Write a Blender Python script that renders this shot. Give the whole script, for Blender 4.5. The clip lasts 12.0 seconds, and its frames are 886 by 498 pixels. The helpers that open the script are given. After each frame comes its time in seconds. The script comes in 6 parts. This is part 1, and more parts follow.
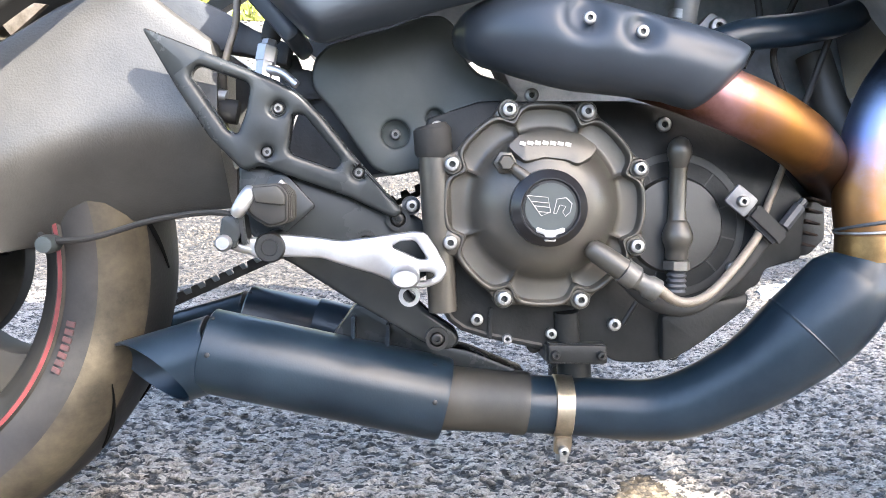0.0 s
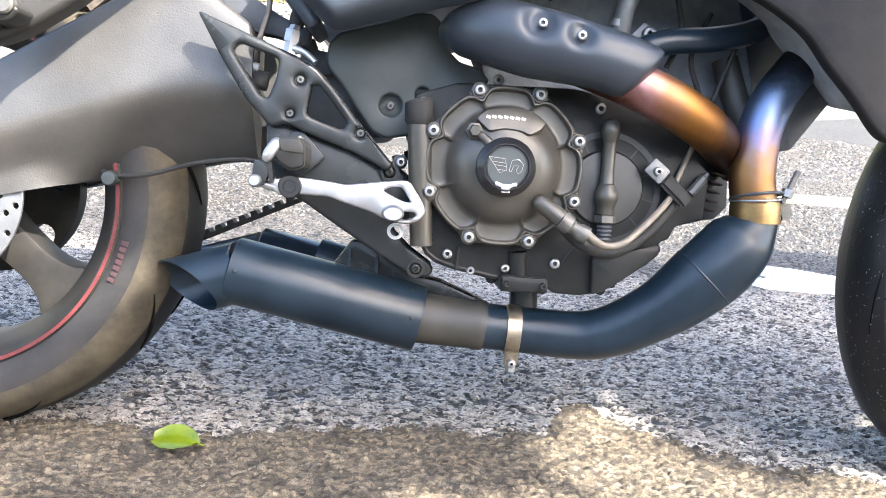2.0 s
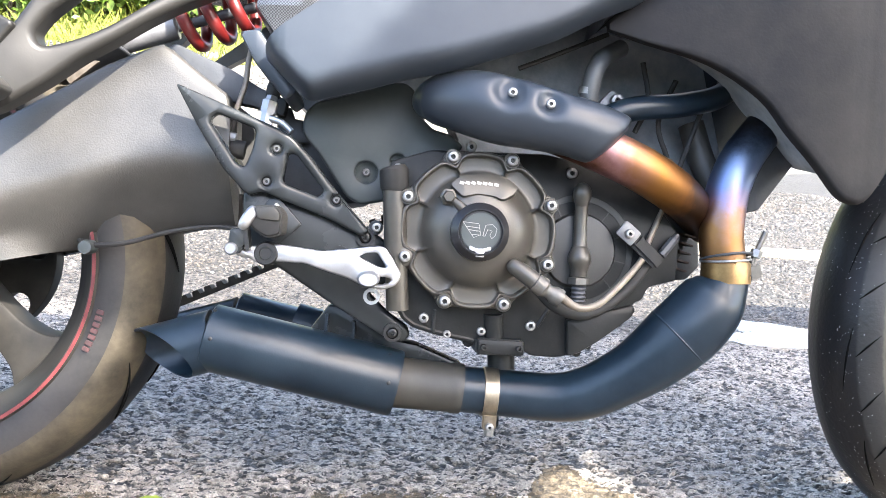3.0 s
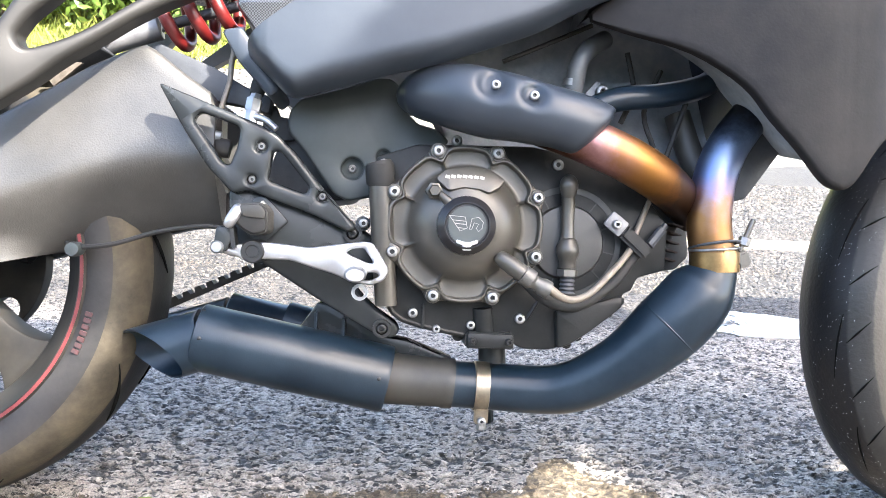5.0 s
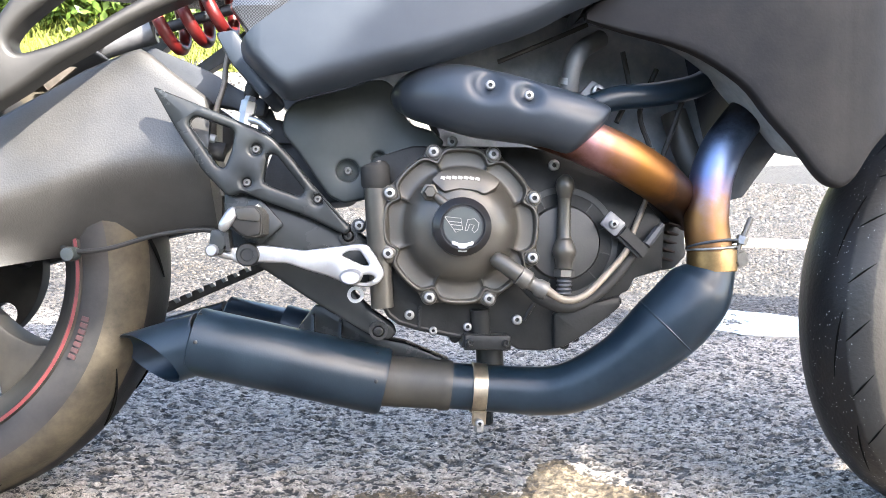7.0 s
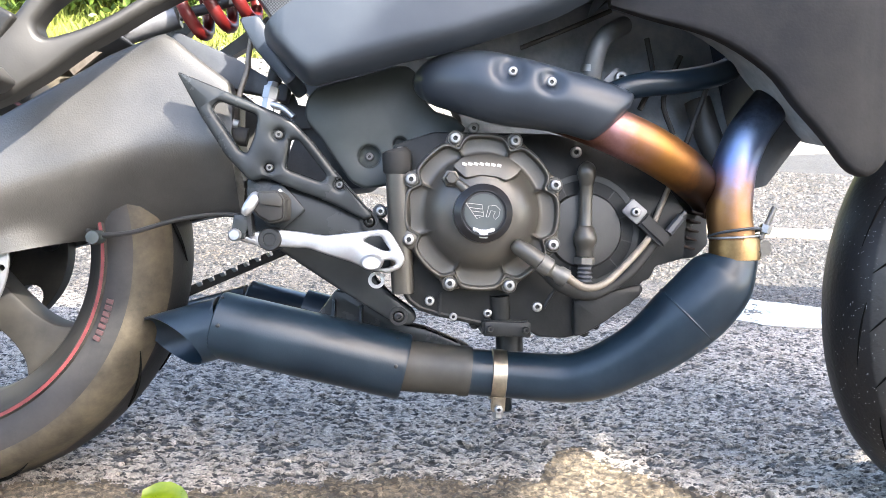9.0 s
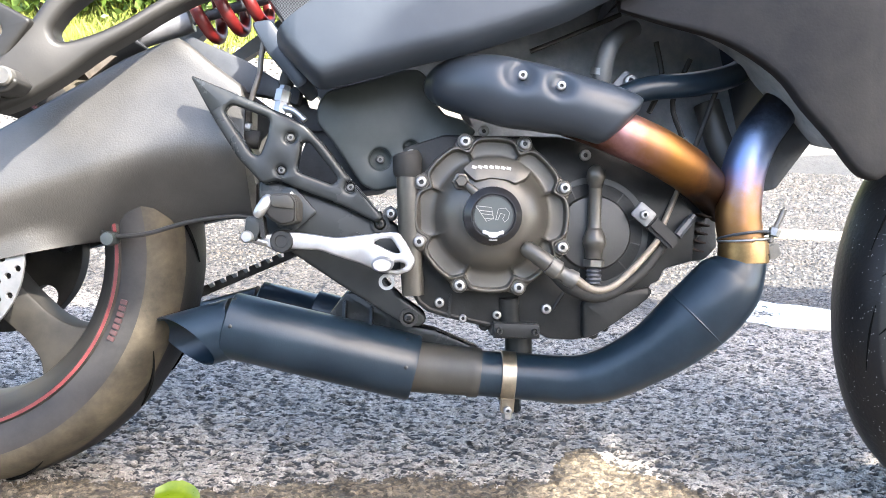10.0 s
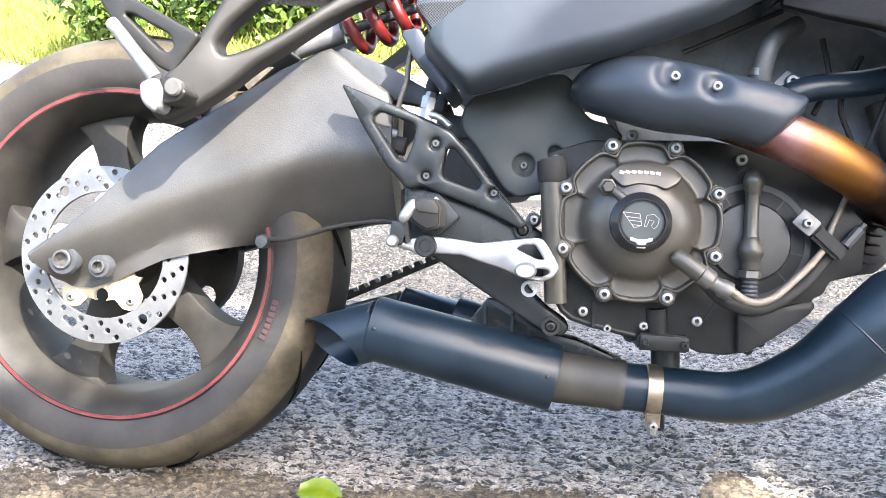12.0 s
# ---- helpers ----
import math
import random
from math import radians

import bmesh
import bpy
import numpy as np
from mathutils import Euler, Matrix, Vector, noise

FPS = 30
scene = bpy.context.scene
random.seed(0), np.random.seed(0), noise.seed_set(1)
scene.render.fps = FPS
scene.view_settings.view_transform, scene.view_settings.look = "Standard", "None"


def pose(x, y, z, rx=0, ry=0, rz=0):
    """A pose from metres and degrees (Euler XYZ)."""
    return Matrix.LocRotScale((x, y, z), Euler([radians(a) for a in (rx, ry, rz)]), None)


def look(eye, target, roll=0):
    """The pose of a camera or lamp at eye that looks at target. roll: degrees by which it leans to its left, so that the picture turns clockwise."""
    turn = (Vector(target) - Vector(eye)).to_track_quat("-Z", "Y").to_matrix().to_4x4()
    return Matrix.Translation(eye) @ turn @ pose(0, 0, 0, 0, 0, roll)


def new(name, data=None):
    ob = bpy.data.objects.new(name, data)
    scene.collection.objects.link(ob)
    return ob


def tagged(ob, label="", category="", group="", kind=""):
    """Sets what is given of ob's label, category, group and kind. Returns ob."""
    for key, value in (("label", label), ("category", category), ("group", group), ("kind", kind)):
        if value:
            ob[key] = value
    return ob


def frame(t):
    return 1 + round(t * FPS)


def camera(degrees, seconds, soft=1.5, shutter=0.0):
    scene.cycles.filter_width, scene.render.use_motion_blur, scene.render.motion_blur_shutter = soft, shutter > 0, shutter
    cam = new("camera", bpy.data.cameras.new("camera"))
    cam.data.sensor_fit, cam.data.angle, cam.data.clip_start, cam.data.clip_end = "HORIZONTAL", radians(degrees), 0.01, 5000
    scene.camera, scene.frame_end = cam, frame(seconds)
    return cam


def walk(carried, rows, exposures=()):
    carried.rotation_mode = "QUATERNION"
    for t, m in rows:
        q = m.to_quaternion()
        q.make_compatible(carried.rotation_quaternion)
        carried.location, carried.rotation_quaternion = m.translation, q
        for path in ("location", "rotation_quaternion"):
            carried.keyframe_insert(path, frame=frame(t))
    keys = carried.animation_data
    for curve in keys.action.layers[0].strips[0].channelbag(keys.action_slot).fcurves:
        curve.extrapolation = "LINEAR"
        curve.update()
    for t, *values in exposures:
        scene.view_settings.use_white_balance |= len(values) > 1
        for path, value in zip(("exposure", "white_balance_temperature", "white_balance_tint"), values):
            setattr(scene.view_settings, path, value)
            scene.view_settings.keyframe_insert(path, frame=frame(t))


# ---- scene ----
cam = camera(58.9, 12.0, soft=0.8)
EXPOSURES = [(0.0, 3.33, 6660, 10), (0.5, 3.32, 6660, 10), (1.0, 3.26, 6660, 10), (1.5, 3.23, 6660, 10), (2.0, 3.17, 6660, 10), (2.5, 3.25, 6660, 10), (3.0, 3.27, 6660, 10), (5.0, 3.33, 6660, 10), (5.5, 3.32, 6660, 10), (6.0, 3.28, 6660, 10), (6.5, 3.23, 6660, 10), (8.5, 3.20, 6660, 10), (9.0, 3.18, 6660, 10), (9.5, 3.18, 6660, 10), (10.0, 3.24, 6660, 10), (10.5, 3.25, 6660, 10), (11.0, 3.15, 6660, 10), (11.5, 3.21, 6660, 10), (12.0, 3.28, 6660, 10)]
PATH = [
    (0, (0.067, 0.182, 0.54), (0.156, 2.124, 0.07), 1.7),
    (0.5, (0.091, 0.001, 0.591), (0.176, 1.924, 0.045), 2.8),
    (1, (0.084, -0.043, 0.563), (0.127, 1.891, 0.057), 3.2),
    (1.5, (0.058, -0.028, 0.558), (0.064, 1.919, 0.102), 3.9),
    (2, (0.07, -0.031, 0.541), (0.192, 1.904, 0.047), 4.8),
    (2.5, (0.078, -0.036, 0.545), (0.231, 1.931, 0.217), 4.6),
    (3, (0.078, -0.038, 0.553), (0.233, 1.925, 0.202), 4.2),
    (3.2, (0.078, -0.047, 0.553), (0.222, 1.915, 0.195), 4.0),
    (5, (0.093, -0.039, 0.546), (0.249, 1.924, 0.197), 3.0),
    (5.5, (0.095, -0.039, 0.547), (0.269, 1.923, 0.198), 3.0),
    (6, (0.096, -0.038, 0.545), (0.296, 1.926, 0.221), 3.3),
    (6.5, (0.1, -0.035, 0.544), (0.275, 1.929, 0.215), 2.6),
    (6.7, (0.102, -0.036, 0.546), (0.259, 1.929, 0.209), 2.4),
    (8.5, (0.097, -0.037, 0.546), (0.229, 1.925, 0.184), 2.5),
    (9, (0.099, -0.038, 0.545), (0.201, 1.923, 0.165), 2.7),
    (9.5, (0.1, -0.042, 0.548), (0.188, 1.918, 0.161), 2.9),
    (10, (0.098, -0.045, 0.549), (0.176, 1.917, 0.168), 2.7),
    (10.5, (0.1, -0.04, 0.548), (0.16, 1.919, 0.148), 2.5),
    (11, (0.099, -0.043, 0.548), (0.145, 1.915, 0.142), 2.4),
    (11.5, (0.096, -0.036, 0.544), (0.045, 1.92, 0.13), 1.8),
    (12, (0.087, -0.038, 0.538), (-0.175, 1.912, 0.178), 1.8),
]
walk(cam, [(t, look(eye, target, roll)) for t, eye, target, roll in PATH], EXPOSURES)

from mathutils.geometry import delaunay_2d_cdt

# ---- light: late-morning sun from ahead of the bike, on the near side ----
SUN = Vector((0.52, -0.60, 0.78)).normalized()
world = bpy.data.worlds.new("sky")
scene.world = world
world.use_nodes = True
wn = world.node_tree
sky = wn.nodes.new("ShaderNodeTexSky")
sky.sky_type = "NISHITA"
sky.sun_disc = False
sky.dust_density, sky.ozone_density = 2.4, 0.9
sky.sun_elevation = math.asin(SUN.z)
sky.sun_rotation = math.atan2(SUN.x, SUN.y)
wn.nodes["Background"].inputs["Strength"].default_value = 0.15
wn.links.new(sky.outputs[0], wn.nodes["Background"].inputs["Color"])
sun_data = bpy.data.lights.new("sun", "SUN")
sun_data.energy, sun_data.angle, sun_data.color = 2.85, radians(0.53), (1.0, 0.96, 0.90)
sun = new("sun", sun_data)
sun.matrix_world = look(SUN * 20, (0, 0, 0))


# ---- materials ----
def material(name, colour, rough=0.5, metal=0.0, coat=0.0, spec=0.5):
    m = bpy.data.materials.new(name)
    m.use_nodes = True
    b = m.node_tree.nodes["Principled BSDF"]
    b.inputs["Base Color"].default_value = (*colour, 1)
    b.inputs["Roughness"].default_value = rough
    b.inputs["Metallic"].default_value = metal
    b.inputs["Coat Weight"].default_value = coat
    b.inputs["Specular IOR Level"].default_value = spec
    return m


def nd(m, kind, **inputs):
    n = m.node_tree.nodes.new(kind)
    for k, v in inputs.items():
        n.inputs[k.replace("_", " ")].default_value = v
    return n


def link(m, a, b):
    m.node_tree.links.new(a, b)


def grain(m, colours, scale=6.0, fine=220.0, bump=0.15, depth=0.0006, rough=None, detail=6.0):
    """Broad stains between colours, a fine relief, and a roughness that varies."""
    b = m.node_tree.nodes["Principled BSDF"]
    co = nd(m, "ShaderNodeTexCoord")
    n1 = nd(m, "ShaderNodeTexNoise", Scale=scale, Detail=detail, Roughness=0.65)
    n2 = nd(m, "ShaderNodeTexNoise", Scale=fine, Detail=3.0)
    link(m, co.outputs["Object"], n1.inputs["Vector"])
    link(m, co.outputs["Object"], n2.inputs["Vector"])
    ramp = nd(m, "ShaderNodeValToRGB")
    ramp.color_ramp.elements[0].position, ramp.color_ramp.elements[1].position = 0.32, 0.68
    ramp.color_ramp.elements[0].color = (*colours[0], 1)
    ramp.color_ramp.elements[1].color = (*colours[1], 1)
    link(m, n1.outputs["Fac"], ramp.inputs["Fac"])
    link(m, ramp.outputs["Color"], b.inputs["Base Color"])
    bp = nd(m, "ShaderNodeBump", Strength=bump, Distance=depth)
    link(m, n2.outputs["Fac"], bp.inputs["Height"])
    link(m, bp.outputs["Normal"], b.inputs["Normal"])
    if rough:
        mr = nd(m, "ShaderNodeMapRange")
        mr.inputs["To Min"].default_value, mr.inputs["To Max"].default_value = rough
        link(m, n1.outputs["Fac"], mr.inputs["Value"])
        link(m, mr.outputs["Result"], b.inputs["Roughness"])
    return m


M_SATIN = grain(material("satin_black_paint", (0.03, 0.03, 0.033), 0.45, spec=0.28), ((0.016, 0.0185, 0.0202), (0.030, 0.0335, 0.0355)), 9, 500, 0.12, 0.0004, (0.22, 0.32))
M_FRAME = grain(material("frame_black", (0.03, 0.03, 0.035), 0.4, spec=0.4), ((0.021, 0.027, 0.036), (0.036, 0.043, 0.053)), 5, 420, 0.10, 0.0004, (0.30, 0.40))
M_SHROUD = grain(material("dusty_shroud_plastic", (0.02, 0.018, 0.017), 0.5, spec=0.12), ((0.008, 0.0082, 0.010), (0.024, 0.022, 0.021)), 9, 300, 0.25, 0.0006, (0.45, 0.62), 10.0)
M_SWING = grain(material("swingarm_wrinkle_coat", (0.06, 0.055, 0.05), 0.45, 0.3, spec=0.8), ((0.043, 0.0418, 0.0396), (0.073, 0.0702, 0.0657)), 9, 480, 0.45, 0.0008, (0.42, 0.50), 9.0)
M_CASE = grain(material("magnesium_case_paint", (0.07, 0.062, 0.052), 0.42, 0.25), ((0.046, 0.0425, 0.0375), (0.080, 0.073, 0.061)), 14, 380, 0.2, 0.0005, (0.27, 0.42), 8.0)
M_CRANK = grain(material("oily_crankcase", (0.04, 0.038, 0.034), 0.5, spec=0.15), ((0.010, 0.011, 0.0115), (0.024, 0.0248, 0.0248)), 22, 320, 0.3, 0.0006, (0.28, 0.50), 8.0)
M_DARK = grain(material("dark_casting", (0.025, 0.025, 0.025), 0.6, spec=0.4), ((0.026, 0.029, 0.034), (0.055, 0.059, 0.066)), 20, 300, 0.3, 0.001, (0.35, 0.6))
# grey raised above the black casting, so that lens haze is in the colour
M_BAY = grain(material("haze_grey_engine_bay", (0.1, 0.1, 0.1), 0.7, spec=0.2), ((0.17, 0.19, 0.215), (0.29, 0.31, 0.335)), 30, 200, 0.4, 0.001, (0.5, 0.8))
M_PLASTIC = grain(material("black_plastic", (0.02, 0.022, 0.022), 0.5, spec=0.4), ((0.032, 0.040, 0.041), (0.052, 0.061, 0.061)), 12, 700, 0.12, 0.0003, (0.40, 0.58))
M_RUBBER = grain(material("black_rubber", (0.02, 0.02, 0.02), 0.7, spec=0.3), ((0.014, 0.014, 0.014), (0.03, 0.029, 0.028)), 25, 400, 0.15, 0.0005, (0.55, 0.85))
# a lighter grey than the black rubber of the other hoses
M_COOLHOSE = grain(material("lighter_grey_hose", (0.08, 0.085, 0.09), 0.4, spec=0.5), ((0.05, 0.055, 0.06), (0.10, 0.105, 0.11)), 25, 400, 0.15, 0.0005, (0.3, 0.5))
M_STEEL = grain(material("zinc_steel", (0.62, 0.62, 0.6), 0.3, 1.0), ((0.22, 0.22, 0.22), (0.38, 0.38, 0.375)), 90, 600, 0.1, 0.0002, (0.45, 0.62))
M_ALLOY = grain(material("bare_alloy", (0.75, 0.75, 0.76), 0.42, 0.9), ((0.36, 0.36, 0.37), (0.52, 0.52, 0.53)), 30, 500, 0.06, 0.0002, (0.34, 0.5))
M_GREYALLOY = grain(material("dull_cast_alloy", (0.42, 0.42, 0.42), 0.5, 0.4), ((0.13, 0.13, 0.14), (0.23, 0.23, 0.23)), 30, 300, 0.2, 0.0004, (0.4, 0.6))
M_BRASS = grain(material("heat_browned_clamp", (0.5, 0.38, 0.2), 0.35, 0.9), ((0.22, 0.19, 0.15), (0.36, 0.31, 0.24)), 60, 500, 0.1, 0.0003, (0.28, 0.5))
M_GOLD = grain(material("straw_heat_tinted_band", (0.45, 0.3, 0.12), 0.35, 0.9), ((0.17, 0.105, 0.045), (0.31, 0.20, 0.09)), 50, 500, 0.1, 0.0003, (0.28, 0.5))
M_BLACKBOLT = material("black_oxide_and_socket_shade", (0.02, 0.02, 0.02), 0.4, 0.3)
M_DULLBOLT = grain(material("dull_plated_bolt", (0.2, 0.2, 0.2), 0.4, 0.8), ((0.10, 0.10, 0.10), (0.19, 0.19, 0.185)), 90, 600, 0.1, 0.0002, (0.4, 0.6))
M_CAP = material("anodised_black_cap", (0.015, 0.015, 0.017), 0.28, 0.2)
M_ENGRAVE = material("engraved_line", (0.36, 0.35, 0.33), 0.45, 0.5)
M_RED = grain(material("red_spring_paint", (0.5, 0.02, 0.015), 0.4), ((0.075, 0.005, 0.005), (0.13, 0.009, 0.008)), 12, 400, 0.1, 0.0003)
M_STRIPE = grain(material("red_rim_stripe", (0.6, 0.05, 0.06), 0.5), ((0.070, 0.012, 0.013), (0.165, 0.028, 0.029)), 40, 400, 0.05, 0.0002)
M_MARK = grain(material("faded_red_print", (0.2, 0.03, 0.03), 0.6), ((0.026, 0.017, 0.017), (0.060, 0.020, 0.020)), 110, 400, 0.2, 0.0003)
M_RIM = grain(material("dusty_black_rim", (0.02, 0.02, 0.022), 0.4, spec=0.3), ((0.009, 0.0087, 0.0084), (0.036, 0.033, 0.028)), 14, 300, 0.1, 0.0004, (0.40, 0.70), 9.0)
M_DISC = grain(material("brake_disc_steel", (0.66, 0.66, 0.67), 0.36, 0.75), ((0.20, 0.20, 0.208), (0.29, 0.29, 0.29)), 25, 300, 0.12, 0.0003, (0.3, 0.45))
M_CARRIER = grain(material("disc_carrier_gold", (0.5, 0.42, 0.28), 0.45, 0.4), ((0.45, 0.38, 0.26), (0.6, 0.52, 0.36)), 25, 300, 0.1, 0.0003)
M_HOSE = grain(material("braided_hose", (0.16, 0.15, 0.12), 0.5, 0.2), ((0.125, 0.105, 0.084), (0.21, 0.178, 0.142)), 60, 900, 0.5, 0.0008)
M_FITTING = grain(material("dull_fitting", (0.2, 0.18, 0.15), 0.45, 0.4), ((0.08, 0.078, 0.072), (0.16, 0.15, 0.135)), 40, 300, 0.2, 0.0004)
M_SEAT = material("seat_vinyl", (0.02, 0.02, 0.022), 0.5)
M_CARBON = material("woven_carbon", (0.05, 0.05, 0.05), 0.3, 0.3, 0.6)
_ck = nd(M_CARBON, "ShaderNodeTexChecker", Scale=560.0)
_ck.inputs["Color1"].default_value, _ck.inputs["Color2"].default_value = (0.018, 0.018, 0.02, 1), (0.075, 0.075, 0.08, 1)
_cc = nd(M_CARBON, "ShaderNodeTexCoord")
link(M_CARBON, _cc.outputs["Object"], _ck.inputs["Vector"])
link(M_CARBON, _ck.outputs["Color"], M_CARBON.node_tree.nodes["Principled BSDF"].inputs["Base Color"])
M_RUST = grain(material("rust_speckled_plate", (0.4, 0.33, 0.25), 0.7), ((0.05, 0.038, 0.027), (0.12, 0.105, 0.085)), 130, 300, 0.4, 0.001)
M_FIN = grain(material("rust_stained_fin", (0.03, 0.02, 0.015), 0.7, spec=0.2), ((0.014, 0.012, 0.011), (0.050, 0.030, 0.020)), 120, 300, 0.4, 0.001)
M_SUB = grain(material("subframe_satin_casting", (0.06, 0.055, 0.05), 0.45, 0.2, spec=0.35), ((0.015, 0.0146, 0.0139), (0.027, 0.0258, 0.024)), 7, 500, 0.15, 0.0004, (0.36, 0.48), 7.0)
M_LEAF = grain(material("green_leaf", (0.16, 0.24, 0.01), 0.3), ((0.075, 0.115, 0.002), (0.15, 0.19, 0.010)), 30, 200, 0.3, 0.0006, (0.2, 0.4))
M_LEAF.node_tree.nodes["Principled BSDF"].inputs["Transmission Weight"].default_value = 0.0

# steel muffler under thin black ceramic paint, browned where it runs hot
M_MUFF = grain(material("black_ceramic_exhaust", (0.02, 0.025, 0.035), 0.38, spec=0.36), ((0.004, 0.010, 0.018), (0.014, 0.025, 0.037)), 14, 500, 0.15, 0.0005, (0.27, 0.38), 9.0)
M_COVER = grain(material("grey_cover_paint", (0.04, 0.04, 0.04), 0.45), ((0.017, 0.0175, 0.0172), (0.033, 0.033, 0.0315)), 18, 320, 0.25, 0.0005, (0.32, 0.5), 8.0)
M_HOT = grain(material("heat_greyed_exhaust", (0.07, 0.065, 0.055), 0.55), ((0.024, 0.0225, 0.019), (0.046, 0.042, 0.035)), 18, 500, 0.15, 0.0004, (0.45, 0.65))


def heat_tint(name, axis, stops, rough=0.25):
    """Bare metal tinted by heat along one axis of the bike, with blotches."""
    m = material(name, (0.5, 0.3, 0.1), rough, 1.0)
    b = m.node_tree.nodes["Principled BSDF"]
    co = nd(m, "ShaderNodeTexCoord")
    sp = nd(m, "ShaderNodeSeparateXYZ")
    link(m, co.outputs["Object"], sp.inputs[0])
    n1 = nd(m, "ShaderNodeTexNoise", Scale=26.0, Detail=8.0, Roughness=0.68)
    link(m, co.outputs["Object"], n1.inputs["Vector"])
    ma = nd(m, "ShaderNodeMath")
    ma.operation = "MULTIPLY_ADD"
    ma.inputs[1].default_value = 0.095
    link(m, n1.outputs["Fac"], ma.inputs[0])
    link(m, sp.outputs[axis], ma.inputs[2])
    lo, hi = stops[0][0], stops[-1][0]
    mr = nd(m, "ShaderNodeMapRange")
    mr.inputs["From Min"].default_value, mr.inputs["From Max"].default_value = lo + 0.0475, hi + 0.0475
    link(m, ma.outputs[0], mr.inputs["Value"])
    ramp = nd(m, "ShaderNodeValToRGB")
    els = ramp.color_ramp.elements
    while len(els) < len(stops):
        els.new(0.5)
    for e, (p, c) in zip(els, stops):
        e.position = (p - lo) / (hi - lo)
        e.color = (*c, 1)
    link(m, mr.outputs["Result"], ramp.inputs["Fac"])
    link(m, ramp.outputs["Color"], b.inputs["Base Color"])
    n2 = nd(m, "ShaderNodeTexNoise", Scale=60.0, Detail=4.0)
    link(m, co.outputs["Object"], n2.inputs["Vector"])
    r2 = nd(m, "ShaderNodeMapRange")
    r2.inputs["To Min"].default_value, r2.inputs["To Max"].default_value = rough - 0.04, rough + 0.16
    link(m, n2.outputs["Fac"], r2.inputs["Value"])
    link(m, r2.outputs["Result"], b.inputs["Roughness"])
    return m


M_TINT_REAR = heat_tint("heat_tinted_rear_header", 0, ((0.76, (0.07, 0.035, 0.02)), (0.81, (0.13, 0.055, 0.03)), (0.845, (0.36, 0.19, 0.19)), (0.87, (0.27, 0.13, 0.07)), (0.905, (0.27, 0.125, 0.035)), (0.935, (0.19, 0.085, 0.03)), (0.955, (0.07, 0.04, 0.025))), 0.42)
# heat colours, then near-black top stops that paint the shade under the shroud
M_TINT_FRONT = heat_tint("heat_tinted_shaded_front_header", 2, ((0.35, (0.16, 0.10, 0.06)), (0.40, (0.25, 0.13, 0.055)), (0.425, (0.27, 0.16, 0.12)), (0.445, (0.24, 0.19, 0.27)), (0.47, (0.15, 0.19, 0.33)), (0.50, (0.17, 0.23, 0.34)), (0.53, (0.07, 0.085, 0.12)), (0.55, (0.04, 0.042, 0.05)), (0.58, (0.03, 0.03, 0.035))), 0.40)


M_TYRE = grain(material("worn_tyre_rubber", (0.03, 0.03, 0.03), 0.6, spec=0.2), ((0.006, 0.006, 0.0065), (0.014, 0.0135, 0.013)), 9, 260, 0.3, 0.0008, (0.42, 0.65), 8.0)
M_SHOULDER = grain(material("dusty_tyre_shoulder", (0.06, 0.05, 0.03), 0.8, spec=0.2), ((0.024, 0.021, 0.0165), (0.085, 0.071, 0.049)), 16, 240, 0.4, 0.0009, (0.5, 0.8), 9.0)
M_SIDEWALL = grain(material("dusty_tyre_sidewall", (0.06, 0.05, 0.04), 0.8, spec=0.25), ((0.017, 0.0165, 0.0168), (0.044, 0.041, 0.039)), 10, 240, 0.3, 0.0007, (0.5, 0.8), 9.0)
M_FRONT_TYRE = grain(material("dusty_front_tyre", (0.03, 0.03, 0.03), 0.5, spec=0.3), ((0.75, 0.75, 0.75), (1.25, 1.23, 1.2)), 11, 200, 0.5, 0.0012, (0.34, 0.60), 9.0)


def banded_across(m, stops, ragged):
    """Bands of colour, dark at the crown of the tread and paler towards the bead, with ragged edges."""
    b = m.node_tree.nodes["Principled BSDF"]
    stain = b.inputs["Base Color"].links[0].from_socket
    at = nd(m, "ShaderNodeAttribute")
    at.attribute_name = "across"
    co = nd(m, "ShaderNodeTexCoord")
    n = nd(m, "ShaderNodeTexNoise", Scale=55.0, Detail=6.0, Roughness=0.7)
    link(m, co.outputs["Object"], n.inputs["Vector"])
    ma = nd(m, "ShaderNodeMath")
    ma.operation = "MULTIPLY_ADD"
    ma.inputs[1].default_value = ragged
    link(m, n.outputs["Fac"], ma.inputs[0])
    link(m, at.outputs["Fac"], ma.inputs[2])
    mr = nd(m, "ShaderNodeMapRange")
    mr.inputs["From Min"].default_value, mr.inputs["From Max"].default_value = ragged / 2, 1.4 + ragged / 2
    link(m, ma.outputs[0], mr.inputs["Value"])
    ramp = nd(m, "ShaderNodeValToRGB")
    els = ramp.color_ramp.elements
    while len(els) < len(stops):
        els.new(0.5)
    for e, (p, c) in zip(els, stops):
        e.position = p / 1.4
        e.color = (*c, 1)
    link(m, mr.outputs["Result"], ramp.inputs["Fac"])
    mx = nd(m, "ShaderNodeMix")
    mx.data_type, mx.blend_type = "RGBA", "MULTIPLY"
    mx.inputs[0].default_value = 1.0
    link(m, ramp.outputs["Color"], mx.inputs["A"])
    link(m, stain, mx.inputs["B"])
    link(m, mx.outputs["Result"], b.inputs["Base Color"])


banded_across(M_FRONT_TYRE, ((0.44, (0.009, 0.009, 0.0105)), (0.50, (0.030, 0.0295, 0.029)), (0.86, (0.036, 0.035, 0.033)), (0.89, (0.072, 0.066, 0.056)), (0.98, (0.066, 0.060, 0.051)), (1.02, (0.018, 0.018, 0.018))), 0.10)


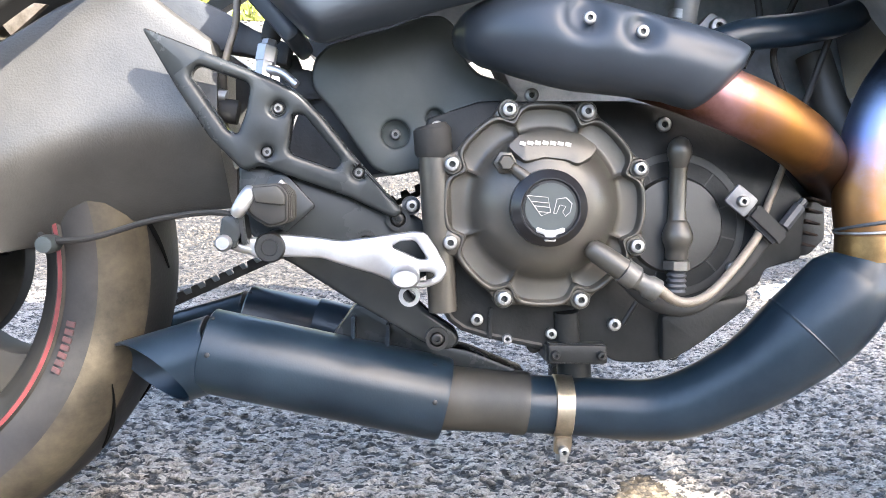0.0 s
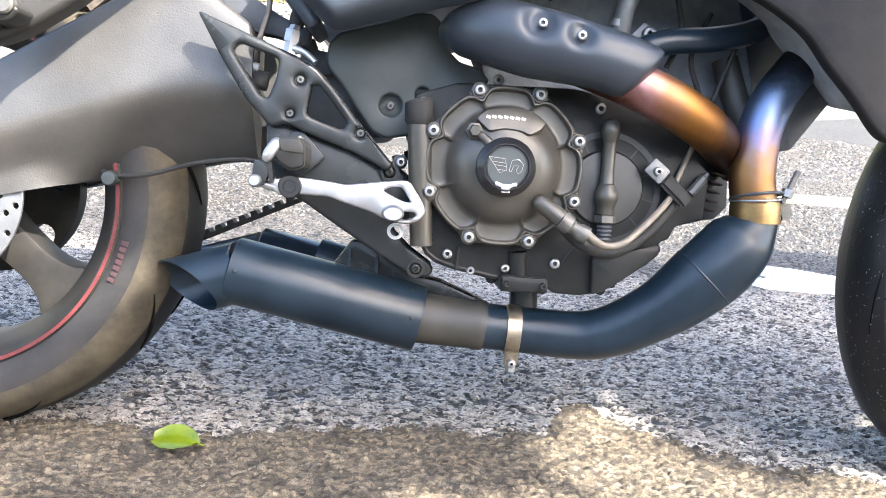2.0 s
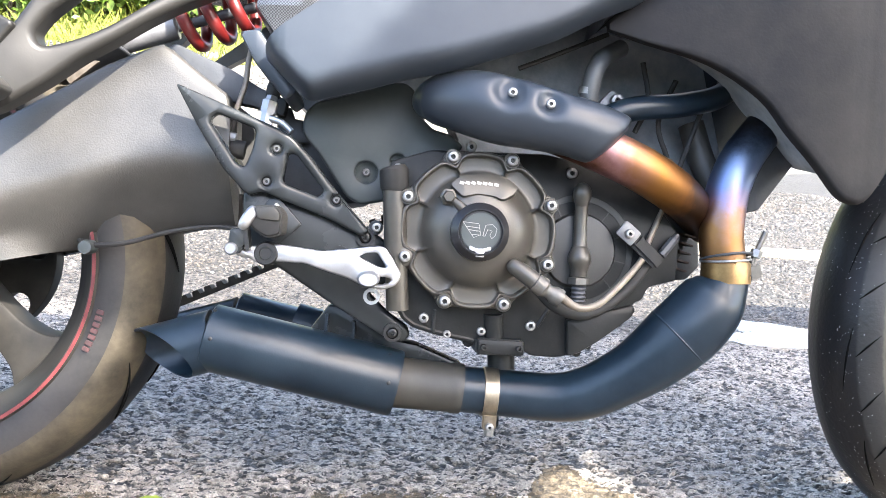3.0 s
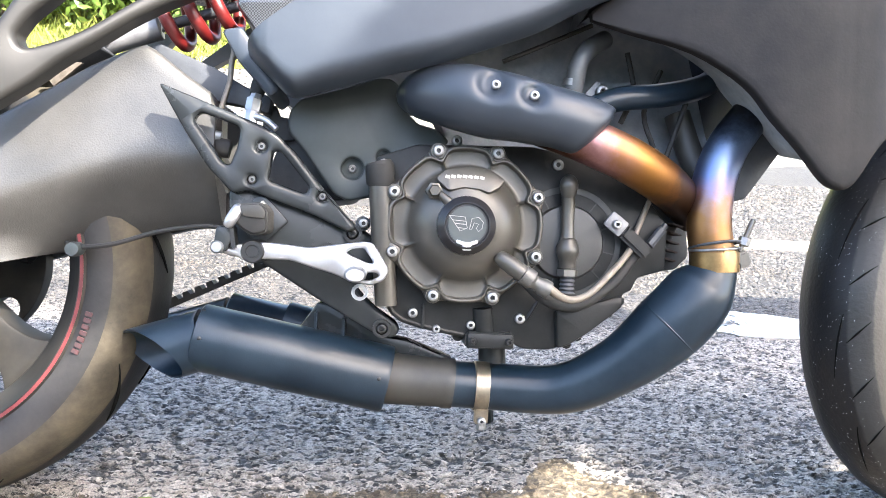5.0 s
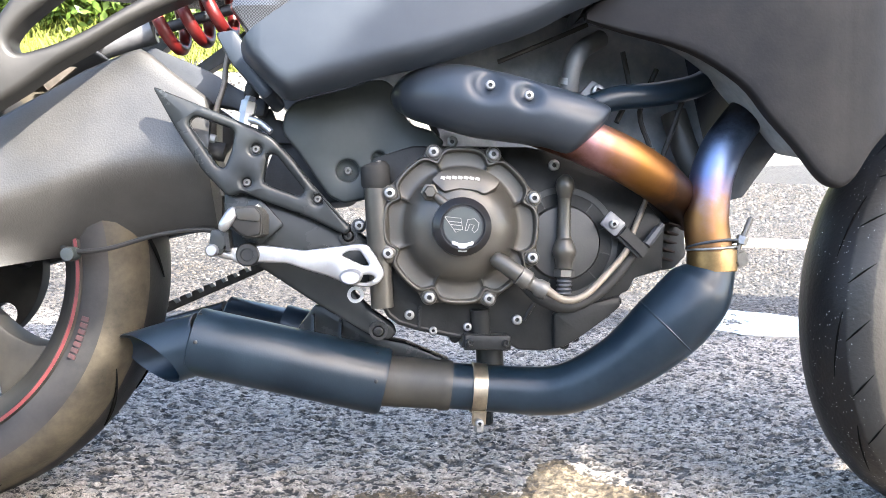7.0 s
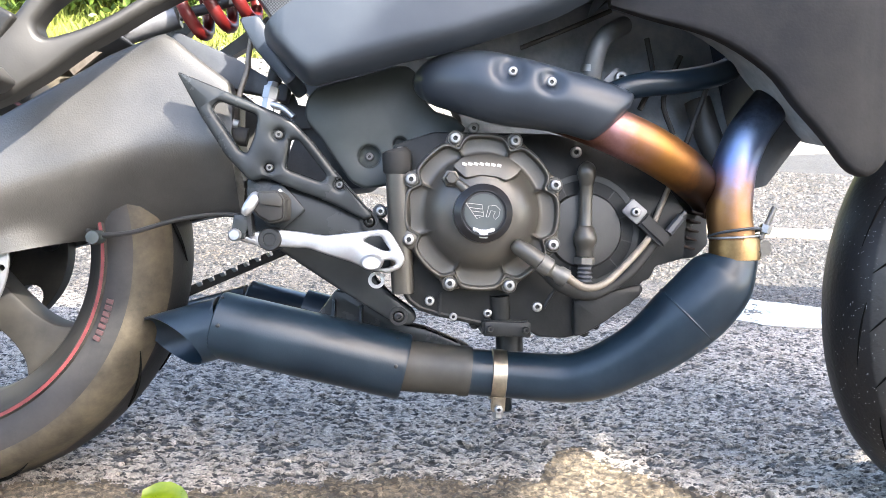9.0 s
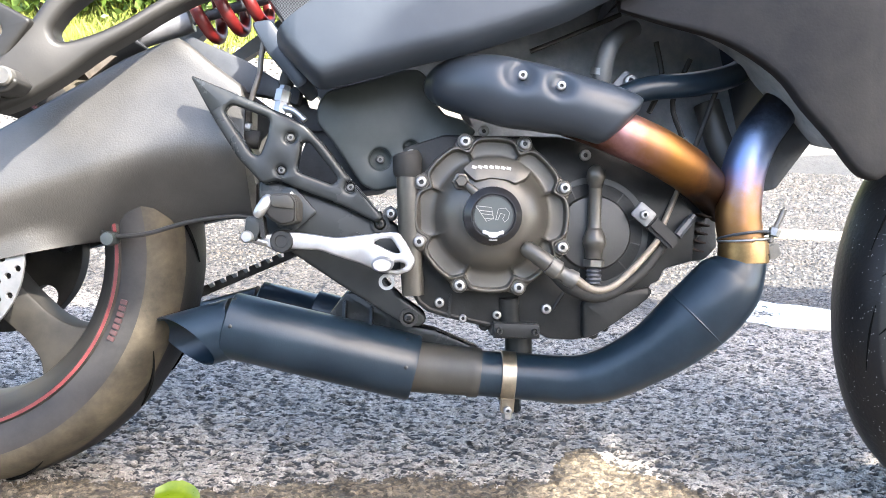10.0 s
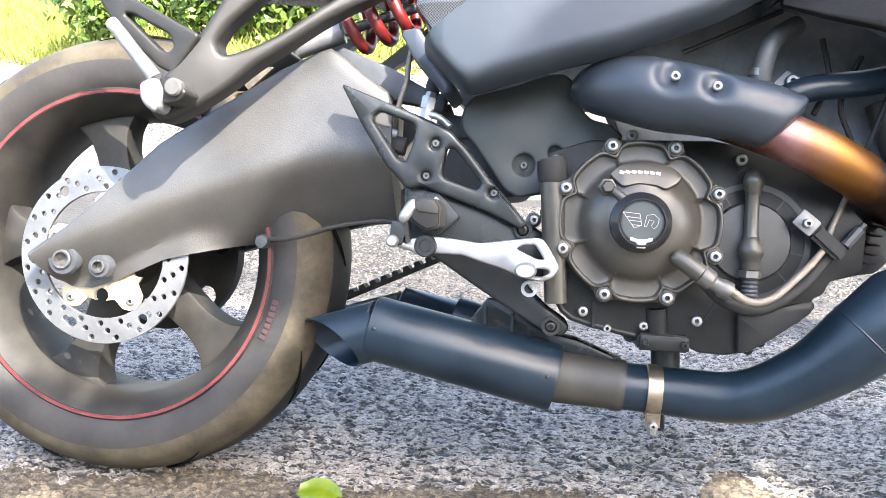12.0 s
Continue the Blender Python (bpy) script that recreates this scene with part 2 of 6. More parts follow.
# ---- mesh helpers ----
def part(name, bm, mat, parent, label="", sharp=38):
    bmesh.ops.remove_doubles(bm, verts=bm.verts, dist=1e-6)
    bmesh.ops.recalc_face_normals(bm, faces=bm.faces)
    for f in bm.faces:
        f.smooth = True
    for e in bm.edges:
        if len(e.link_faces) == 2 and e.calc_face_angle(0) > radians(sharp):
            e.smooth = False
    me = bpy.data.meshes.new(name)
    bm.to_mesh(me)
    bm.free()
    mats = mat if isinstance(mat, (list, tuple)) else [mat]
    for x in mats:
        me.materials.append(x)
    ob = new(name, me)
    if parent:
        ob.parent = parent
    if label:
        tagged(ob, label)
    return ob


def rounded(pts, r, n=4):
    """A polygon with its corners rounded by about r."""
    out = []
    k = len(pts)
    for i in range(k):
        p, a, b = (Vector((*pts[j % k], 0)) for j in (i, i - 1, i + 1))
        da, db = (a - p), (b - p)
        c = min(r, da.length * 0.45, db.length * 0.45)
        s, e = p + da.normalized() * c, p + db.normalized() * c
        for j in range(n + 1):
            t = j / n
            q = s * (1 - t) ** 2 + p * 2 * t * (1 - t) + e * t * t
            out.append((q.x, q.y))
    return out


def inside(p, loop):
    """Whether a point lies in a closed outline."""
    odd = False
    for (ax, ay), (bx, by) in zip(loop, loop[1:] + loop[:1]):
        if (ay > p.y) != (by > p.y) and p.x < (bx - ax) * (p.y - ay) / (by - ay) + ax:
            odd = not odd
    return odd


def inset(loop, d):
    """The outline moved inwards by d (outwards: minus)."""
    n = len(loop)
    area = sum(loop[i - 1][0] * loop[i][1] - loop[i][0] * loop[i - 1][1] for i in range(n))
    out = []
    for i in range(n):
        a, c = Vector(loop[i - 1]), Vector(loop[(i + 1) % n])
        t = (c - a).normalized() if (c - a).length > 1e-9 else Vector((1, 0))
        q = Vector((-t.y, t.x)) * (1 if area > 0 else -1)
        out.append((loop[i][0] + q.x * d, loop[i][1] + q.y * d))
    return out


def clear(loop, edges, d):
    """The points of a loop that keep a distance d from all the edges (rows of ax, ay, bx, by)."""
    a, ab = edges[:, :2], edges[:, 2:] - edges[:, :2]
    out = []
    for p in loop:
        ap = np.array(p) - a
        t = np.clip((ap * ab).sum(1) / np.maximum((ab * ab).sum(1), 1e-14), 0, 1)
        if np.hypot(*(ap - ab * t[:, None]).T).min() > d:
            out.append(p)
    return out


def plate_bm(outline, y0, y1, holes=(), bevel=0.002, bm=None, seg=2, tilt=None):
    """A plate in the bike's side plane from y0 (near face, its edges rounded by bevel) to y1, with holes through it. tilt: (u, slope) by which y grows along u."""
    bm = bm or bmesh.new()
    way = 1 if y1 > y0 else -1
    base = [list(outline), *[list(h) for h in holes]]
    edges = np.array([(*l[k - 1], *l[k]) for l in base for k in range(len(l))], float)
    steps = [(bevel * (1 - math.cos(t)), bevel * (1 - math.sin(t))) for t in (0.5 * math.pi * k / seg for k in range(seg + 1))] if bevel else [(0.0, 0.0)]
    pts, ys, segs = [], [], []
    for n, l in enumerate(base):
        for d, dy in steps:
            ring = l if d == 0 else clear(inset(l, d if n == 0 else -d), edges, 0.97 * d)
            if len(ring) < 3:
                continue
            k = len(pts)
            pts += [Vector(p) for p in ring]
            ys += [y0 + way * dy] * len(ring)
            segs += [(k + q - 1 if q else k + len(ring) - 1, k + q) for q in range(len(ring))]
    got = delaunay_2d_cdt(pts, segs, [], 0, 1e-7)
    high = [ys[o[0]] if o else y0 for o in got[3]]
    front = [bm.verts.new((p.x, y, p.y)) for p, y in zip(got[0], high)]
    back = {}
    count = {}
    tris = []
    for f in got[2]:
        c = (got[0][f[0]] + got[0][f[1]] + got[0][f[2]]) / 3
        if inside(c, base[0]) and not any(inside(c, h) for h in base[1:]):
            bm.faces.new([front[k] for k in f])
            tris.append(f)
            for k in range(3):
                e = (f[k - 1], f[k])
                count[tuple(sorted(e))] = count.get(tuple(sorted(e)), 0) + 1
    for f in tris:
        for k in f:
            if k not in back:
                back[k] = bm.verts.new((got[0][k].x, y1, got[0][k].y))
        bm.faces.new([back[k] for k in reversed(f)])
    for (p, q), n in count.items():
        if n == 1:
            bm.faces.new((front[p], front[q], back[q], back[p]))
    bmesh.ops.delete(bm, geom=[v for v in front if not v.link_faces], context="VERTS")
    if tilt:
        u0, k = tilt
        for v in bm.verts:
            v.co.y += (v.co.x - u0) * k
    return bm


def spline(pts, n):
    """Catmull-Rom through points (any length of tuple)."""
    P = [np.array(p, float) for p in pts]
    P = [2 * P[0] - P[1]] + P + [2 * P[-1] - P[-2]]
    out = []
    for i in range(1, len(P) - 2):
        a, b, c, d = P[i - 1:i + 3]
        for j in range(n):
            t = j / n
            out.append(0.5 * (2 * b + (c - a) * t + (2 * a - 5 * b + 4 * c - d) * t * t + (3 * b - a - 3 * c + d) * t ** 3))
    out.append(P[-2])
    return out


def tube_bm(pts, seg=20, n=6, caps=True, bm=None, smooth=True, squash=None):
    """A swept round tube: points (u, y, h, radius)."""
    bm = bm or bmesh.new()
    path = spline(pts, n) if smooth else [np.array(p, float) for p in pts]
    rings = []
    side = None
    for i, p in enumerate(path):
        a, b = path[max(i - 1, 0)], path[min(i + 1, len(path) - 1)]
        d = Vector([float(q) for q in b[:3] - a[:3]])
        d = d.normalized() if d.length > 1e-9 else Vector((1, 0, 0))
        if side is None:
            side = d.cross(Vector((0, 0, 1)) if abs(d.z) < 0.9 else Vector((1, 0, 0))).normalized()
        side = (side - d * side.dot(d)).normalized()
        other = d.cross(side)
        sx, sy = squash or (1, 1)
        rings.append([bm.verts.new(Vector([float(q) for q in p[:3]]) + float(p[3]) * (sx * math.cos(k) * side + sy * math.sin(k) * other)) for k in (2 * math.pi * j / seg for j in range(seg))])
    for r, s in zip(rings, rings[1:]):
        for j in range(seg):
            bm.faces.new((r[j - 1], r[j], s[j], s[j - 1]))
    if caps:
        bm.faces.new(rings[0])
        bm.faces.new(rings[-1])
    return bm


def turned_bm(centre, profile, seg=32, axis="y", bm=None, start=0.0):
    """A turned piece on an axis: profile rows (radius, place along the axis)."""
    bm = bm or bmesh.new()
    rings = []
    for r, s in profile:
        ring = []
        for j in range(seg):
            a = start + 2 * math.pi * j / seg
            c, d = r * math.cos(a), r * math.sin(a)
            p = {"y": (c, s, d), "x": (s, c, d), "z": (c, d, s)}[axis]
            ring.append(bm.verts.new(Vector(centre) + Vector(p)))
        rings.append(ring)
    for a, b in zip(rings, rings[1:]):
        for j in range(seg):
            bm.faces.new((a[j - 1], a[j], b[j], b[j - 1]))
    loop = profile[0] == profile[-1]
    if profile[0][0] > 1e-6 and not loop:
        bm.faces.new(rings[0])
    if profile[-1][0] > 1e-6 and not loop:
        bm.faces.new(rings[-1])
    return bm


def box_bm(c, size, bevel=0.003, rot=(0, 0, 0), bm=None):
    b = bmesh.new()
    bmesh.ops.create_cube(b, size=1)
    for v in b.verts:
        v.co = Vector([a * s for a, s in zip(v.co, size)])
    if bevel:
        bmesh.ops.bevel(b, geom=b.edges[:], offset=bevel, segments=2, affect="EDGES", clamp_overlap=True)
    m = Matrix.Translation(c) @ Euler([radians(a) for a in rot]).to_matrix().to_4x4()
    bmesh.ops.transform(b, matrix=m, verts=b.verts)
    if bm is None:
        return b
    me = bpy.data.meshes.new("tmp")
    b.to_mesh(me)
    b.free()
    bm.from_mesh(me)
    bpy.data.meshes.remove(me)
    return bm


def loft_bm(rings, caps=True, bm=None):
    bm = bm or bmesh.new()
    rs = [[bm.verts.new(p) for p in ring] for ring in rings]
    n = len(rs[0])
    for a, b in zip(rs, rs[1:]):
        for j in range(n):
            bm.faces.new((a[j - 1], a[j], b[j], b[j - 1]))
    if caps:
        bm.faces.new(rs[0])
        bm.faces.new(rs[-1])
    return bm


BOLTS = {}


def bolt(parent, u, y, h, r=0.0065, mat=None, tall=0.006, name="bolt", axis="y", washer=False):
    """A socket-head screw whose head stands out towards -y."""
    key = (round(r, 4), mat.name if mat else "", tall, axis, washer)
    if key not in BOLTS:
        k = r * 0.44
        prof = [(r * (1.55 if washer else 1.0), 0.0), (r * (1.55 if washer else 1.0), -0.0012), (r, -0.0014), (r, -tall + 0.0016), (r * 0.93, -tall + 0.0006), (r * 0.78, -tall)]
        bm = turned_bm((0, 0, 0), prof + [(k, -tall), (k * 0.98, -tall * 0.9), (k * 0.95, -tall * 0.2), (0.0001, -tall * 0.2)], 18, axis)
        # socket faces turn black, putting the recess's shade into the colour
        for f in bm.faces:
            q = f.calc_center_median()
            if q.length < 2 and math.hypot(q.x, q.z) < k * 0.93 and abs(q.y) < tall * 0.97:
                f.material_index = 1
        ob = part(name, bm, [mat or M_STEEL, M_BLACKBOLT], parent)
        BOLTS[key] = ob.data
    else:
        ob = new(name, BOLTS[key])
        ob.parent = parent
    ob.location = (u, y, h)
    return ob


# ---- ground ----
def pebbled(m, colour, co, scale, share=0.38):
    """The colour with small dark stones strewn over it."""
    v = nd(m, "ShaderNodeTexVoronoi", Scale=scale)
    link(m, co.outputs["Object"], v.inputs["Vector"])
    sp = nd(m, "ShaderNodeSeparateColor")
    link(m, v.outputs["Color"], sp.inputs[0])
    few = nd(m, "ShaderNodeMath")
    few.operation = "LESS_THAN"
    few.inputs[1].default_value = share
    link(m, sp.outputs[0], few.inputs[0])
    near = nd(m, "ShaderNodeMapRange")
    near.inputs["From Min"].default_value, near.inputs["From Max"].default_value = 0.46, 0.36
    link(m, v.outputs["Distance"], near.inputs["Value"])
    k = nd(m, "ShaderNodeMath")
    k.operation = "MULTIPLY"
    link(m, few.outputs[0], k.inputs[0])
    link(m, near.outputs["Result"], k.inputs[1])
    mx = nd(m, "ShaderNodeMix")
    mx.data_type = "RGBA"
    link(m, k.outputs[0], mx.inputs[0])
    link(m, colour, mx.inputs["A"])
    mx.inputs["B"].default_value = (0.016, 0.0145, 0.013, 1)
    return mx.outputs["Result"]


def ground_material():
    m = material("weathered_chip_asphalt", (0.1, 0.1, 0.1), 0.8)
    b = m.node_tree.nodes["Principled BSDF"]
    co = nd(m, "ShaderNodeTexCoord")
    v = nd(m, "ShaderNodeTexVoronoi", Scale=120.0)
    n = nd(m, "ShaderNodeTexNoise", Scale=1.3, Detail=8.0, Roughness=0.6)
    n2 = nd(m, "ShaderNodeTexNoise", Scale=260.0, Detail=4.0)
    for x in (v, n, n2):
        link(m, co.outputs["Object"], x.inputs["Vector"])
    ramp = nd(m, "ShaderNodeValToRGB")
    ramp.color_ramp.elements[0].position, ramp.color_ramp.elements[1].position = 0.05, 0.6
    ramp.color_ramp.elements[0].color = (0.098, 0.091, 0.082, 1)
    ramp.color_ramp.elements[1].color = (0.050, 0.047, 0.043, 1)
    link(m, v.outputs["Distance"], ramp.inputs["Fac"])
    mix = nd(m, "ShaderNodeMix")
    mix.data_type = "RGBA"
    mix.blend_type = "MULTIPLY"
    mix.inputs["Factor"].default_value = 0.7
    r2 = nd(m, "ShaderNodeValToRGB")
    r2.color_ramp.elements[0].position, r2.color_ramp.elements[1].position = 0.3, 0.7
    r2.color_ramp.elements[0].color = (0.55, 0.52, 0.5, 1)
    r2.color_ramp.elements[1].color = (1, 0.98, 0.93, 1)
    link(m, n.outputs["Fac"], r2.inputs["Fac"])
    link(m, ramp.outputs["Color"], mix.inputs["A"])
    link(m, r2.outputs["Color"], mix.inputs["B"])
    sp = nd(m, "ShaderNodeTexNoise", Scale=24.0, Detail=6.0, Roughness=0.75)
    link(m, co.outputs["Object"], sp.inputs["Vector"])
    r4 = nd(m, "ShaderNodeValToRGB")
    r4.color_ramp.elements[0].position, r4.color_ramp.elements[1].position = 0.40, 0.52
    r4.color_ramp.elements[0].color = (0.30, 0.27, 0.245, 1)
    r4.color_ramp.elements[1].color = (1, 0.97, 0.92, 1)
    link(m, sp.outputs["Fac"], r4.inputs["Fac"])
    mix2 = nd(m, "ShaderNodeMix")
    mix2.data_type, mix2.blend_type = "RGBA", "MULTIPLY"
    mix2.inputs[0].default_value = 1.0
    link(m, mix.outputs["Result"], mix2.inputs["A"])
    link(m, r4.outputs["Color"], mix2.inputs["B"])
    link(m, pebbled(m, mix2.outputs["Result"], co, 62.0), b.inputs["Base Color"])
    bp = nd(m, "ShaderNodeBump", Strength=0.8, Distance=0.004)
    inv = nd(m, "ShaderNodeMath")
    inv.operation = "MULTIPLY_ADD"
    inv.inputs[1].default_value = -1.0
    link(m, v.outputs["Distance"], inv.inputs[0])
    link(m, n2.outputs["Fac"], inv.inputs[2])
    link(m, inv.outputs[0], bp.inputs["Height"])
    link(m, bp.outputs["Normal"], b.inputs["Normal"])
    return m


M_GROUND = ground_material()


bm = bmesh.new()
bmesh.ops.create_grid(bm, x_segments=40, y_segments=40, size=1)
for v in bm.verts:
    v.co.x, v.co.y = math.copysign(abs(v.co.x) ** 3, v.co.x) * 400, math.copysign(abs(v.co.y) ** 3, v.co.y) * 400
ground = part("ground", bm, M_GROUND, None, "weathered grey chip-and-tar asphalt of a drive")
tagged(ground, category="ground", kind="structure")

M_CHIP = material("asphalt_stone_chips", (0.2, 0.2, 0.2), 0.55)
_b = M_CHIP.node_tree.nodes["Principled BSDF"]
_g = nd(M_CHIP, "ShaderNodeNewGeometry")
_r = nd(M_CHIP, "ShaderNodeValToRGB")
for _p, _c in ((0.36, (0.013, 0.012, 0.011)), (0.44, (0.062, 0.058, 0.052)), (0.97, (0.092, 0.086, 0.078))):
    _e = _r.color_ramp.elements.new(_p)
    _e.color = (*_c, 1)
_r.color_ramp.elements[0].color = (0.012, 0.011, 0.010, 1)
link(M_CHIP, _g.outputs["Random Per Island"], _r.inputs["Fac"])
_n = nd(M_CHIP, "ShaderNodeTexNoise", Scale=2.2, Detail=6.0, Roughness=0.6)
_co = nd(M_CHIP, "ShaderNodeTexCoord")
link(M_CHIP, _co.outputs["Object"], _n.inputs["Vector"])
_r3 = nd(M_CHIP, "ShaderNodeValToRGB")
_r3.color_ramp.elements[0].position, _r3.color_ramp.elements[1].position = 0.35, 0.68
_r3.color_ramp.elements[0].color, _r3.color_ramp.elements[1].color = (1, 1, 1, 1), (0.92, 0.74, 0.54, 1)
_sy = nd(M_CHIP, "ShaderNodeSeparateXYZ")
link(M_CHIP, _co.outputs["Object"], _sy.inputs[0])
_my = nd(M_CHIP, "ShaderNodeMapRange")
_my.inputs["From Min"].default_value, _my.inputs["From Max"].default_value = 1.32, 0.92
_my.inputs["To Min"].default_value, _my.inputs["To Max"].default_value = 0.0, 0.30
link(M_CHIP, _sy.outputs[1], _my.inputs["Value"])
_ad = nd(M_CHIP, "ShaderNodeMath")
link(M_CHIP, _n.outputs["Fac"], _ad.inputs[0])
link(M_CHIP, _my.outputs["Result"], _ad.inputs[1])
link(M_CHIP, _ad.outputs[0], _r3.inputs["Fac"])
_mx = nd(M_CHIP, "ShaderNodeMix", Factor=1.0)
_mx.data_type, _mx.blend_type = "RGBA", "MULTIPLY"
_mx.inputs[0].default_value = 0.9
link(M_CHIP, _r.outputs["Color"], _mx.inputs["A"])
link(M_CHIP, _r3.outputs["Color"], _mx.inputs["B"])
link(M_CHIP, _mx.outputs["Result"], _b.inputs["Base Color"])


def chips(name, x0, x1, y0, y1, step, size, seed):
    """Stone chips bedded in the tar, one low irregular pebble each."""
    rng = np.random.default_rng(seed)
    nx, ny = int((x1 - x0) / step), int((y1 - y0) / step)
    gx, gy = np.meshgrid(np.arange(nx), np.arange(ny))
    cx = x0 + (gx.ravel() + rng.uniform(-0.5, 0.5, nx * ny) + 0.5) * step
    cy = y0 + (gy.ravel() + rng.uniform(-0.5, 0.5, nx * ny) + 0.5) * step
    keep = rng.random(nx * ny) < 0.7
    cx, cy = cx[keep], cy[keep]
    n = len(cx)
    s = size * rng.uniform(0.45, 1.15, n) * (0.8 + 0.5 * rng.random(n))
    turn = rng.uniform(0, 2 * np.pi, n)
    tall = s * rng.uniform(0.30, 0.60, n)
    tip, lean = rng.uniform(0.05, 0.35, n), rng.uniform(0, 2 * np.pi, n)
    V = np.zeros((n, 9, 3))
    for j in range(5):
        a = turn + 2 * np.pi * (j + rng.uniform(-0.25, 0.25, n)) / 5
        rr = s * rng.uniform(0.75, 1.1, n)
        V[:, j, 0], V[:, j, 1], V[:, j, 2] = cx + rr * np.cos(a), cy + 0.8 * rr * np.sin(a), -0.001
    for j in range(4):
        a = turn + 0.4 + 2 * np.pi * j / 4
        rr = s * rng.uniform(0.4, 0.75, n)
        V[:, 5 + j, 0], V[:, 5 + j, 1] = cx + rr * np.cos(a), cy + 0.8 * rr * np.sin(a)
        V[:, 5 + j, 2] = tall * (rng.uniform(0.75, 1.1, n) + tip * np.cos(a - lean))
    F = np.array([(0, 1, 5), (1, 6, 5), (1, 2, 6), (2, 7, 6), (2, 3, 7), (3, 4, 7), (4, 8, 7), (4, 0, 8), (0, 5, 8), (5, 6, 7), (5, 7, 8)])
    faces = (F[None] + 9 * np.arange(n)[:, None, None]).reshape(-1, 3)
    me = bpy.data.meshes.new(name)
    me.from_pydata(V.reshape(-1, 3).tolist(), [], faces.tolist())
    me.materials.append(M_CHIP)
    ob = new(name, me)
    return tagged(ob, "grey stone chips bedded in worn asphalt", "gravel", kind="stuff")


chips("gravel", -1.6, 2.8, 2.3, 4.3, 0.0120, 0.0072, 4)
chips("gravel", 0.3, 4.2, 4.3, 7.2, 0.024, 0.0125, 6)


def pavement(x0, x1, y0, y1, step, cell, seed):
    """Worn asphalt: a relief of tilted stone chips with gaps where chips are lost."""
    rng = np.random.default_rng(seed)
    nx, ny = int((x1 - x0) / step / 1.2), int((y1 - y0) / step / 0.8)
    X, Y = np.meshgrid(x0 + 1.2 * step * np.arange(nx), y0 + 0.8 * step * np.arange(ny))
    wide = 1.9 * cell
    mx, my = int((x1 - x0) / wide) + 5, int((y1 - y0) / cell) + 5
    sx = (np.arange(mx)[None, :] - 2 + rng.uniform(0.05, 0.95, (my, mx))) * wide + x0
    sy = (np.arange(my)[:, None] - 2 + rng.uniform(0.05, 0.95, (my, mx))) * cell + y0
    bare = np.kron(rng.random((my // 3 + 1, mx // 3 + 1)), np.ones((3, 3)))[:my, :mx]
    lost = rng.random((my, mx)) < 0.11 + 0.38 * (bare > 0.76)
    tall = np.where(lost, -0.0032, rng.normal(0.0, 0.0010, (my, mx)))
    tx, ty = rng.normal(0, 0.20, (2, my, mx))
    I, J = ((X - x0) / wide).astype(int) + 2, ((Y - y0) / cell).astype(int) + 2
    f1 = np.full(X.shape, 9.0)
    f2 = np.full(X.shape, 9.0)
    h = np.zeros(X.shape)
    hole = np.zeros(X.shape, bool)
    joint = np.zeros(X.shape)
    open_joint = np.clip(rng.normal(0.42, 0.45, (my, mx)), 0, 1)
    for a in (-1, 0, 1):
        for b in (-1, 0, 1):
            i, j = I + a, J + b
            dx, dy = X - sx[j, i], Y - sy[j, i]
            d = np.hypot(dx * cell / wide, dy)
            near = d < f1
            f2 = np.where(near, f1, np.minimum(f2, d))
            hole = np.where(near, lost[j, i], hole)
            joint = np.where(near, open_joint[j, i], joint)
            h = np.where(near, tall[j, i] + dx * tx[j, i] + dy * ty[j, i], h)
            f1 = np.where(near, d, f1)
    gap = np.clip((f2 - f1) / (0.34 * cell), 0, 1)
    h = h - 0.0016 * (1 - gap) ** 1.6 - 0.0008 * (f1 / cell) ** 2
    for size, amp in ((0.007, 0.0005), (0.024, 0.0010), (0.055, 0.0014), (0.16, 0.0018)):
        g = rng.normal(0, 1, (int((y1 - y0) / size) + 3, int((x1 - x0) / size) + 3))
        u, v = (X - x0) / size, (Y - y0) / size
        i, j = u.astype(int), v.astype(int)
        p, q = u - i, v - j
        p, q = p * p * (3 - 2 * p), q * q * (3 - 2 * q)
        h = h + amp * ((g[j, i] * (1 - p) + g[j, i + 1] * p) * (1 - q) + (g[j + 1, i] * (1 - p) + g[j + 1, i + 1] * p) * q)
    h = np.clip(h + rng.normal(0, 0.00022, h.shape) + 0.0092, 0.0006, 0.017)
    V = np.stack([X, Y, h], -1).reshape(-1, 3)
    k = (np.arange(ny - 1)[:, None] * nx + np.arange(nx - 1)[None, :]).ravel()
    F = np.stack([k, k + 1, k + nx + 1, k + nx], 1)
    me = bpy.data.meshes.new("pavement")
    me.from_pydata(V.tolist(), [], F.tolist())
    me.shade_smooth()
    me.materials.append(M_ROUGH)
    me.materials.append(M_GRIT)
    edge = np.interp(X, GRIT_SUN_X, GRIT_SUN_Y) + 0.010 * np.sin(57 * X + 2 * np.sin(23 * X)) + 0.006 * np.sin(181 * X) + rng.normal(0, 0.004, X.shape)
    me.polygons.foreach_set("material_index", (Y < edge)[:-1, :-1].ravel().astype(np.int32))
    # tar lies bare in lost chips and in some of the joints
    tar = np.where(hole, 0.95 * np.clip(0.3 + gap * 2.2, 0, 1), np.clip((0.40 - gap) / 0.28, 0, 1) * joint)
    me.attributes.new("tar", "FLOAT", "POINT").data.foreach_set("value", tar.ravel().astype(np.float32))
    # colour is paler in the shaded stretch to offset its dimness, fading raggedly
    wave = 0.05 * np.sin(9 * X + 3 * np.sin(4 * Y)) + 0.04 * np.sin(13 * Y + 2 * np.sin(7 * X)) + rng.normal(0, 0.03, X.shape)
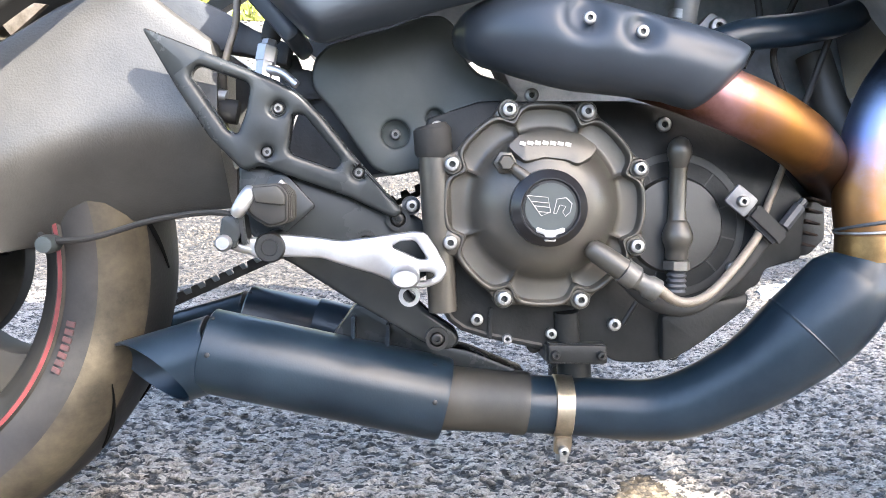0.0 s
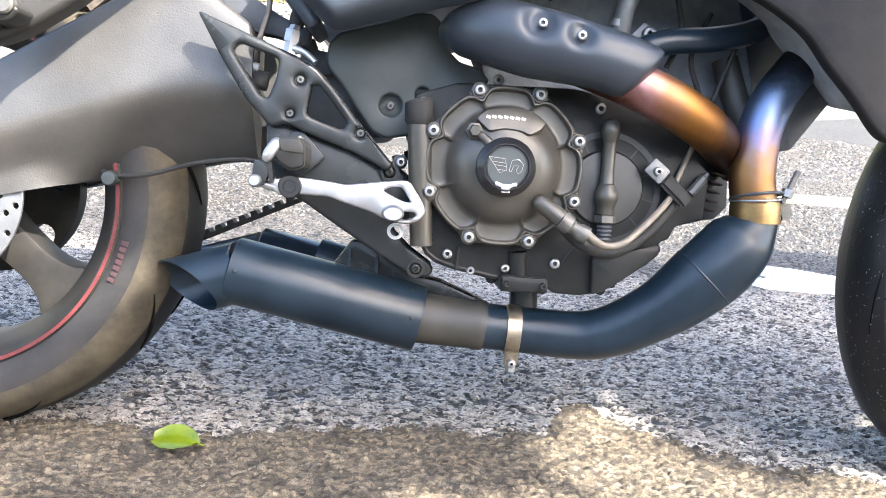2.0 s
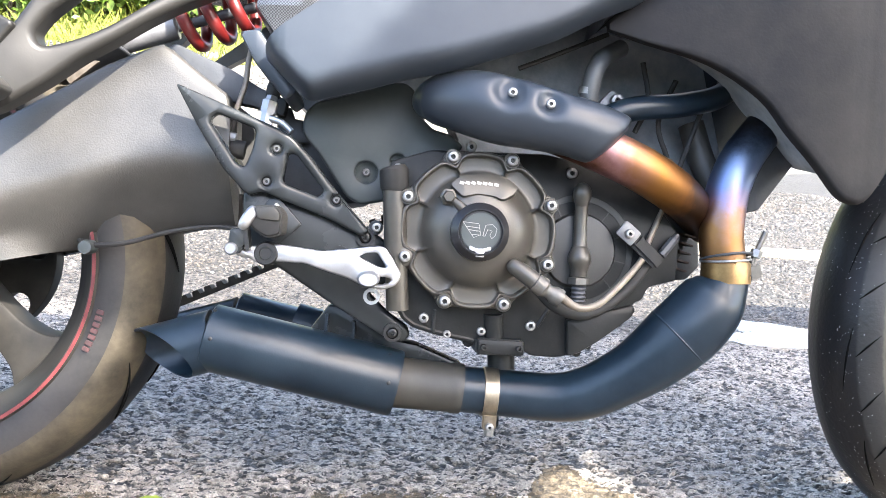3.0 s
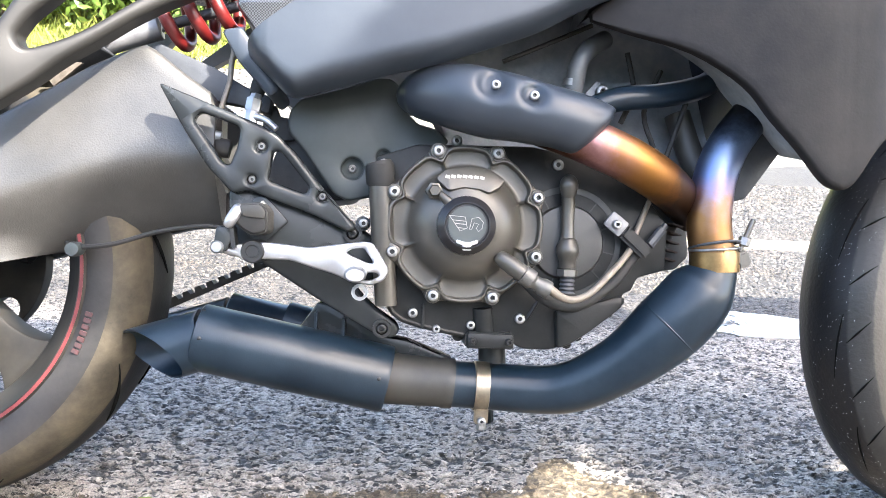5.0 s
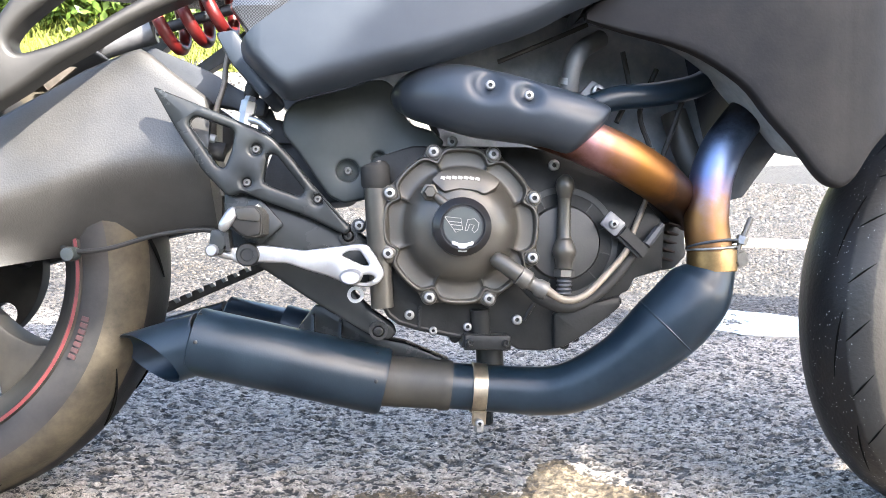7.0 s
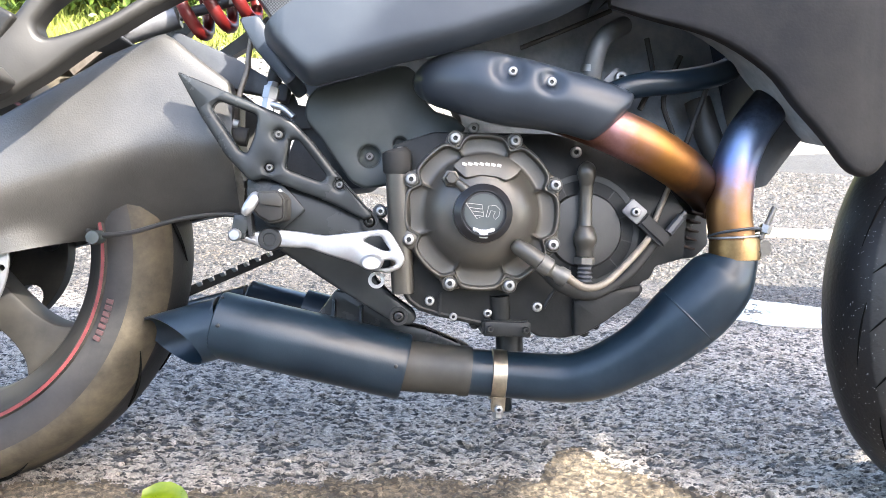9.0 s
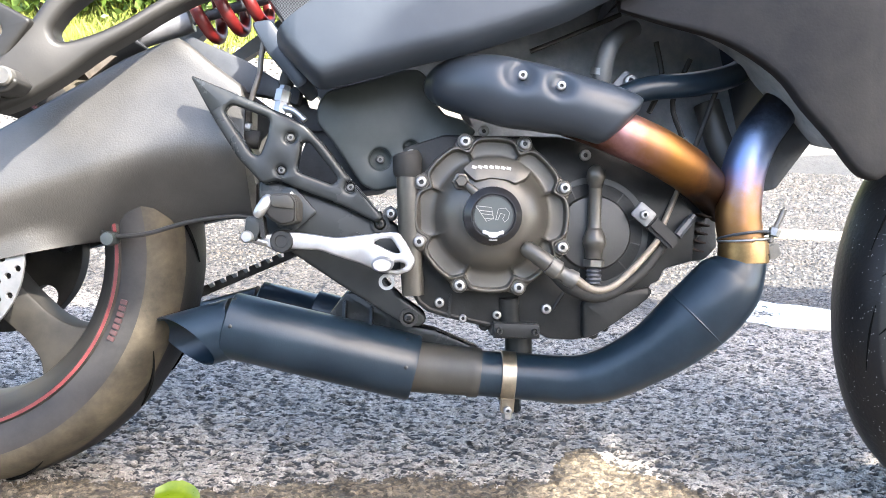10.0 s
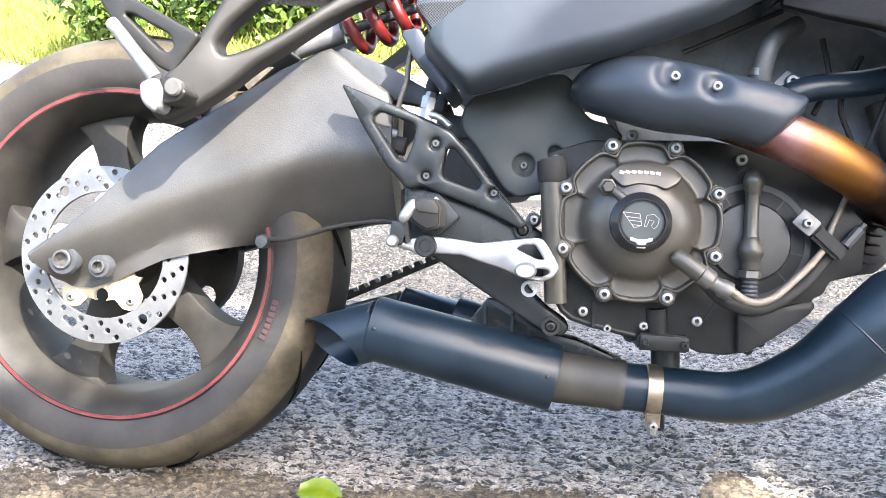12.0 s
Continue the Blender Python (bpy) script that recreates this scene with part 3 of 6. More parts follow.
    shade_paled = np.clip(np.minimum(np.minimum((X - x0 - 0.22) / 0.25, (x1 - 0.30 - X) / 0.3), np.minimum((2.02 - Y) / 0.25, (Y - y0 - 0.02) / 0.10)) + 1.2 * wave, 0, 1)
    shade_paled = shade_paled * shade_paled * (3 - 2 * shade_paled)
    me.attributes.new("shade_paled", "FLOAT", "POINT").data.foreach_set("value", shade_paled.ravel().astype(np.float32))
    return tagged(new("pavement", me), "rough weathered grey asphalt with worn stone chips", "asphalt", kind="structure")


def tarred(m, colour, most=1.0, sun_dim=0.28):
    """The colour with black tar laid over it where the surface has lost its stone, and darkened outside the shaded
    stretch, where the sun falls.
    """
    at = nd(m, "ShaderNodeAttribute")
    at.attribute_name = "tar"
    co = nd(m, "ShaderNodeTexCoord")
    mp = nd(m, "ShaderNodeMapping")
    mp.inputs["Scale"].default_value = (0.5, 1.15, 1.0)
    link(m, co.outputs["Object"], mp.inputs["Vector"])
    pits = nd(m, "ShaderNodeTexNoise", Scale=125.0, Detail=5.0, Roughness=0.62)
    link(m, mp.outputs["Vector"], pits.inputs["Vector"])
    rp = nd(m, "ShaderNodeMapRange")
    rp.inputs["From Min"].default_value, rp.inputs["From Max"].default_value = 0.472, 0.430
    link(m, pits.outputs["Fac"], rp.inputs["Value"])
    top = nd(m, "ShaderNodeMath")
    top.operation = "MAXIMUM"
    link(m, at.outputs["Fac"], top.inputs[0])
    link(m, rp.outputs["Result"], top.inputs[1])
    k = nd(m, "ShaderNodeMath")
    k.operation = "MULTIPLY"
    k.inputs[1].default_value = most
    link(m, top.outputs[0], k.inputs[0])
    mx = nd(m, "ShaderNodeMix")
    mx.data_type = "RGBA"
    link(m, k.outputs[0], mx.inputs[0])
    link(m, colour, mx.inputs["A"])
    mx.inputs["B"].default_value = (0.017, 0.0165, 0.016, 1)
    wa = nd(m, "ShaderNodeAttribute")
    wa.attribute_name = "shade_paled"
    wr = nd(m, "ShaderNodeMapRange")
    wr.inputs["To Min"].default_value, wr.inputs["To Max"].default_value = sun_dim, 1.0
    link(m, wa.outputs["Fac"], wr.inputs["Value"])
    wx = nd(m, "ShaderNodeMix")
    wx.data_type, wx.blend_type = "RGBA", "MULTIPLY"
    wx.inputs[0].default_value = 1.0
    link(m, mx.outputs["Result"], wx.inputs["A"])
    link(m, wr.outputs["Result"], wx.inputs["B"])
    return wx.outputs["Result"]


def rough_asphalt():
    m = material("shade_paled_asphalt_relief", (0.3, 0.3, 0.3), 0.6, spec=0.45)
    b = m.node_tree.nodes["Principled BSDF"]
    co = nd(m, "ShaderNodeTexCoord")
    v = nd(m, "ShaderNodeTexVoronoi", Scale=115.0)
    n = nd(m, "ShaderNodeTexNoise", Scale=420.0, Detail=4.0, Roughness=0.7)
    w = nd(m, "ShaderNodeTexNoise", Scale=5.0, Detail=7.0, Roughness=0.62)
    for x in (v, n, w):
        link(m, co.outputs["Object"], x.inputs["Vector"])
    r1 = nd(m, "ShaderNodeValToRGB")
    # paler than the sunlit ground sheet, to make up for the shade here
    r1.color_ramp.elements[0].color, r1.color_ramp.elements[1].color = (0.265, 0.235, 0.198, 1), (0.62, 0.555, 0.475, 1)
    link(m, v.outputs["Color"], r1.inputs["Fac"])
    r2 = nd(m, "ShaderNodeValToRGB")
    r2.color_ramp.elements[0].position, r2.color_ramp.elements[1].position = 0.33, 0.60
    r2.color_ramp.elements[0].color, r2.color_ramp.elements[1].color = (0.30, 0.29, 0.29, 1), (1, 1, 1, 1)
    link(m, n.outputs["Fac"], r2.inputs["Fac"])
    mx = nd(m, "ShaderNodeMix")
    mx.data_type, mx.blend_type = "RGBA", "MULTIPLY"
    mx.inputs[0].default_value = 1.0
    link(m, r1.outputs["Color"], mx.inputs["A"])
    link(m, r2.outputs["Color"], mx.inputs["B"])
    r3 = nd(m, "ShaderNodeValToRGB")
    r3.color_ramp.elements[0].position, r3.color_ramp.elements[1].position = 0.34, 0.64
    r3.color_ramp.elements[0].color, r3.color_ramp.elements[1].color = (0.70, 0.70, 0.72, 1), (1, 1, 1, 1)
    link(m, w.outputs["Fac"], r3.inputs["Fac"])
    shade_paled = nd(m, "ShaderNodeMix")
    shade_paled.data_type, shade_paled.blend_type = "RGBA", "MULTIPLY"
    shade_paled.inputs[0].default_value = 1.0
    link(m, mx.outputs["Result"], shade_paled.inputs["A"])
    link(m, r3.outputs["Color"], shade_paled.inputs["B"])
    link(m, tarred(m, shade_paled.outputs["Result"]), b.inputs["Base Color"])
    wet = nd(m, "ShaderNodeMapRange")
    wet.inputs["To Min"].default_value, wet.inputs["To Max"].default_value = 0.34, 0.66
    link(m, w.outputs["Fac"], wet.inputs["Value"])
    link(m, wet.outputs["Result"], b.inputs["Roughness"])
    bp = nd(m, "ShaderNodeBump", Strength=1.0, Distance=0.0022)
    link(m, n.outputs["Fac"], bp.inputs["Height"])
    link(m, bp.outputs["Normal"], b.inputs["Normal"])
    return m


M_ROUGH = rough_asphalt()


def grit():
    """Tan grit and small pebbles washed over the near edge of the drive, its tan also standing for a patch of sun."""
    m = material("tan_grit", (0.2, 0.165, 0.115), 0.75, spec=0.3)
    b = m.node_tree.nodes["Principled BSDF"]
    co = nd(m, "ShaderNodeTexCoord")
    v = nd(m, "ShaderNodeTexVoronoi", Scale=135.0)
    fine = nd(m, "ShaderNodeTexNoise", Scale=380.0, Detail=4.0, Roughness=0.7)
    broad = nd(m, "ShaderNodeTexNoise", Scale=7.0, Detail=6.0, Roughness=0.6)
    for x in (v, fine, broad):
        link(m, co.outputs["Object"], x.inputs["Vector"])
    r1 = nd(m, "ShaderNodeValToRGB")
    r1.color_ramp.elements[0].color, r1.color_ramp.elements[1].color = (0.075, 0.061, 0.044, 1), (0.25, 0.205, 0.145, 1)
    sp = nd(m, "ShaderNodeSeparateColor")
    link(m, v.outputs["Color"], sp.inputs[0])
    link(m, sp.outputs[0], r1.inputs["Fac"])
    r2 = nd(m, "ShaderNodeValToRGB")
    r2.color_ramp.elements[0].position, r2.color_ramp.elements[1].position = 0.32, 0.60
    r2.color_ramp.elements[0].color, r2.color_ramp.elements[1].color = (0.42, 0.40, 0.37, 1), (1, 1, 1, 1)
    link(m, fine.outputs["Fac"], r2.inputs["Fac"])
    r3 = nd(m, "ShaderNodeValToRGB")
    r3.color_ramp.elements[0].position, r3.color_ramp.elements[1].position = 0.35, 0.65
    r3.color_ramp.elements[0].color, r3.color_ramp.elements[1].color = (0.62, 0.60, 0.58, 1), (1, 1, 1, 1)
    link(m, broad.outputs["Fac"], r3.inputs["Fac"])
    last = r1.outputs["Color"]
    for r in (r2, r3):
        mx = nd(m, "ShaderNodeMix")
        mx.data_type, mx.blend_type = "RGBA", "MULTIPLY"
        mx.inputs[0].default_value = 1.0
        link(m, last, mx.inputs["A"])
        link(m, r.outputs["Color"], mx.inputs["B"])
        last = mx.outputs["Result"]
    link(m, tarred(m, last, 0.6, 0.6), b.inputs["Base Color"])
    bp = nd(m, "ShaderNodeBump", Strength=0.7, Distance=0.0015)
    link(m, fine.outputs["Fac"], bp.inputs["Height"])
    link(m, bp.outputs["Normal"], b.inputs["Normal"])
    return m


M_GRIT = grit()
# where the grit ends and the bare asphalt begins; the rise near x 0.38 is a sun patch painted tan
GRIT_SUN_X = (-1.3, -0.66, -0.57, -0.355, -0.25, -0.17, 0.045, 0.20, 0.315, 0.345, 0.38, 0.416, 0.49, 0.60, 0.80, 1.7)
GRIT_SUN_Y = (0.93, 0.925, 0.905, 0.975, 0.963, 0.959, 1.000, 0.989, 1.014, 1.085, 1.130, 1.070, 0.995, 0.95, 0.91, 0.88)
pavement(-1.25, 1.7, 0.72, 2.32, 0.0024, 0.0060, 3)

# ---- motorcycle, leaning away on its stand ----
LEAN_BIKE = 9.0
bike = new("motorcycle")
bike.matrix_world = pose(-0.508, 0.987, 0.0, -LEAN_BIKE, 0, 0)
tagged(bike, "matte black sport motorcycle with heat-tinted exhaust leaning on asphalt", "motorcycle")


def moved(bm, m):
    if m is not None:
        bmesh.ops.transform(bm, matrix=m, verts=bm.verts)
    return bm


def mirrored(bm):
    for v in bm.verts:
        v.co.y = -v.co.y
    return bm


# wheels: local origin at the hub, axle along y
def wheel(name, m, R, half, rim_r, stripe, mats, spokes=5, first=131):
    k = R - rim_r
    prof = [(rim_r - 0.004, -half * 0.80), (rim_r + 0.006, -half * 0.90), (rim_r + 0.20 * k, -half * 0.97), (rim_r + 0.45 * k, -half * 1.0), (rim_r + 0.62 * k, -half * 0.95),
            (rim_r + 0.78 * k, -half * 0.80), (rim_r + 0.90 * k, -half * 0.56), (rim_r + 0.97 * k, -half * 0.29), (R, 0)]
    prof = prof + [(r, -y) for r, y in prof[-2::-1]] + [(rim_r - 0.014, half * 0.7), (rim_r - 0.014, -half * 0.7)]
    bm = turned_bm((0, 0, 0), prof + [prof[0]], 128)
    bm.faces.ensure_lookup_table()
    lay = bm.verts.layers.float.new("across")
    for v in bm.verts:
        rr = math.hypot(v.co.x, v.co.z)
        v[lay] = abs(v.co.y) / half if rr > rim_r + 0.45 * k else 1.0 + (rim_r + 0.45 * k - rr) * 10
    for f in bm.faces:
        q = f.calc_center_median()
        rr = math.hypot(q.x, q.z)
        f.material_index = 1 if rr < rim_r + 0.50 * k else 2 if rr < rim_r + 0.90 * k else 0
    hub = part(name, moved(bm, m), mats, bike, "")
    hub.name = name
    b = half * 0.86
    rim = [(rim_r + 0.003, -b), (rim_r, -b - 0.003), (rim_r - 0.006, -b - 0.002), (rim_r - 0.012, -b + 0.006), (rim_r - 0.030, -b * 0.62), (rim_r - 0.034, 0), (rim_r - 0.030, b * 0.62),
           (rim_r - 0.012, b - 0.006), (rim_r, b + 0.003), (rim_r + 0.003, b), (rim_r - 0.004, b * 0.85), (rim_r - 0.022, b * 0.5), (rim_r - 0.022, -b * 0.5), (rim_r - 0.004, -b * 0.85), (rim_r + 0.003, -b)]
    part("rim", moved(turned_bm((0, 0, 0), rim, 96), m), M_RIM, hub)
    if stripe:
        st = [(rim_r - 0.0004, -b - 0.0036), (rim_r - 0.0046, -b - 0.0031), (rim_r - 0.0046, -b - 0.0020), (rim_r - 0.0004, -b - 0.0028), (rim_r - 0.0004, -b - 0.0036)]
        part("rim_stripe", moved(turned_bm((0, 0, 0), st, 96), m), M_STRIPE, hub, "thin red stripe round the rim lip")
    for i in range(spokes):
        a = radians(first) + 2 * math.pi * i / spokes
        out = rounded([(-0.034, 0.03), (0.034, 0.03), (0.025, 0.10), (0.024, 0.145), (0.031, 0.175), (0.052, rim_r - 0.029), (-0.052, rim_r - 0.029), (-0.031, 0.175), (-0.024, 0.145), (-0.025, 0.10)], 0.012)
        sm = plate_bm(out, -half * 0.42, half * 0.05, bevel=0.006)
        bmesh.ops.rotate(sm, cent=(0, 0, 0), matrix=Matrix.Rotation(a, 3, "Y"), verts=sm.verts)
        part("spoke", moved(sm, m), M_RIM, hub)
    part("hub", moved(turned_bm((0, 0, 0), [(0.02, -half * 0.8), (0.045, -half * 0.75), (0.05, -half * 0.4), (0.05, half * 0.4), (0.045, half * 0.8), (0.02, half * 0.85)], 40), m), M_RIM, hub)
    return hub


# painted groove shade: nothing is cut into the tread
M_GROOVE_SHADE = material("groove_shade_black", (0.004, 0.004, 0.004), 0.9, spec=0.1)


def grooves(parent, m, R, half, n, length, w0, w1, sides=(-1, 1), wide=0.003):
    """Curved black strips laid on the tread; their black stands for the shade in water grooves."""
    for i in range(n):
        a0 = 2 * math.pi * i / n
        for s in sides:
            pts = []
            for j in range(9):
                t = j / 8
                a = a0 + (0.5 * math.pi / n if s > 0 else 0) + length * (t ** 1.1)
                w = s * half * (w0 + (w1 - w0) * t)
                r = R - 0.028 * (abs(w) / half) ** 2.4 * R / 0.315 - 0.0002
                pts.append((r * math.cos(a), w, r * math.sin(a), wide * (1 - 0.75 * abs(2 * t - 0.9))))
            part("tread_groove_strip", moved(tube_bm(pts, 6, 2), m), M_GROOVE_SHADE, parent)


REAR = Matrix.Translation((0.0, 0, 0.312)) @ Matrix.Rotation(radians(0), 4, "Y")
rear = wheel("rear_wheel", REAR, 0.315, 0.090, 0.229, True, [M_TYRE, M_SIDEWALL, M_SHOULDER])
tagged(rear, "worn black road tyre on a black rim with red stripe")
FRONT = Matrix.Translation((1.452, 0.0, 0.298)) @ Matrix.Rotation(radians(24), 4, "Z")
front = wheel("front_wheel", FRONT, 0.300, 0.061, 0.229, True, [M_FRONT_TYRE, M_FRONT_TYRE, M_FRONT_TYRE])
grooves(rear, REAR, 0.315, 0.090, 9, 0.30, 0.16, 0.82)
grooves(front, FRONT, 0.300, 0.061, 25, -0.10, 0.46, 0.86, (-1,), wide=0.0015)
grooves(front, FRONT, 0.300, 0.061, 12, 0.29, 0.40, 0.16, (-1,), 0.0016)
for i in range(7):
    a = radians(-12 - 1.95 * i)
    part("sidewall_mark", moved(box_bm((0, 0, 0), (0.0095, 0.0016, 0.0058), 0.0004), REAR @ Matrix.Rotation(-a, 4, "Y") @ Matrix.Translation((0.2445, -0.0874, 0)) @ Matrix.Rotation(radians(-9), 4, "Z")), M_MARK, rear)
tagged(front, "dusty black front tyre turned to full lock")


def water_beads(parent, m, R, half, n, seed):
    """Drops of water clinging to the tread."""
    rng = random.Random(seed)
    bm = bmesh.new()
    for i in range(n):
        a, w = rng.uniform(2.2, 4.1), half * rng.triangular(-0.8, 0.5, -0.35)
        r = R - 0.028 * (abs(w) / half) ** 2.4 * R / 0.315 - 0.0004
        s = rng.uniform(0.0004, 0.0009)
        c = Vector((r * math.cos(a), w, r * math.sin(a)))
        p = [bm.verts.new(c + s * Vector(d)) for d in ((1, 0, 0), (0, 1, 0), (-1, 0, 0), (0, -1, 0), (0, 0, 1), (0, 0, -1))]
        for j in range(4):
            bm.faces.new((p[j], p[(j + 1) % 4], p[4]))
            bm.faces.new((p[(j + 1) % 4], p[j], p[5]))
    tagged(part("water_drops", moved(bm, m), M_BEAD, parent, "small bright water drops", 180), kind="stuff")


# pale grey replaces clear water, painting in the drops' white glints
M_BEAD = material("water_drop_glint", (0.30, 0.31, 0.32), 0.08, spec=0.8)
water_beads(front, FRONT, 0.300, 0.061, 260, 8)


# perforated rear disc with its carrier
def disc_hole(r, a, d, n=10):
    return [(r * math.cos(a) + d * math.cos(t), 0.312 + r * math.sin(a) + d * math.sin(t)) for t in (2 * math.pi * j / n for j in range(n))]


def circle(cx, cz, r, n=48):
    return [(cx + r * math.cos(t), cz + r * math.sin(t)) for t in (2 * math.pi * j / n for j in range(n))]


holes = [circle(0, 0.312, 0.086, 48)]
for i in range(60):
    a = 2 * math.pi * i / 60
    if i % 10 == 1:
        holes.append(disc_hole(0.1030, a, 0.0070, 14))
    else:
        holes.append(disc_hole((0.0930, 0.1030, 0.1130)[i % 3], a, 0.0040))
disc = part("brake_disc", plate_bm(circle(0, 0.312, 0.1205, 96), -0.1035, -0.0990, holes, 0.0006, seg=1), M_DISC, bike, "drilled bright steel brake disc", 30)
spider = []
for i in range(60):
    a = 2 * math.pi * i / 60
    r = 0.062 + 0.024 * max(0.0, math.cos(5 * a)) ** 0.6 * 1.0
    spider.append((r * math.cos(a + 0.3), 0.312 + r * math.sin(a + 0.3)))
part("carrier", plate_bm(spider, -0.1028, -0.0975, [circle(0, 0.312, 0.034, 24)] + [disc_hole(0.055, 0.3 + 2 * math.pi * (i + 0.5) / 5, 0.010, 14) for i in range(5)], 0.001), M_CARRIER, disc, "dull gold alloy disc carrier")
for i in range(5):
    a = 0.3 + 2 * math.pi * i / 5
    bolt(disc, 0.074 * math.cos(a), -0.1028, 0.312 + 0.074 * math.sin(a), 0.006, M_STEEL, 0.004)

# belt and pulleys on the far side
pulley = part("rear_pulley", plate_bm(circle(0, 0.312, 0.121, 72), 0.070, 0.095, [[(0.095 * math.cos(a) + p * math.cos(a) - q * math.sin(a), 0.312 + 0.095 * math.sin(a) + p * math.sin(a) + q * math.cos(a))
              for p, q in ((0.018 * math.cos(t), 0.022 * math.sin(t)) for t in (2 * math.pi * j / 16 for j in range(16)))] for a in (radians(-46 + 60 * i) for i in range(6))], 0.002), M_RIM, bike, "black belt pulley with oval holes")
A, B = Vector((0.066, 0.153)), Vector((0.60, 0.408))
d = (B - A).normalized()
nrm = Vector((-d.y, d.x))
rows = int((B - A).length / 0.019)
out = [A - nrm * 0.007, B - nrm * 0.007]
top = []
for i in range(rows):
    s = B - d * 0.019 * i
    for q, hgt in ((0.0, 0.0), (0.0075, 0.0), (0.009, 0.007), (0.0175, 0.007)):
        p = s - d * q + nrm * hgt
        top.append(p)
belt = part("drive_belt", plate_bm([tuple(p) for p in out + top], 0.098, 0.127, bevel=0), M_RUBBER, bike, "toothed black rubber drive belt", 20)
part("belt_run", plate_bm([(-0.066, 0.452), (-0.064, 0.460), (0.60, 0.475), (0.60, 0.467)], 0.098, 0.127, bevel=0), M_RUBBER, belt)
part("front_pulley", turned_bm((0.615, 0, 0.44), [(0.01, 0.095), (0.034, 0.096), (0.034, 0.128), (0.01, 0.13)], 32), M_DARK, belt)


# swingarm: hollow cast arm, a flat outer face that rolls under along a crest line
ARM = ((-0.0830, 0.3110, -0.0800, 0.3060), (-0.0790, 0.3150, -0.0740, 0.2950), (-0.0611, 0.3279, -0.0600, 0.2770), (-0.0316, 0.3495, -0.0400, 0.2672), (-0.0010, 0.3760, -0.0100, 0.2672), (0.0358, 0.4130, 0.0300, 0.2825),
       (0.0866, 0.4645, 0.090, 0.3110), (0.1636, 0.5167, 0.165, 0.3300), (0.2390, 0.5664, 0.245, 0.3450), (0.2900, 0.5920, 0.300, 0.3620), (0.3040, 0.5965, 0.322, 0.3680), (0.3170, 0.5900, 0.336, 0.3712), (0.3516, 0.5640, 0.360, 0.3755), (0.3859, 0.5408, 0.385, 0.3785), (0.3940, 0.5150, 0.396, 0.3800))
CREST_U, CREST_H = (-0.12, -0.0426, 0.0978, 0.1813, 0.2556, 0.329, 0.394), (0.284, 0.319, 0.382, 0.4116, 0.4394, 0.4538, 0.4564)


def swing_rings(side=1):
    rows = []
    for a, b in zip(ARM, ARM[1:]):
        rows += [[p + (q - p) * k / 4 for p, q in zip(a, b)] for k in range(4)]
    rows.append(list(ARM[-1]))
    rings = []
    for tu, th, bu, bh in rows:
        tall = math.hypot(bu - tu, bh - th)
        ring = []
        steps = [0, 0.0015, 0.004, 0.007]
        fs = [min(0.3, x / tall) for x in steps] + [0.12 + 0.76 * j / 20 for j in range(21)] + [1 - min(0.3, x / tall) for x in reversed(steps)]
        for f in sorted(fs):
            u, h = tu + (bu - tu) * f, th + (bh - th) * f
            d = h - float(np.interp(u, CREST_U, CREST_H))
            q = math.hypot(d, 0.011)
            y = -0.137 + 0.17 * (q + d) / 2 + 0.85 * (q - d) / 2 - 0.0145 * max(0.0, min(1.0, (0.20 - u) / 0.20))
            y += 0.006 * max(0.0, 1 - min(f, 1 - f) * tall / 0.007) ** 2
            ring.append((u, min(y, -0.108 + 0.050 * max(0.0, min(1.0, (u - 0.135) / 0.06))) * side, h))
        for f in (0.99, 0.7, 0.3, 0.01):
            k = max(0.0, min(1.0, (tu - 0.10) / 0.09))
            ring.append((tu + (bu - tu) * f, (-0.1065 + 0.0565 * k * k * (3 - 2 * k)) * side, th + (bh - th) * f))
        rings.append(ring)
    return rings


swing = part("swingarm", loft_bm(swing_rings()), M_SWING, bike, "dark grey wrinkle-coated cast swingarm", 40)
part("far_arm", loft_bm(swing_rings(-1)), M_SWING, swing, "", 40)
part("pivot_web", plate_bm(rounded([(0.290, 0.585), (0.3132, 0.6040), (0.3855, 0.5757), (0.4205, 0.5560), (0.4560, 0.5430), (0.452, 0.522), (0.412, 0.532), (0.386, 0.535), (0.317, 0.5700)], 0.004), -0.088, -0.064, bevel=0.003), M_DARK, swing, "black swingarm pivot web")
part("crossbar", tube_bm([(0.34, -0.06, 0.45, 0.045), (0.34, 0.06, 0.45, 0.045)], 20, 1, smooth=False), M_DARK, swing)
for u, h, r in ((-0.0345, 0.3056, 0.0205), (0.0173, 0.2990, 0.0150)):
    part("axle_washer", turned_bm((u, -0.1385, h), [(r, 0.012), (r, -0.0015), (r * 0.95, -0.0030), (r * 0.66, -0.0030), (r * 0.64, 0.004), (0.0001, 0.004)], 32), M_DARK, swing)
    part("axle_nut", turned_bm((u, -0.1385, h), [(r * 0.63, 0.006), (r * 0.63, -0.0055), (r * 0.58, -0.0068), (r * 0.46, -0.0068), (r * 0.42, 0.003), (0.0001, 0.003)], 28), M_DULLBOLT, swing, "worn alloy axle nut")
part("hose_lug", turned_bm((0.2254, -0.102, 0.3425), [(0.0085, 0.012), (0.0095, -0.004), (0.008, -0.012), (0.0001, -0.013)], 20), M_PLASTIC, swing)
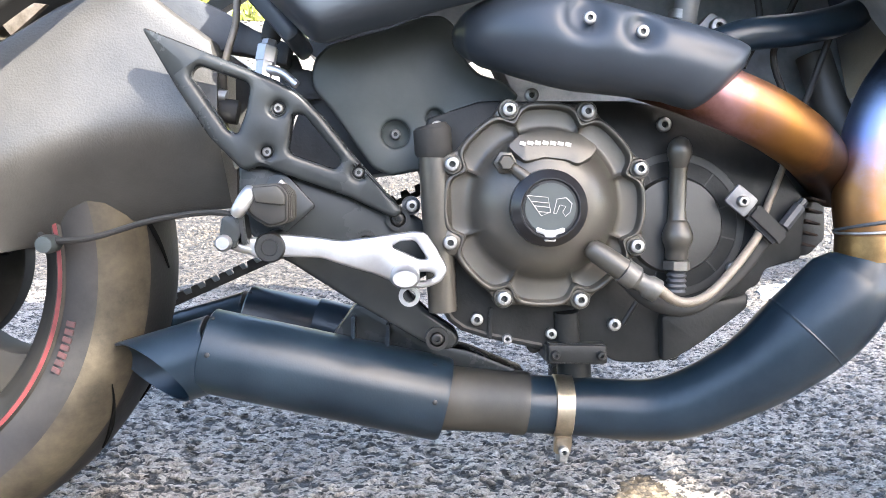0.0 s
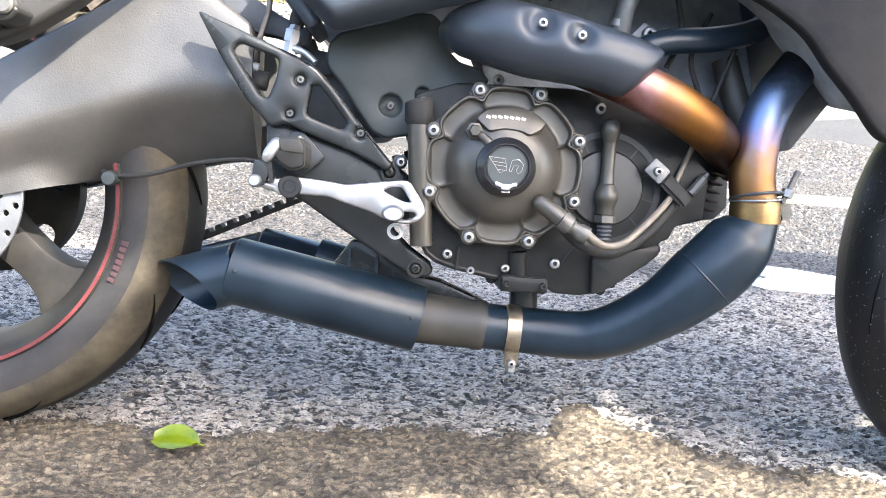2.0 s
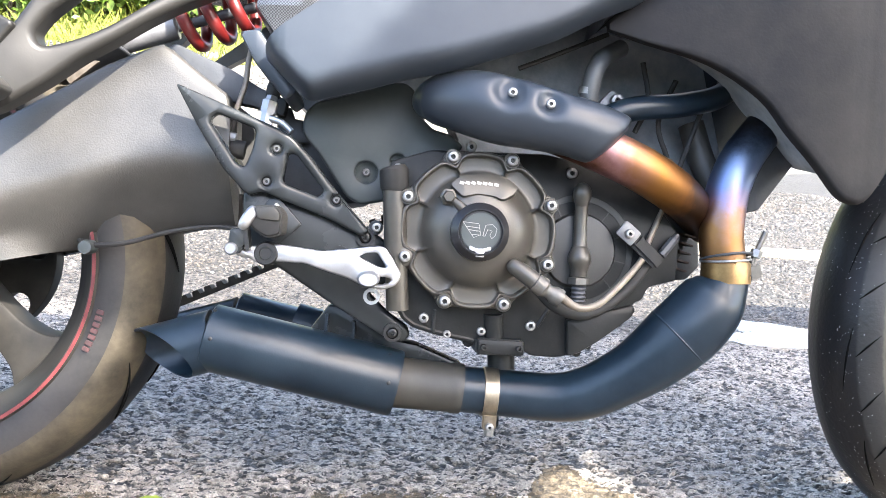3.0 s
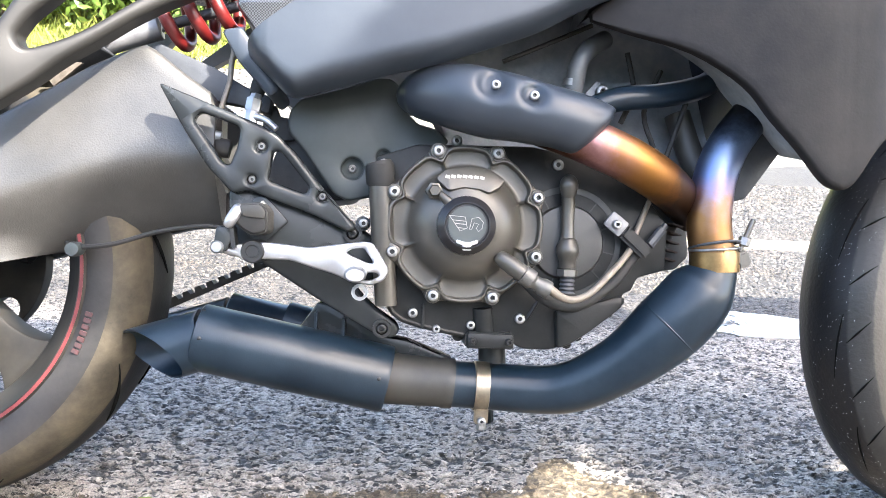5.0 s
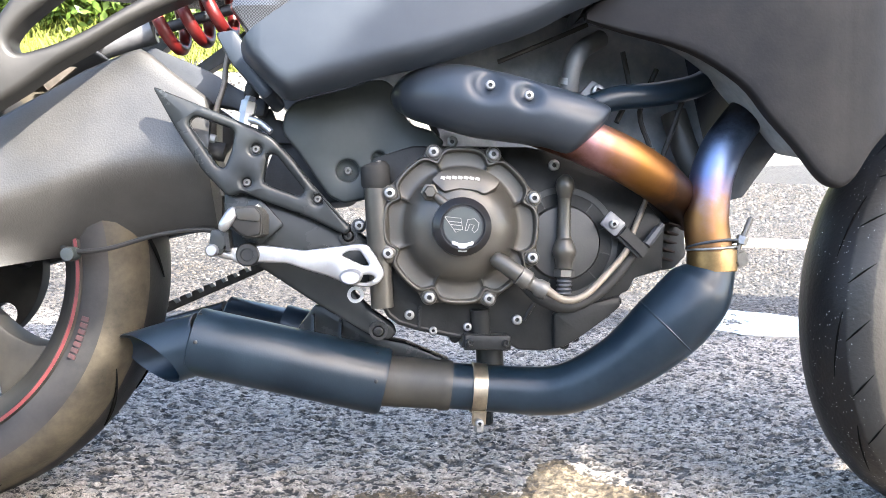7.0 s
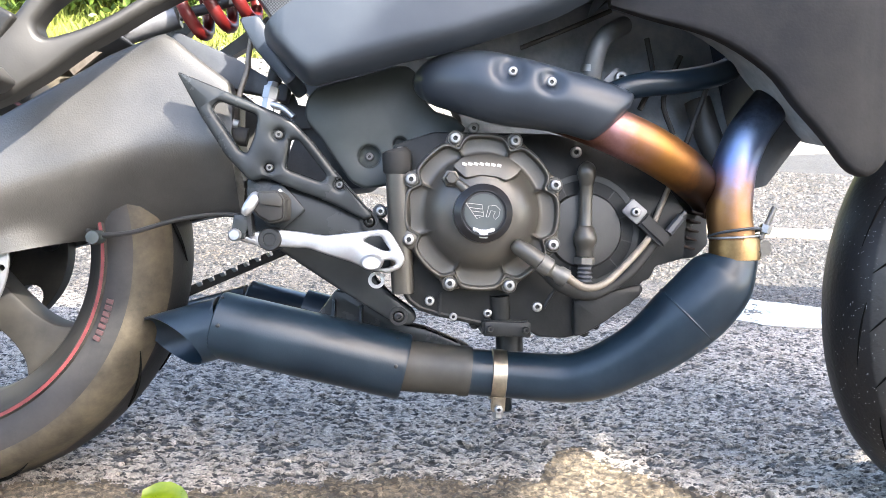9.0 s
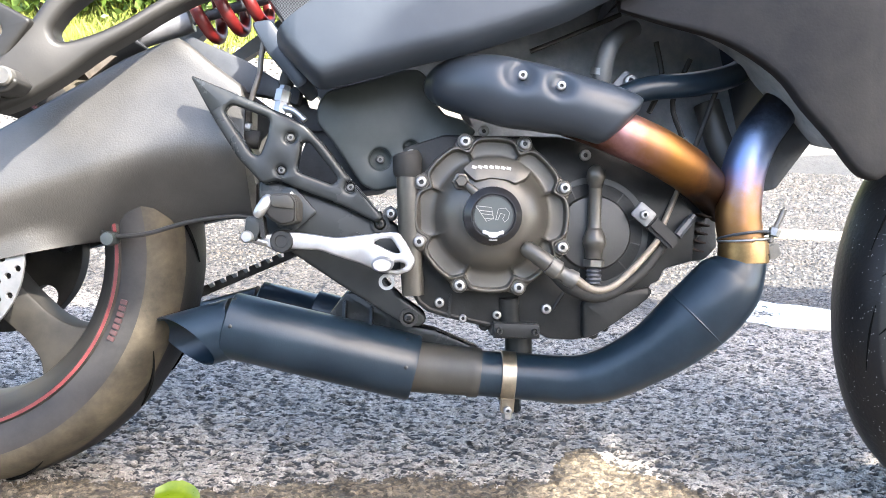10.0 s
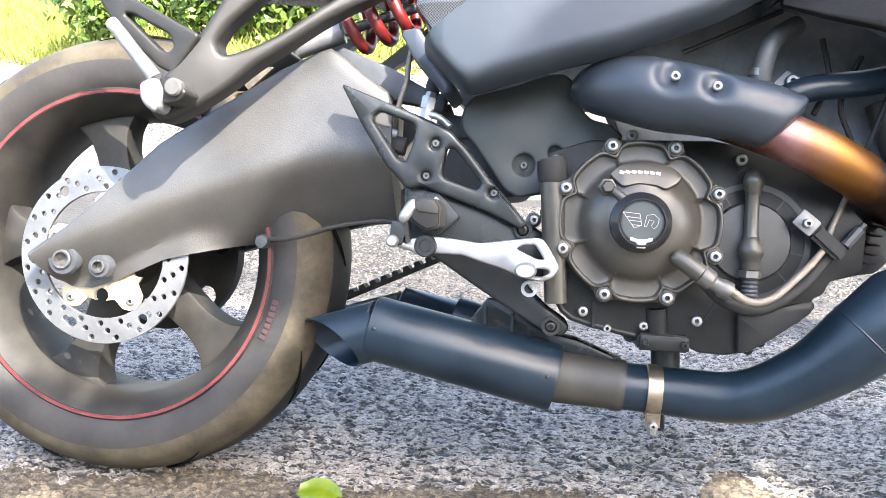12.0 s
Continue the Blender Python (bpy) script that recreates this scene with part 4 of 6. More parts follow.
part("brake_line", tube_bm([(0.205, -0.075, 0.350, 0.0035), (0.2254, -0.100, 0.3455, 0.0035), (0.27, -0.110, 0.3500, 0.0030), (0.33, -0.113, 0.3685, 0.0030), (0.385, -0.115, 0.3770, 0.0030), (0.42, -0.115, 0.372, 0.0030)], 8), M_RUBBER, swing)

# engine cases
case = [(0.590, 0.470), (0.602, 0.300), (0.6253, 0.269), (0.7032, 0.2515), (0.7673, 0.2468), (0.7784, 0.2400), (0.8107, 0.2390), (0.8358, 0.2451), (0.8605, 0.2614), (0.8886, 0.2837), (0.9028, 0.2949), (0.9056, 0.3129), (0.9165, 0.3168), (0.9231, 0.3335), (0.9339, 0.3368), (0.958, 0.3440), (0.960, 0.40), (0.92, 0.45), (0.87, 0.480), (0.78, 0.492), (0.64, 0.488)]
engine = part("engine", plate_bm(rounded(case, 0.005), -0.135, 0.13, bevel=0.004), M_CRANK, bike, "oily dark grey engine crankcase")
for u, h in ((0.700, 0.253), (0.715, 0.252), (0.80, 0.247), (0.838, 0.247), (0.852, 0.256), (0.861, 0.265), (0.870, 0.275), (0.879, 0.283), (0.890, 0.287), (0.9035, 0.303)):
    part("case_lug", turned_bm((u, 0, h), [(0.0035, -0.128), (0.0045 + 0.0030 * ((u * 977) % 1), -0.126), (0.0045 + 0.0030 * ((u * 977) % 1), 0.10), (0.0035, 0.102)], 9, start=9 * u), M_CRANK, engine)
part("cylinder_block", plate_bm(rounded([(0.668, 0.49), (0.93, 0.47), (0.99, 0.43), (1.05, 0.50), (1.00, 0.68), (0.58, 0.68), (0.585, 0.572), (0.652, 0.552), (0.6614, 0.545), (0.6785, 0.512)], 0.003), -0.045, 0.02, bevel=0.006), M_BAY, engine, "black cylinder block, greyed to stand for haze")
part("head_casting", plate_bm(rounded([(0.920, 0.430), (1.000, 0.437), (1.006, 0.362), (0.990, 0.3445), (0.9293, 0.335)], 0.004), -0.088, 0.05, bevel=0.003), M_DARK, engine)
part("front_cylinder", plate_bm(rounded([(0.87, 0.36), (0.965, 0.345), (1.01, 0.46), (0.93, 0.50)], 0.015), -0.10, 0.10, bevel=0.005), M_DARK, engine)
for i in range(5):
    part("cooling_fin", box_bm((0.966 + 0.002 * i, -0.115, 0.358 + 0.011 * i), (0.016, 0.03, 0.0022), 0.0008, (0, 14, 0)), M_FIN, engine)
part("sump_block", box_bm((0.737, -0.125, 0.2505), (0.060, 0.05, 0.020), 0.003), M_CRANK, engine, "oily drain block under the engine")
part("sump_neck", tube_bm([(0.75, -0.07, 0.25, 0.018), (0.753, -0.075, 0.20, 0.018)], 18, 1, smooth=False), M_CRANK, engine)
part("oil_tower", tube_bm([(0.728, -0.137, 0.29, 0.012), (0.732, -0.133, 0.255, 0.012)], 16, 1, smooth=False), M_CRANK, engine)
for u, h, r, y in ((0.642, 0.281, 0.0062, -0.136), (0.775, 0.278, 0.0065, -0.136), (0.714, 0.268, 0.0055, -0.136), (0.672, 0.262, 0.005, -0.134), (0.815, 0.470, 0.007, -0.136), (0.888, 0.335, 0.0058, -0.136), (0.800, 0.505, 0.006, -0.136), (0.688, 0.494, 0.0065, -0.136), (0.60, 0.462, 0.006, -0.136)):
    bolt(engine, u, y, h, r)


part("case_web", tube_bm([(0.784, -0.134, 0.277, 0.003), (0.801, -0.134, 0.306, 0.003)], 8, 1, smooth=False), M_CRANK, engine)
part("end_casting", plate_bm(rounded([(0.8190, 0.288), (0.8215, 0.243), (0.836, 0.2475), (0.860, 0.263), (0.888, 0.285), (0.902, 0.297), (0.903, 0.311), (0.862, 0.300)], 0.004), -0.146, -0.130, bevel=0.003), M_CRANK, engine, "raised end casting of the crankcase")
part("sump_flange", plate_bm(rounded([(0.7090, 0.2595), (0.7655, 0.2595), (0.7670, 0.2420), (0.7100, 0.2420)], 0.003), -0.152, -0.120, bevel=0.002), M_CRANK, engine)
for u in (0.716, 0.760):
    bolt(engine, u, -0.152, 0.2505, 0.0042, M_BLACKBOLT)
part("case_rib", box_bm((0.655, -0.136, 0.277), (0.004, 0.008, 0.030), 0.001), M_CRANK, engine)
part("case_flange", tube_bm([(0.606, -0.132, 0.300, 0.004), (0.630, -0.132, 0.272, 0.004), (0.706, -0.132, 0.2555, 0.004)], 8, 3), M_CRANK, engine)


# clutch cover, scalloped round its eight screws
def clutch_cover():
    C = (0.700, 0.3915)
    n = 320
    bm = bmesh.new()
    rows = []
    for j in range(n):
        a = 2 * math.pi * j / n
        off = ((math.degrees(a) - 22.5 + 22.5) % 45) - 22.5
        lobe = math.exp(-(off / 5.6) ** 2)
        near = math.exp(-(off / 1.2) ** 2)
        R = 0.0950 + 0.0085 * lobe
        w = 0.0938 - 0.0105 * lobe
        prof = [(R, -0.130), (R, -0.1560), (R - 0.0012, -0.1575), (w + 0.0012, -0.1580), (w, -0.1620), (w - 0.0012, -0.1632), (w - 0.0030, -0.1632), (w - 0.0042, -0.1618), (w - 0.0056, -0.1545),
                (0.0745, -0.1530 - 0.0060 * near), (0.0705, -0.1540 - 0.0058 * near), (0.0670, -0.1590 - 0.0025 * near), (0.0635, -0.1655), (0.056, -0.174), (0.048, -0.181), (0.038, -0.1855), (0.024, -0.187), (0.0005, -0.187)]
        rows.append([bm.verts.new((C[0] + r * math.cos(a), y, C[1] + r * math.sin(a))) for r, y in prof])
    for j in range(n):
        p, q = rows[j - 1], rows[j]
        for i in range(len(p) - 1):
            bm.faces.new((p[i], p[i + 1], q[i + 1], q[i]))
    return part("clutch_cover", bm, M_CASE, bike, "bronze-grey clutch cover with a ribbed scalloped rim", 50)


clutch = clutch_cover()
for i in range(8):
    a = radians(22.5 + 45 * i)
    u, h = 0.700 + 0.0935 * math.cos(a), 0.3915 + 0.0935 * math.sin(a)
    big = i == 4
    part("boss", turned_bm((u, 0, h), [(0.0118 if big else 0.0098, -0.14), (0.0118 if big else 0.0098, -0.1600), (0.0090, -0.1620), (0.0001, -0.1620)], 24), M_CASE, clutch)
    bolt(clutch, u, -0.1620, h, 0.0068, tall=0.0065)
cap = part("filler_cap", turned_bm((0.698, 0, 0.390), [(0.034, -0.184), (0.0345, -0.190), (0.034, -0.196), (0.0265, -0.2035), (0.0255, -0.2035), (0.0245, -0.2015), (0.0235, -0.2015), (0.0001, -0.2015)], 56), M_CAP, clutch, "chamfered black anodised cover cap")
part("cap_face", turned_bm((0.698, 0, 0.390), [(0.0222, -0.2012), (0.0222, -0.2024), (0.0001, -0.2024)], 48), M_PLASTIC, clutch, "charcoal cap face with an outlined wing emblem")


def wire(name, pts, r, mat, parent, closed=False, y=-0.2027):
    p = [(u, y, h, r) for u, h in pts]
    return part(name, tube_bm(p + (p[:1] if closed else []), 6, 1, smooth=False), mat, parent)


def emblem(*pts):
    wire("emblem", [(0.698 + 1.32 * (u - 0.698), 0.392 + 1.25 * (h - 0.391)) for u, h in pts], 0.0004, M_ENGRAVE, clutch)


emblem((0.682, 0.398), (0.696, 0.397), (0.698, 0.387), (0.692, 0.384), (0.682, 0.398))
emblem((0.685, 0.394), (0.697, 0.393))
emblem((0.687, 0.391), (0.6975, 0.390))
emblem((0.690, 0.387), (0.698, 0.3865))
emblem((0.700, 0.386), (0.702, 0.396), (0.708, 0.397), (0.712, 0.393), (0.711, 0.387), (0.708, 0.384), (0.706, 0.387), (0.708, 0.391), (0.704, 0.392), (0.702, 0.386), (0.700, 0.386))
part("cap_key", plate_bm(rounded([(0.686, 0.374), (0.694, 0.371), (0.702, 0.371), (0.711, 0.374), (0.711, 0.369), (0.7035, 0.367), (0.7035, 0.361), (0.6935, 0.361), (0.6935, 0.367), (0.686, 0.369)], 0.0015), -0.2026, -0.200, bevel=0.0005), M_ALLOY, clutch, "bare alloy key tab on the cap")
TILT = Matrix.Translation((0.7025, -0.1790, 0.4445)) @ Matrix.Rotation(radians(-24), 4, "X")
badge = part("badge", moved(plate_bm(rounded([(-0.0415, -0.001), (-0.029, 0.011), (-0.002, 0.0165), (0.024, 0.0135), (0.0405, 0.000), (0.034, -0.010), (0.021, -0.018), (0.012, -0.0135), (-0.008, -0.0115), (-0.026, -0.0165)], 0.004), -0.0022, 0.016, bevel=0.0010), TILT), M_CASE, clutch, "raised lens-shaped name badge")
for i in range(7):
    part("letter_bar", moved(box_bm((-0.0275 + 0.0068 * i, -0.0026, 0.0010 + 0.0011 * math.sin(i / 2)), (0.0054, 0.0009, 0.0040), 0.0003, (0, 14, 0)), TILT), M_ENGRAVE, clutch)
plug = part("sight_plug", turned_bm((0.660, 0, 0.429), [(0.0105, -0.165), (0.0105, -0.182), (0.0075, -0.183), (0.0075, -0.192), (0.006, -0.194), (0.0001, -0.194)], 6), M_CASE, clutch, "small hex plug in the clutch cover")
part("plug_stem", tube_bm([(0.664, -0.186, 0.427, 0.004), (0.674, -0.189, 0.419, 0.0055), (0.68, -0.190, 0.414, 0.006)], 12, 3), M_CASE, clutch)

# breather tube behind the clutch cover
part("breather_tube", tube_bm([(0.5975, -0.150, 0.436, 0.0145), (0.600, -0.150, 0.40, 0.0145), (0.609, -0.148, 0.29, 0.0135)], 24, 3), M_CASE, engine, "vertical grey breather tube")
part("breather_cap", tube_bm([(0.594, -0.150, 0.463, 0.014), (0.595, -0.150, 0.459, 0.0175), (0.597, -0.150, 0.437, 0.0175), (0.597, -0.150, 0.433, 0.015)], 24, 1, smooth=False), M_RUBBER, engine, "black rubber cap on the breather")

# round side cover and pipework ahead of the clutch
cover = part("side_cover", turned_bm((0.8301, 0, 0.3746), [(0.071, -0.12), (0.071, -0.133), (0.069, -0.1355), (0.062, -0.1355), (0.059, -0.131), (0.050, -0.131), (0.0465, -0.136), (0.0445, -0.1395), (0.030, -0.141), (0.0001, -0.142)], 72), M_COVER, engine, "round ribbed engine side cover")
for i in range(11):
    a = radians(-78 + 33 * i)
    part("cover_rib", box_bm((0.8301 + 0.0545 * math.cos(a), -0.1325, 0.3746 + 0.0545 * math.sin(a)), (0.016, 0.006, 0.0035), 0.001, (0, -math.degrees(a), 0)), M_COVER, engine)
pipe = part("oil_pipe", tube_bm([(0.8263, -0.150, 0.4565, 0.004), (0.8263, -0.152, 0.4520, 0.0095), (0.8263, -0.153, 0.4440, 0.0115), (0.8265, -0.152, 0.4350, 0.0095), (0.8270, -0.150, 0.4280, 0.0082), (0.8277, -0.150, 0.3850, 0.0082), (0.8280, -0.151, 0.3760, 0.0110), (0.8282, -0.152, 0.3642, 0.0145), (0.8286, -0.151, 0.3530, 0.0108), (0.8289, -0.150, 0.3440, 0.0105)], 20, 3), M_CASE, engine, "stubby grey oil pipe with swollen ends")
part("hex_nut", turned_bm((0.8293, -0.15, 0), [(0.009, 0.3425), (0.0130, 0.3415), (0.0130, 0.3335), (0.009, 0.3325)], 6, "z"), M_FITTING, engine)
part("thread", tube_bm([(0.8298, -0.15, 0.3325 - 0.0025 * i, 0.0080 if i % 2 else 0.0098) for i in range(9)], 14, 1, smooth=False), M_DARK, engine)
part("hose_sleeve", tube_bm([(0.738, -0.180, 0.356, 0.006), (0.742, -0.182, 0.353, 0.0095), (0.760, -0.188, 0.341, 0.0105), (0.768, -0.19, 0.3355, 0.0105)], 18, 3), M_CASE, engine, "grey moulded hose sleeve")
part("hose_coupling", tube_bm([(0.767, -0.19, 0.336, 0.0118), (0.778, -0.19, 0.329, 0.0118), (0.781, -0.19, 0.327, 0.0085), (0.787, -0.19, 0.324, 0.0085), (0.790, -0.19, 0.322, 0.0108), (0.799, -0.19, 0.3175, 0.0108)], 12, 1, smooth=False), M_FITTING, engine, "hexagonal hose coupling")
part("oil_hose", tube_bm([(0.797, -0.19, 0.3215, 0.0055), (0.8202, -0.188, 0.3080, 0.0046), (0.844, -0.185, 0.3119, 0.0044), (0.8705, -0.175, 0.333, 0.0042), (0.9064, -0.15, 0.3671, 0.0042), (0.9175, -0.14, 0.392, 0.0038), (0.9402, -0.13, 0.449, 0.0034), (0.9488, -0.11, 0.4984, 0.0034)], 12, 5), M_HOSE, engine, "curved braided oil hose")
part("wiring_loom", tube_bm([(0.775, -0.16, 0.325, 0.006), (0.80, -0.165, 0.305, 0.007), (0.84, -0.16, 0.298, 0.007), (0.885, -0.15, 0.325, 0.007), (0.915, -0.14, 0.36, 0.007)], 10, 4), M_RUBBER, engine)
tab = part("tab", moved(plate_bm(rounded([(-0.013, -0.010), (0.012, -0.010), (0.012, 0.011), (-0.013, 0.011)], 0.003), -0.003, 0, bevel=0.0008), Matrix.Translation((0.8871, -0.152, 0.3992)) @ Matrix.Rotation(radians(38), 4, "Y")), M_GREYALLOY, engine, "bare metal hose tab")
bolt(engine, 0.8871, -0.155, 0.3992, 0.0055)
part("hose_strap", box_bm((0.9120, -0.151, 0.3780), (0.044, 0.014, 0.018), 0.004, (0, 41, 0)), M_RUBBER, engine)
part("connector", tube_bm([(0.9327, -0.145, 0.3751, 0.006), (0.9490, -0.142, 0.3955, 0.006), (0.9495, -0.142, 0.3960, 0.0042), (0.9540, -0.14, 0.4010, 0.0042)], 8, 1, smooth=False), M_DARK, engine)
part("lug", turned_bm((0.9267, 0, 0.3468), [(0.0125, -0.06), (0.0125, -0.128), (0.010, -0.131), (0.0055, -0.131), (0.005, -0.122), (0.0001, -0.122)], 22), M_DARK, engine)
part("lug", turned_bm((0.955, 0, 0.362), [(0.010, -0.05), (0.010, -0.118), (0.008, -0.120), (0.0001, -0.120)], 20), M_DARK, engine)

# foot-rest bracket, lever and pegs
M_PEG = grain(material("dusty_peg_rubber", (0.05, 0.05, 0.045), 0.7, spec=0.3), ((0.020, 0.0195, 0.018), (0.042, 0.040, 0.036)), 40, 400, 0.3, 0.0006, (0.5, 0.8))
B1 = rounded([(0.3365, 0.5415), (0.3978, 0.5194), (0.4394, 0.5044), (0.4602, 0.4966), (0.4741, 0.4891), (0.4956, 0.4684), (0.5246, 0.4324), (0.5700, 0.3830), (0.5612, 0.3760), (0.5198, 0.3954), (0.4784, 0.4085), (0.4402, 0.4225), (0.4249, 0.4160), (0.3946, 0.4464), (0.3651, 0.4913)], 0.007)
HOLE_1 = rounded([(0.3775, 0.5015), (0.3845, 0.5100), (0.4305, 0.4955), (0.4275, 0.4719), (0.4195, 0.4500), (0.4120, 0.4525)], 0.007)
HOLE_2 = rounded([(0.4690, 0.4700), (0.4780, 0.4690), (0.5125, 0.4280), (0.5075, 0.4205), (0.4640, 0.4345)], 0.007)
SCREWS = ((0.455, 0.474, 0.0064), (0.4455, 0.4345, 0.0052), (0.528, 0.418, 0.0062))
bracket = part("footrest_bracket", plate_bm(B1, -0.160, -0.146, [HOLE_1, HOLE_2, *[circle(u, h, r, 24) for u, h, r in SCREWS]], 0.0055, seg=4, tilt=(0.45, 0.10)), M_SATIN, bike, "satin black triangular footrest bracket")
for u, h, r in SCREWS:
    y = -0.1545 + 0.10 * (u - 0.45)
    part("counterbore", turned_bm((u, 0, h), [(r + 0.0010, y + 0.005), (r + 0.0010, y), (r - 0.0010, y + 0.0010), (0.0001, y + 0.0010)], 24), M_SATIN, bracket, "", 80)
    bolt(bracket, u, y + 0.0010, h, 0.0046, M_DULLBOLT, tall=0.0035)
B2 = rounded([(0.416, 0.424), (0.444, 0.424), (0.570, 0.386), (0.584, 0.376), (0.600, 0.366), (0.605, 0.335), (0.596, 0.321), (0.571, 0.309), (0.597, 0.284), (0.624, 0.266), (0.628, 0.255), (0.618, 0.246), (0.598, 0.250), (0.520, 0.296), (0.462, 0.333), (0.440, 0.342), (0.418, 0.372)], 0.008)
hanger = part("peg_hanger", plate_bm(B2, -0.140, -0.120, [], 0.005, seg=3, tilt=(0.45, 0.12)), M_SATIN, bike, "satin black lower footrest hanger")
for u, h, y in ((0.565, 0.375, -0.128), (0.605, 0.259, -0.122), (0.535, 0.352, -0.131)):
    part("bush", turned_bm((u, 0, h), [(0.0115, y), (0.0115, y - 0.006), (0.0075, y - 0.006), (0.007, y), (0.0001, y)], 24), M_BLACKBOLT, hanger)
    bolt(hanger, u, y - 0.002, h, 0.006, M_BLACKBOLT)
PG = rounded([(0.430, 0.390), (0.437, 0.402), (0.463, 0.405), (0.470, 0.397), (0.470, 0.374), (0.456, 0.370), (0.443, 0.377), (0.437, 0.384)], 0.004)
peg = part("footrest", plate_bm(PG, -0.204, -0.142, bevel=0.003), M_RUBBER, bike, "folding rubber footrest with ribs, seen end on")
for i in range(6):
    part("peg_rib", plate_bm(inset(PG, -0.0018), -0.200 + 0.010 * i, -0.195 + 0.010 * i, bevel=0.001), M_PEG, peg)
part("end_plate", plate_bm(rounded([(0.441, 0.402), (0.463, 0.4045), (0.4695, 0.397), (0.4695, 0.388), (0.445, 0.390)], 0.003), -0.2065, -0.203, bevel=0.001), M_HOT, peg, "worn grey end plate")
part("peg_guard", plate_bm(rounded([(0.447, 0.414), (0.461, 0.416), (0.489, 0.386), (0.461, 0.360), (0.441, 0.366), (0.436, 0.390)], 0.004), -0.149, -0.142, bevel=0.0015), M_SATIN, peg, "black diamond-shaped peg base")
part("slot", tube_bm([(0.456, -0.1495, 0.408, 0.0035), (0.463, -0.1495, 0.401, 0.0035)], 12, 1, smooth=False), M_STEEL, peg)
part("pivot_pin", tube_bm([(0.4385, -0.197, 0.399, 0.006), (0.437, -0.203, 0.395, 0.0066), (0.431, -0.205, 0.384, 0.0066), (0.428, -0.203, 0.379, 0.005)], 16, 3), M_ALLOY, peg, "bare alloy pivot pin")
part("clevis", plate_bm(rounded([(0.415, 0.377), (0.431, 0.379), (0.432, 0.362), (0.426, 0.349), (0.412, 0.351)], 0.003), -0.202, -0.186, bevel=0.002), M_SATIN, peg, "black steel clevis")
part("clevis_fork", box_bm((0.4335, -0.192, 0.366), (0.005, 0.022, 0.026), 0.001, (0, -8, 0)), M_BLACKBOLT, peg)
part("clevis_pin", turned_bm((0.4175, 0, 0.3545), [(0.0072, -0.18), (0.0072, -0.2065), (0.0055, -0.209), (0.0001, -0.209)], 18), M_ALLOY, peg)
LV = rounded([(0.428, 0.350), (0.444, 0.339), (0.460, 0.342), (0.498, 0.342), (0.524, 0.334), (0.547, 0.328), (0.566, 0.320), (0.590, 0.316), (0.605, 0.322), (0.611, 0.334), (0.599, 0.354), (0.590, 0.366), (0.580, 0.367), (0.562, 0.364), (0.517, 0.357), (0.491, 0.360), (0.466, 0.362), (0.445, 0.359), (0.432, 0.358)], 0.005)
slot = [(0.590 + 0.012 * math.cos(t) - 0.003, 0.3265 + 0.0045 * math.sin(t) + 0.12 * 0.012 * math.cos(t)) for t in (2 * math.pi * j / 16 for j in range(16))]
lever = part("brake_lever", plate_bm(LV, -0.190, -0.181, [rounded([(0.560, 0.353), (0.568, 0.358), (0.581, 0.359), (0.593, 0.342), (0.585, 0.342), (0.571, 0.348)], 0.003), slot], 0.003, seg=3), M_ALLOY, bike, "bare silver alloy foot brake lever")
part("pivot", turned_bm((0.4545, 0, 0.3505), [(0.0135, -0.14), (0.0135, -0.191), (0.012, -0.1935), (0.0075, -0.1935), (0.007, -0.1918), (0.0001, -0.1918)], 28), M_BLACKBOLT, lever, "black lever pivot with hex socket")
part("toe_peg", tube_bm([(0.573, -0.178, 0.330, 0.010), (0.573, -0.232, 0.330, 0.010), (0.573, -0.236, 0.330, 0.008)], 18, 1, smooth=False, squash=(1.25, 0.85)), M_ALLOY, lever, "rounded alloy toe peg")
part("lever_link", tube_bm([(0.4175, -0.186, 0.3545, 0.005), (0.428, -0.186, 0.350, 0.005), (0.440, -0.185, 0.348, 0.005)], 12, 3), M_ALLOY, lever)
eye = part("spring_eye", turned_bm((0.577, 0, 0.306), [(0.0060, -0.16), (0.0098, -0.16), (0.0098, -0.166), (0.0060, -0.166), (0.0060, -0.16)], 22), M_ALLOY, lever)
part("eye", turned_bm((0.577, 0, 0.388), [(0.004, -0.10), (0.009, -0.10), (0.009, -0.13), (0.004, -0.13), (0.004, -0.10)], 20), M_DARK, hanger)
bolt(hanger, 0.578, -0.136, 0.388, 0.006)

# brake switch, hoses and clutter over the pivot
sw = part("brake_switch", tube_bm([(0.4365, -0.130, 0.500, 0.0075), (0.4370, -0.128, 0.510, 0.0082), (0.4380, -0.126, 0.5185, 0.0085), (0.4382, -0.126, 0.5190, 0.0100), (0.4403, -0.124, 0.5335, 0.0100), (0.4406, -0.124, 0.5345, 0.0070), (0.4425, -0.122, 0.5420, 0.0070)], 6, 1, smooth=False), M_ALLOY, bike, "bright zinc brake light switch with black boot")
part("boot", tube_bm([(0.4420, -0.122, 0.540, 0.0085), (0.4440, -0.12, 0.552, 0.0095), (0.448, -0.115, 0.572, 0.007)], 14, 3), M_RUBBER, sw)
for k in (-1, 1):
    part("switch_lead", tube_bm([(0.444 + 0.004 * k, -0.12, 0.556, 0.0022), (0.449 + 0.006 * k, -0.118, 0.575, 0.0022), (0.46 + 0.004 * k, -0.11, 0.60, 0.0022)], 8, 3), M_RUBBER, sw)
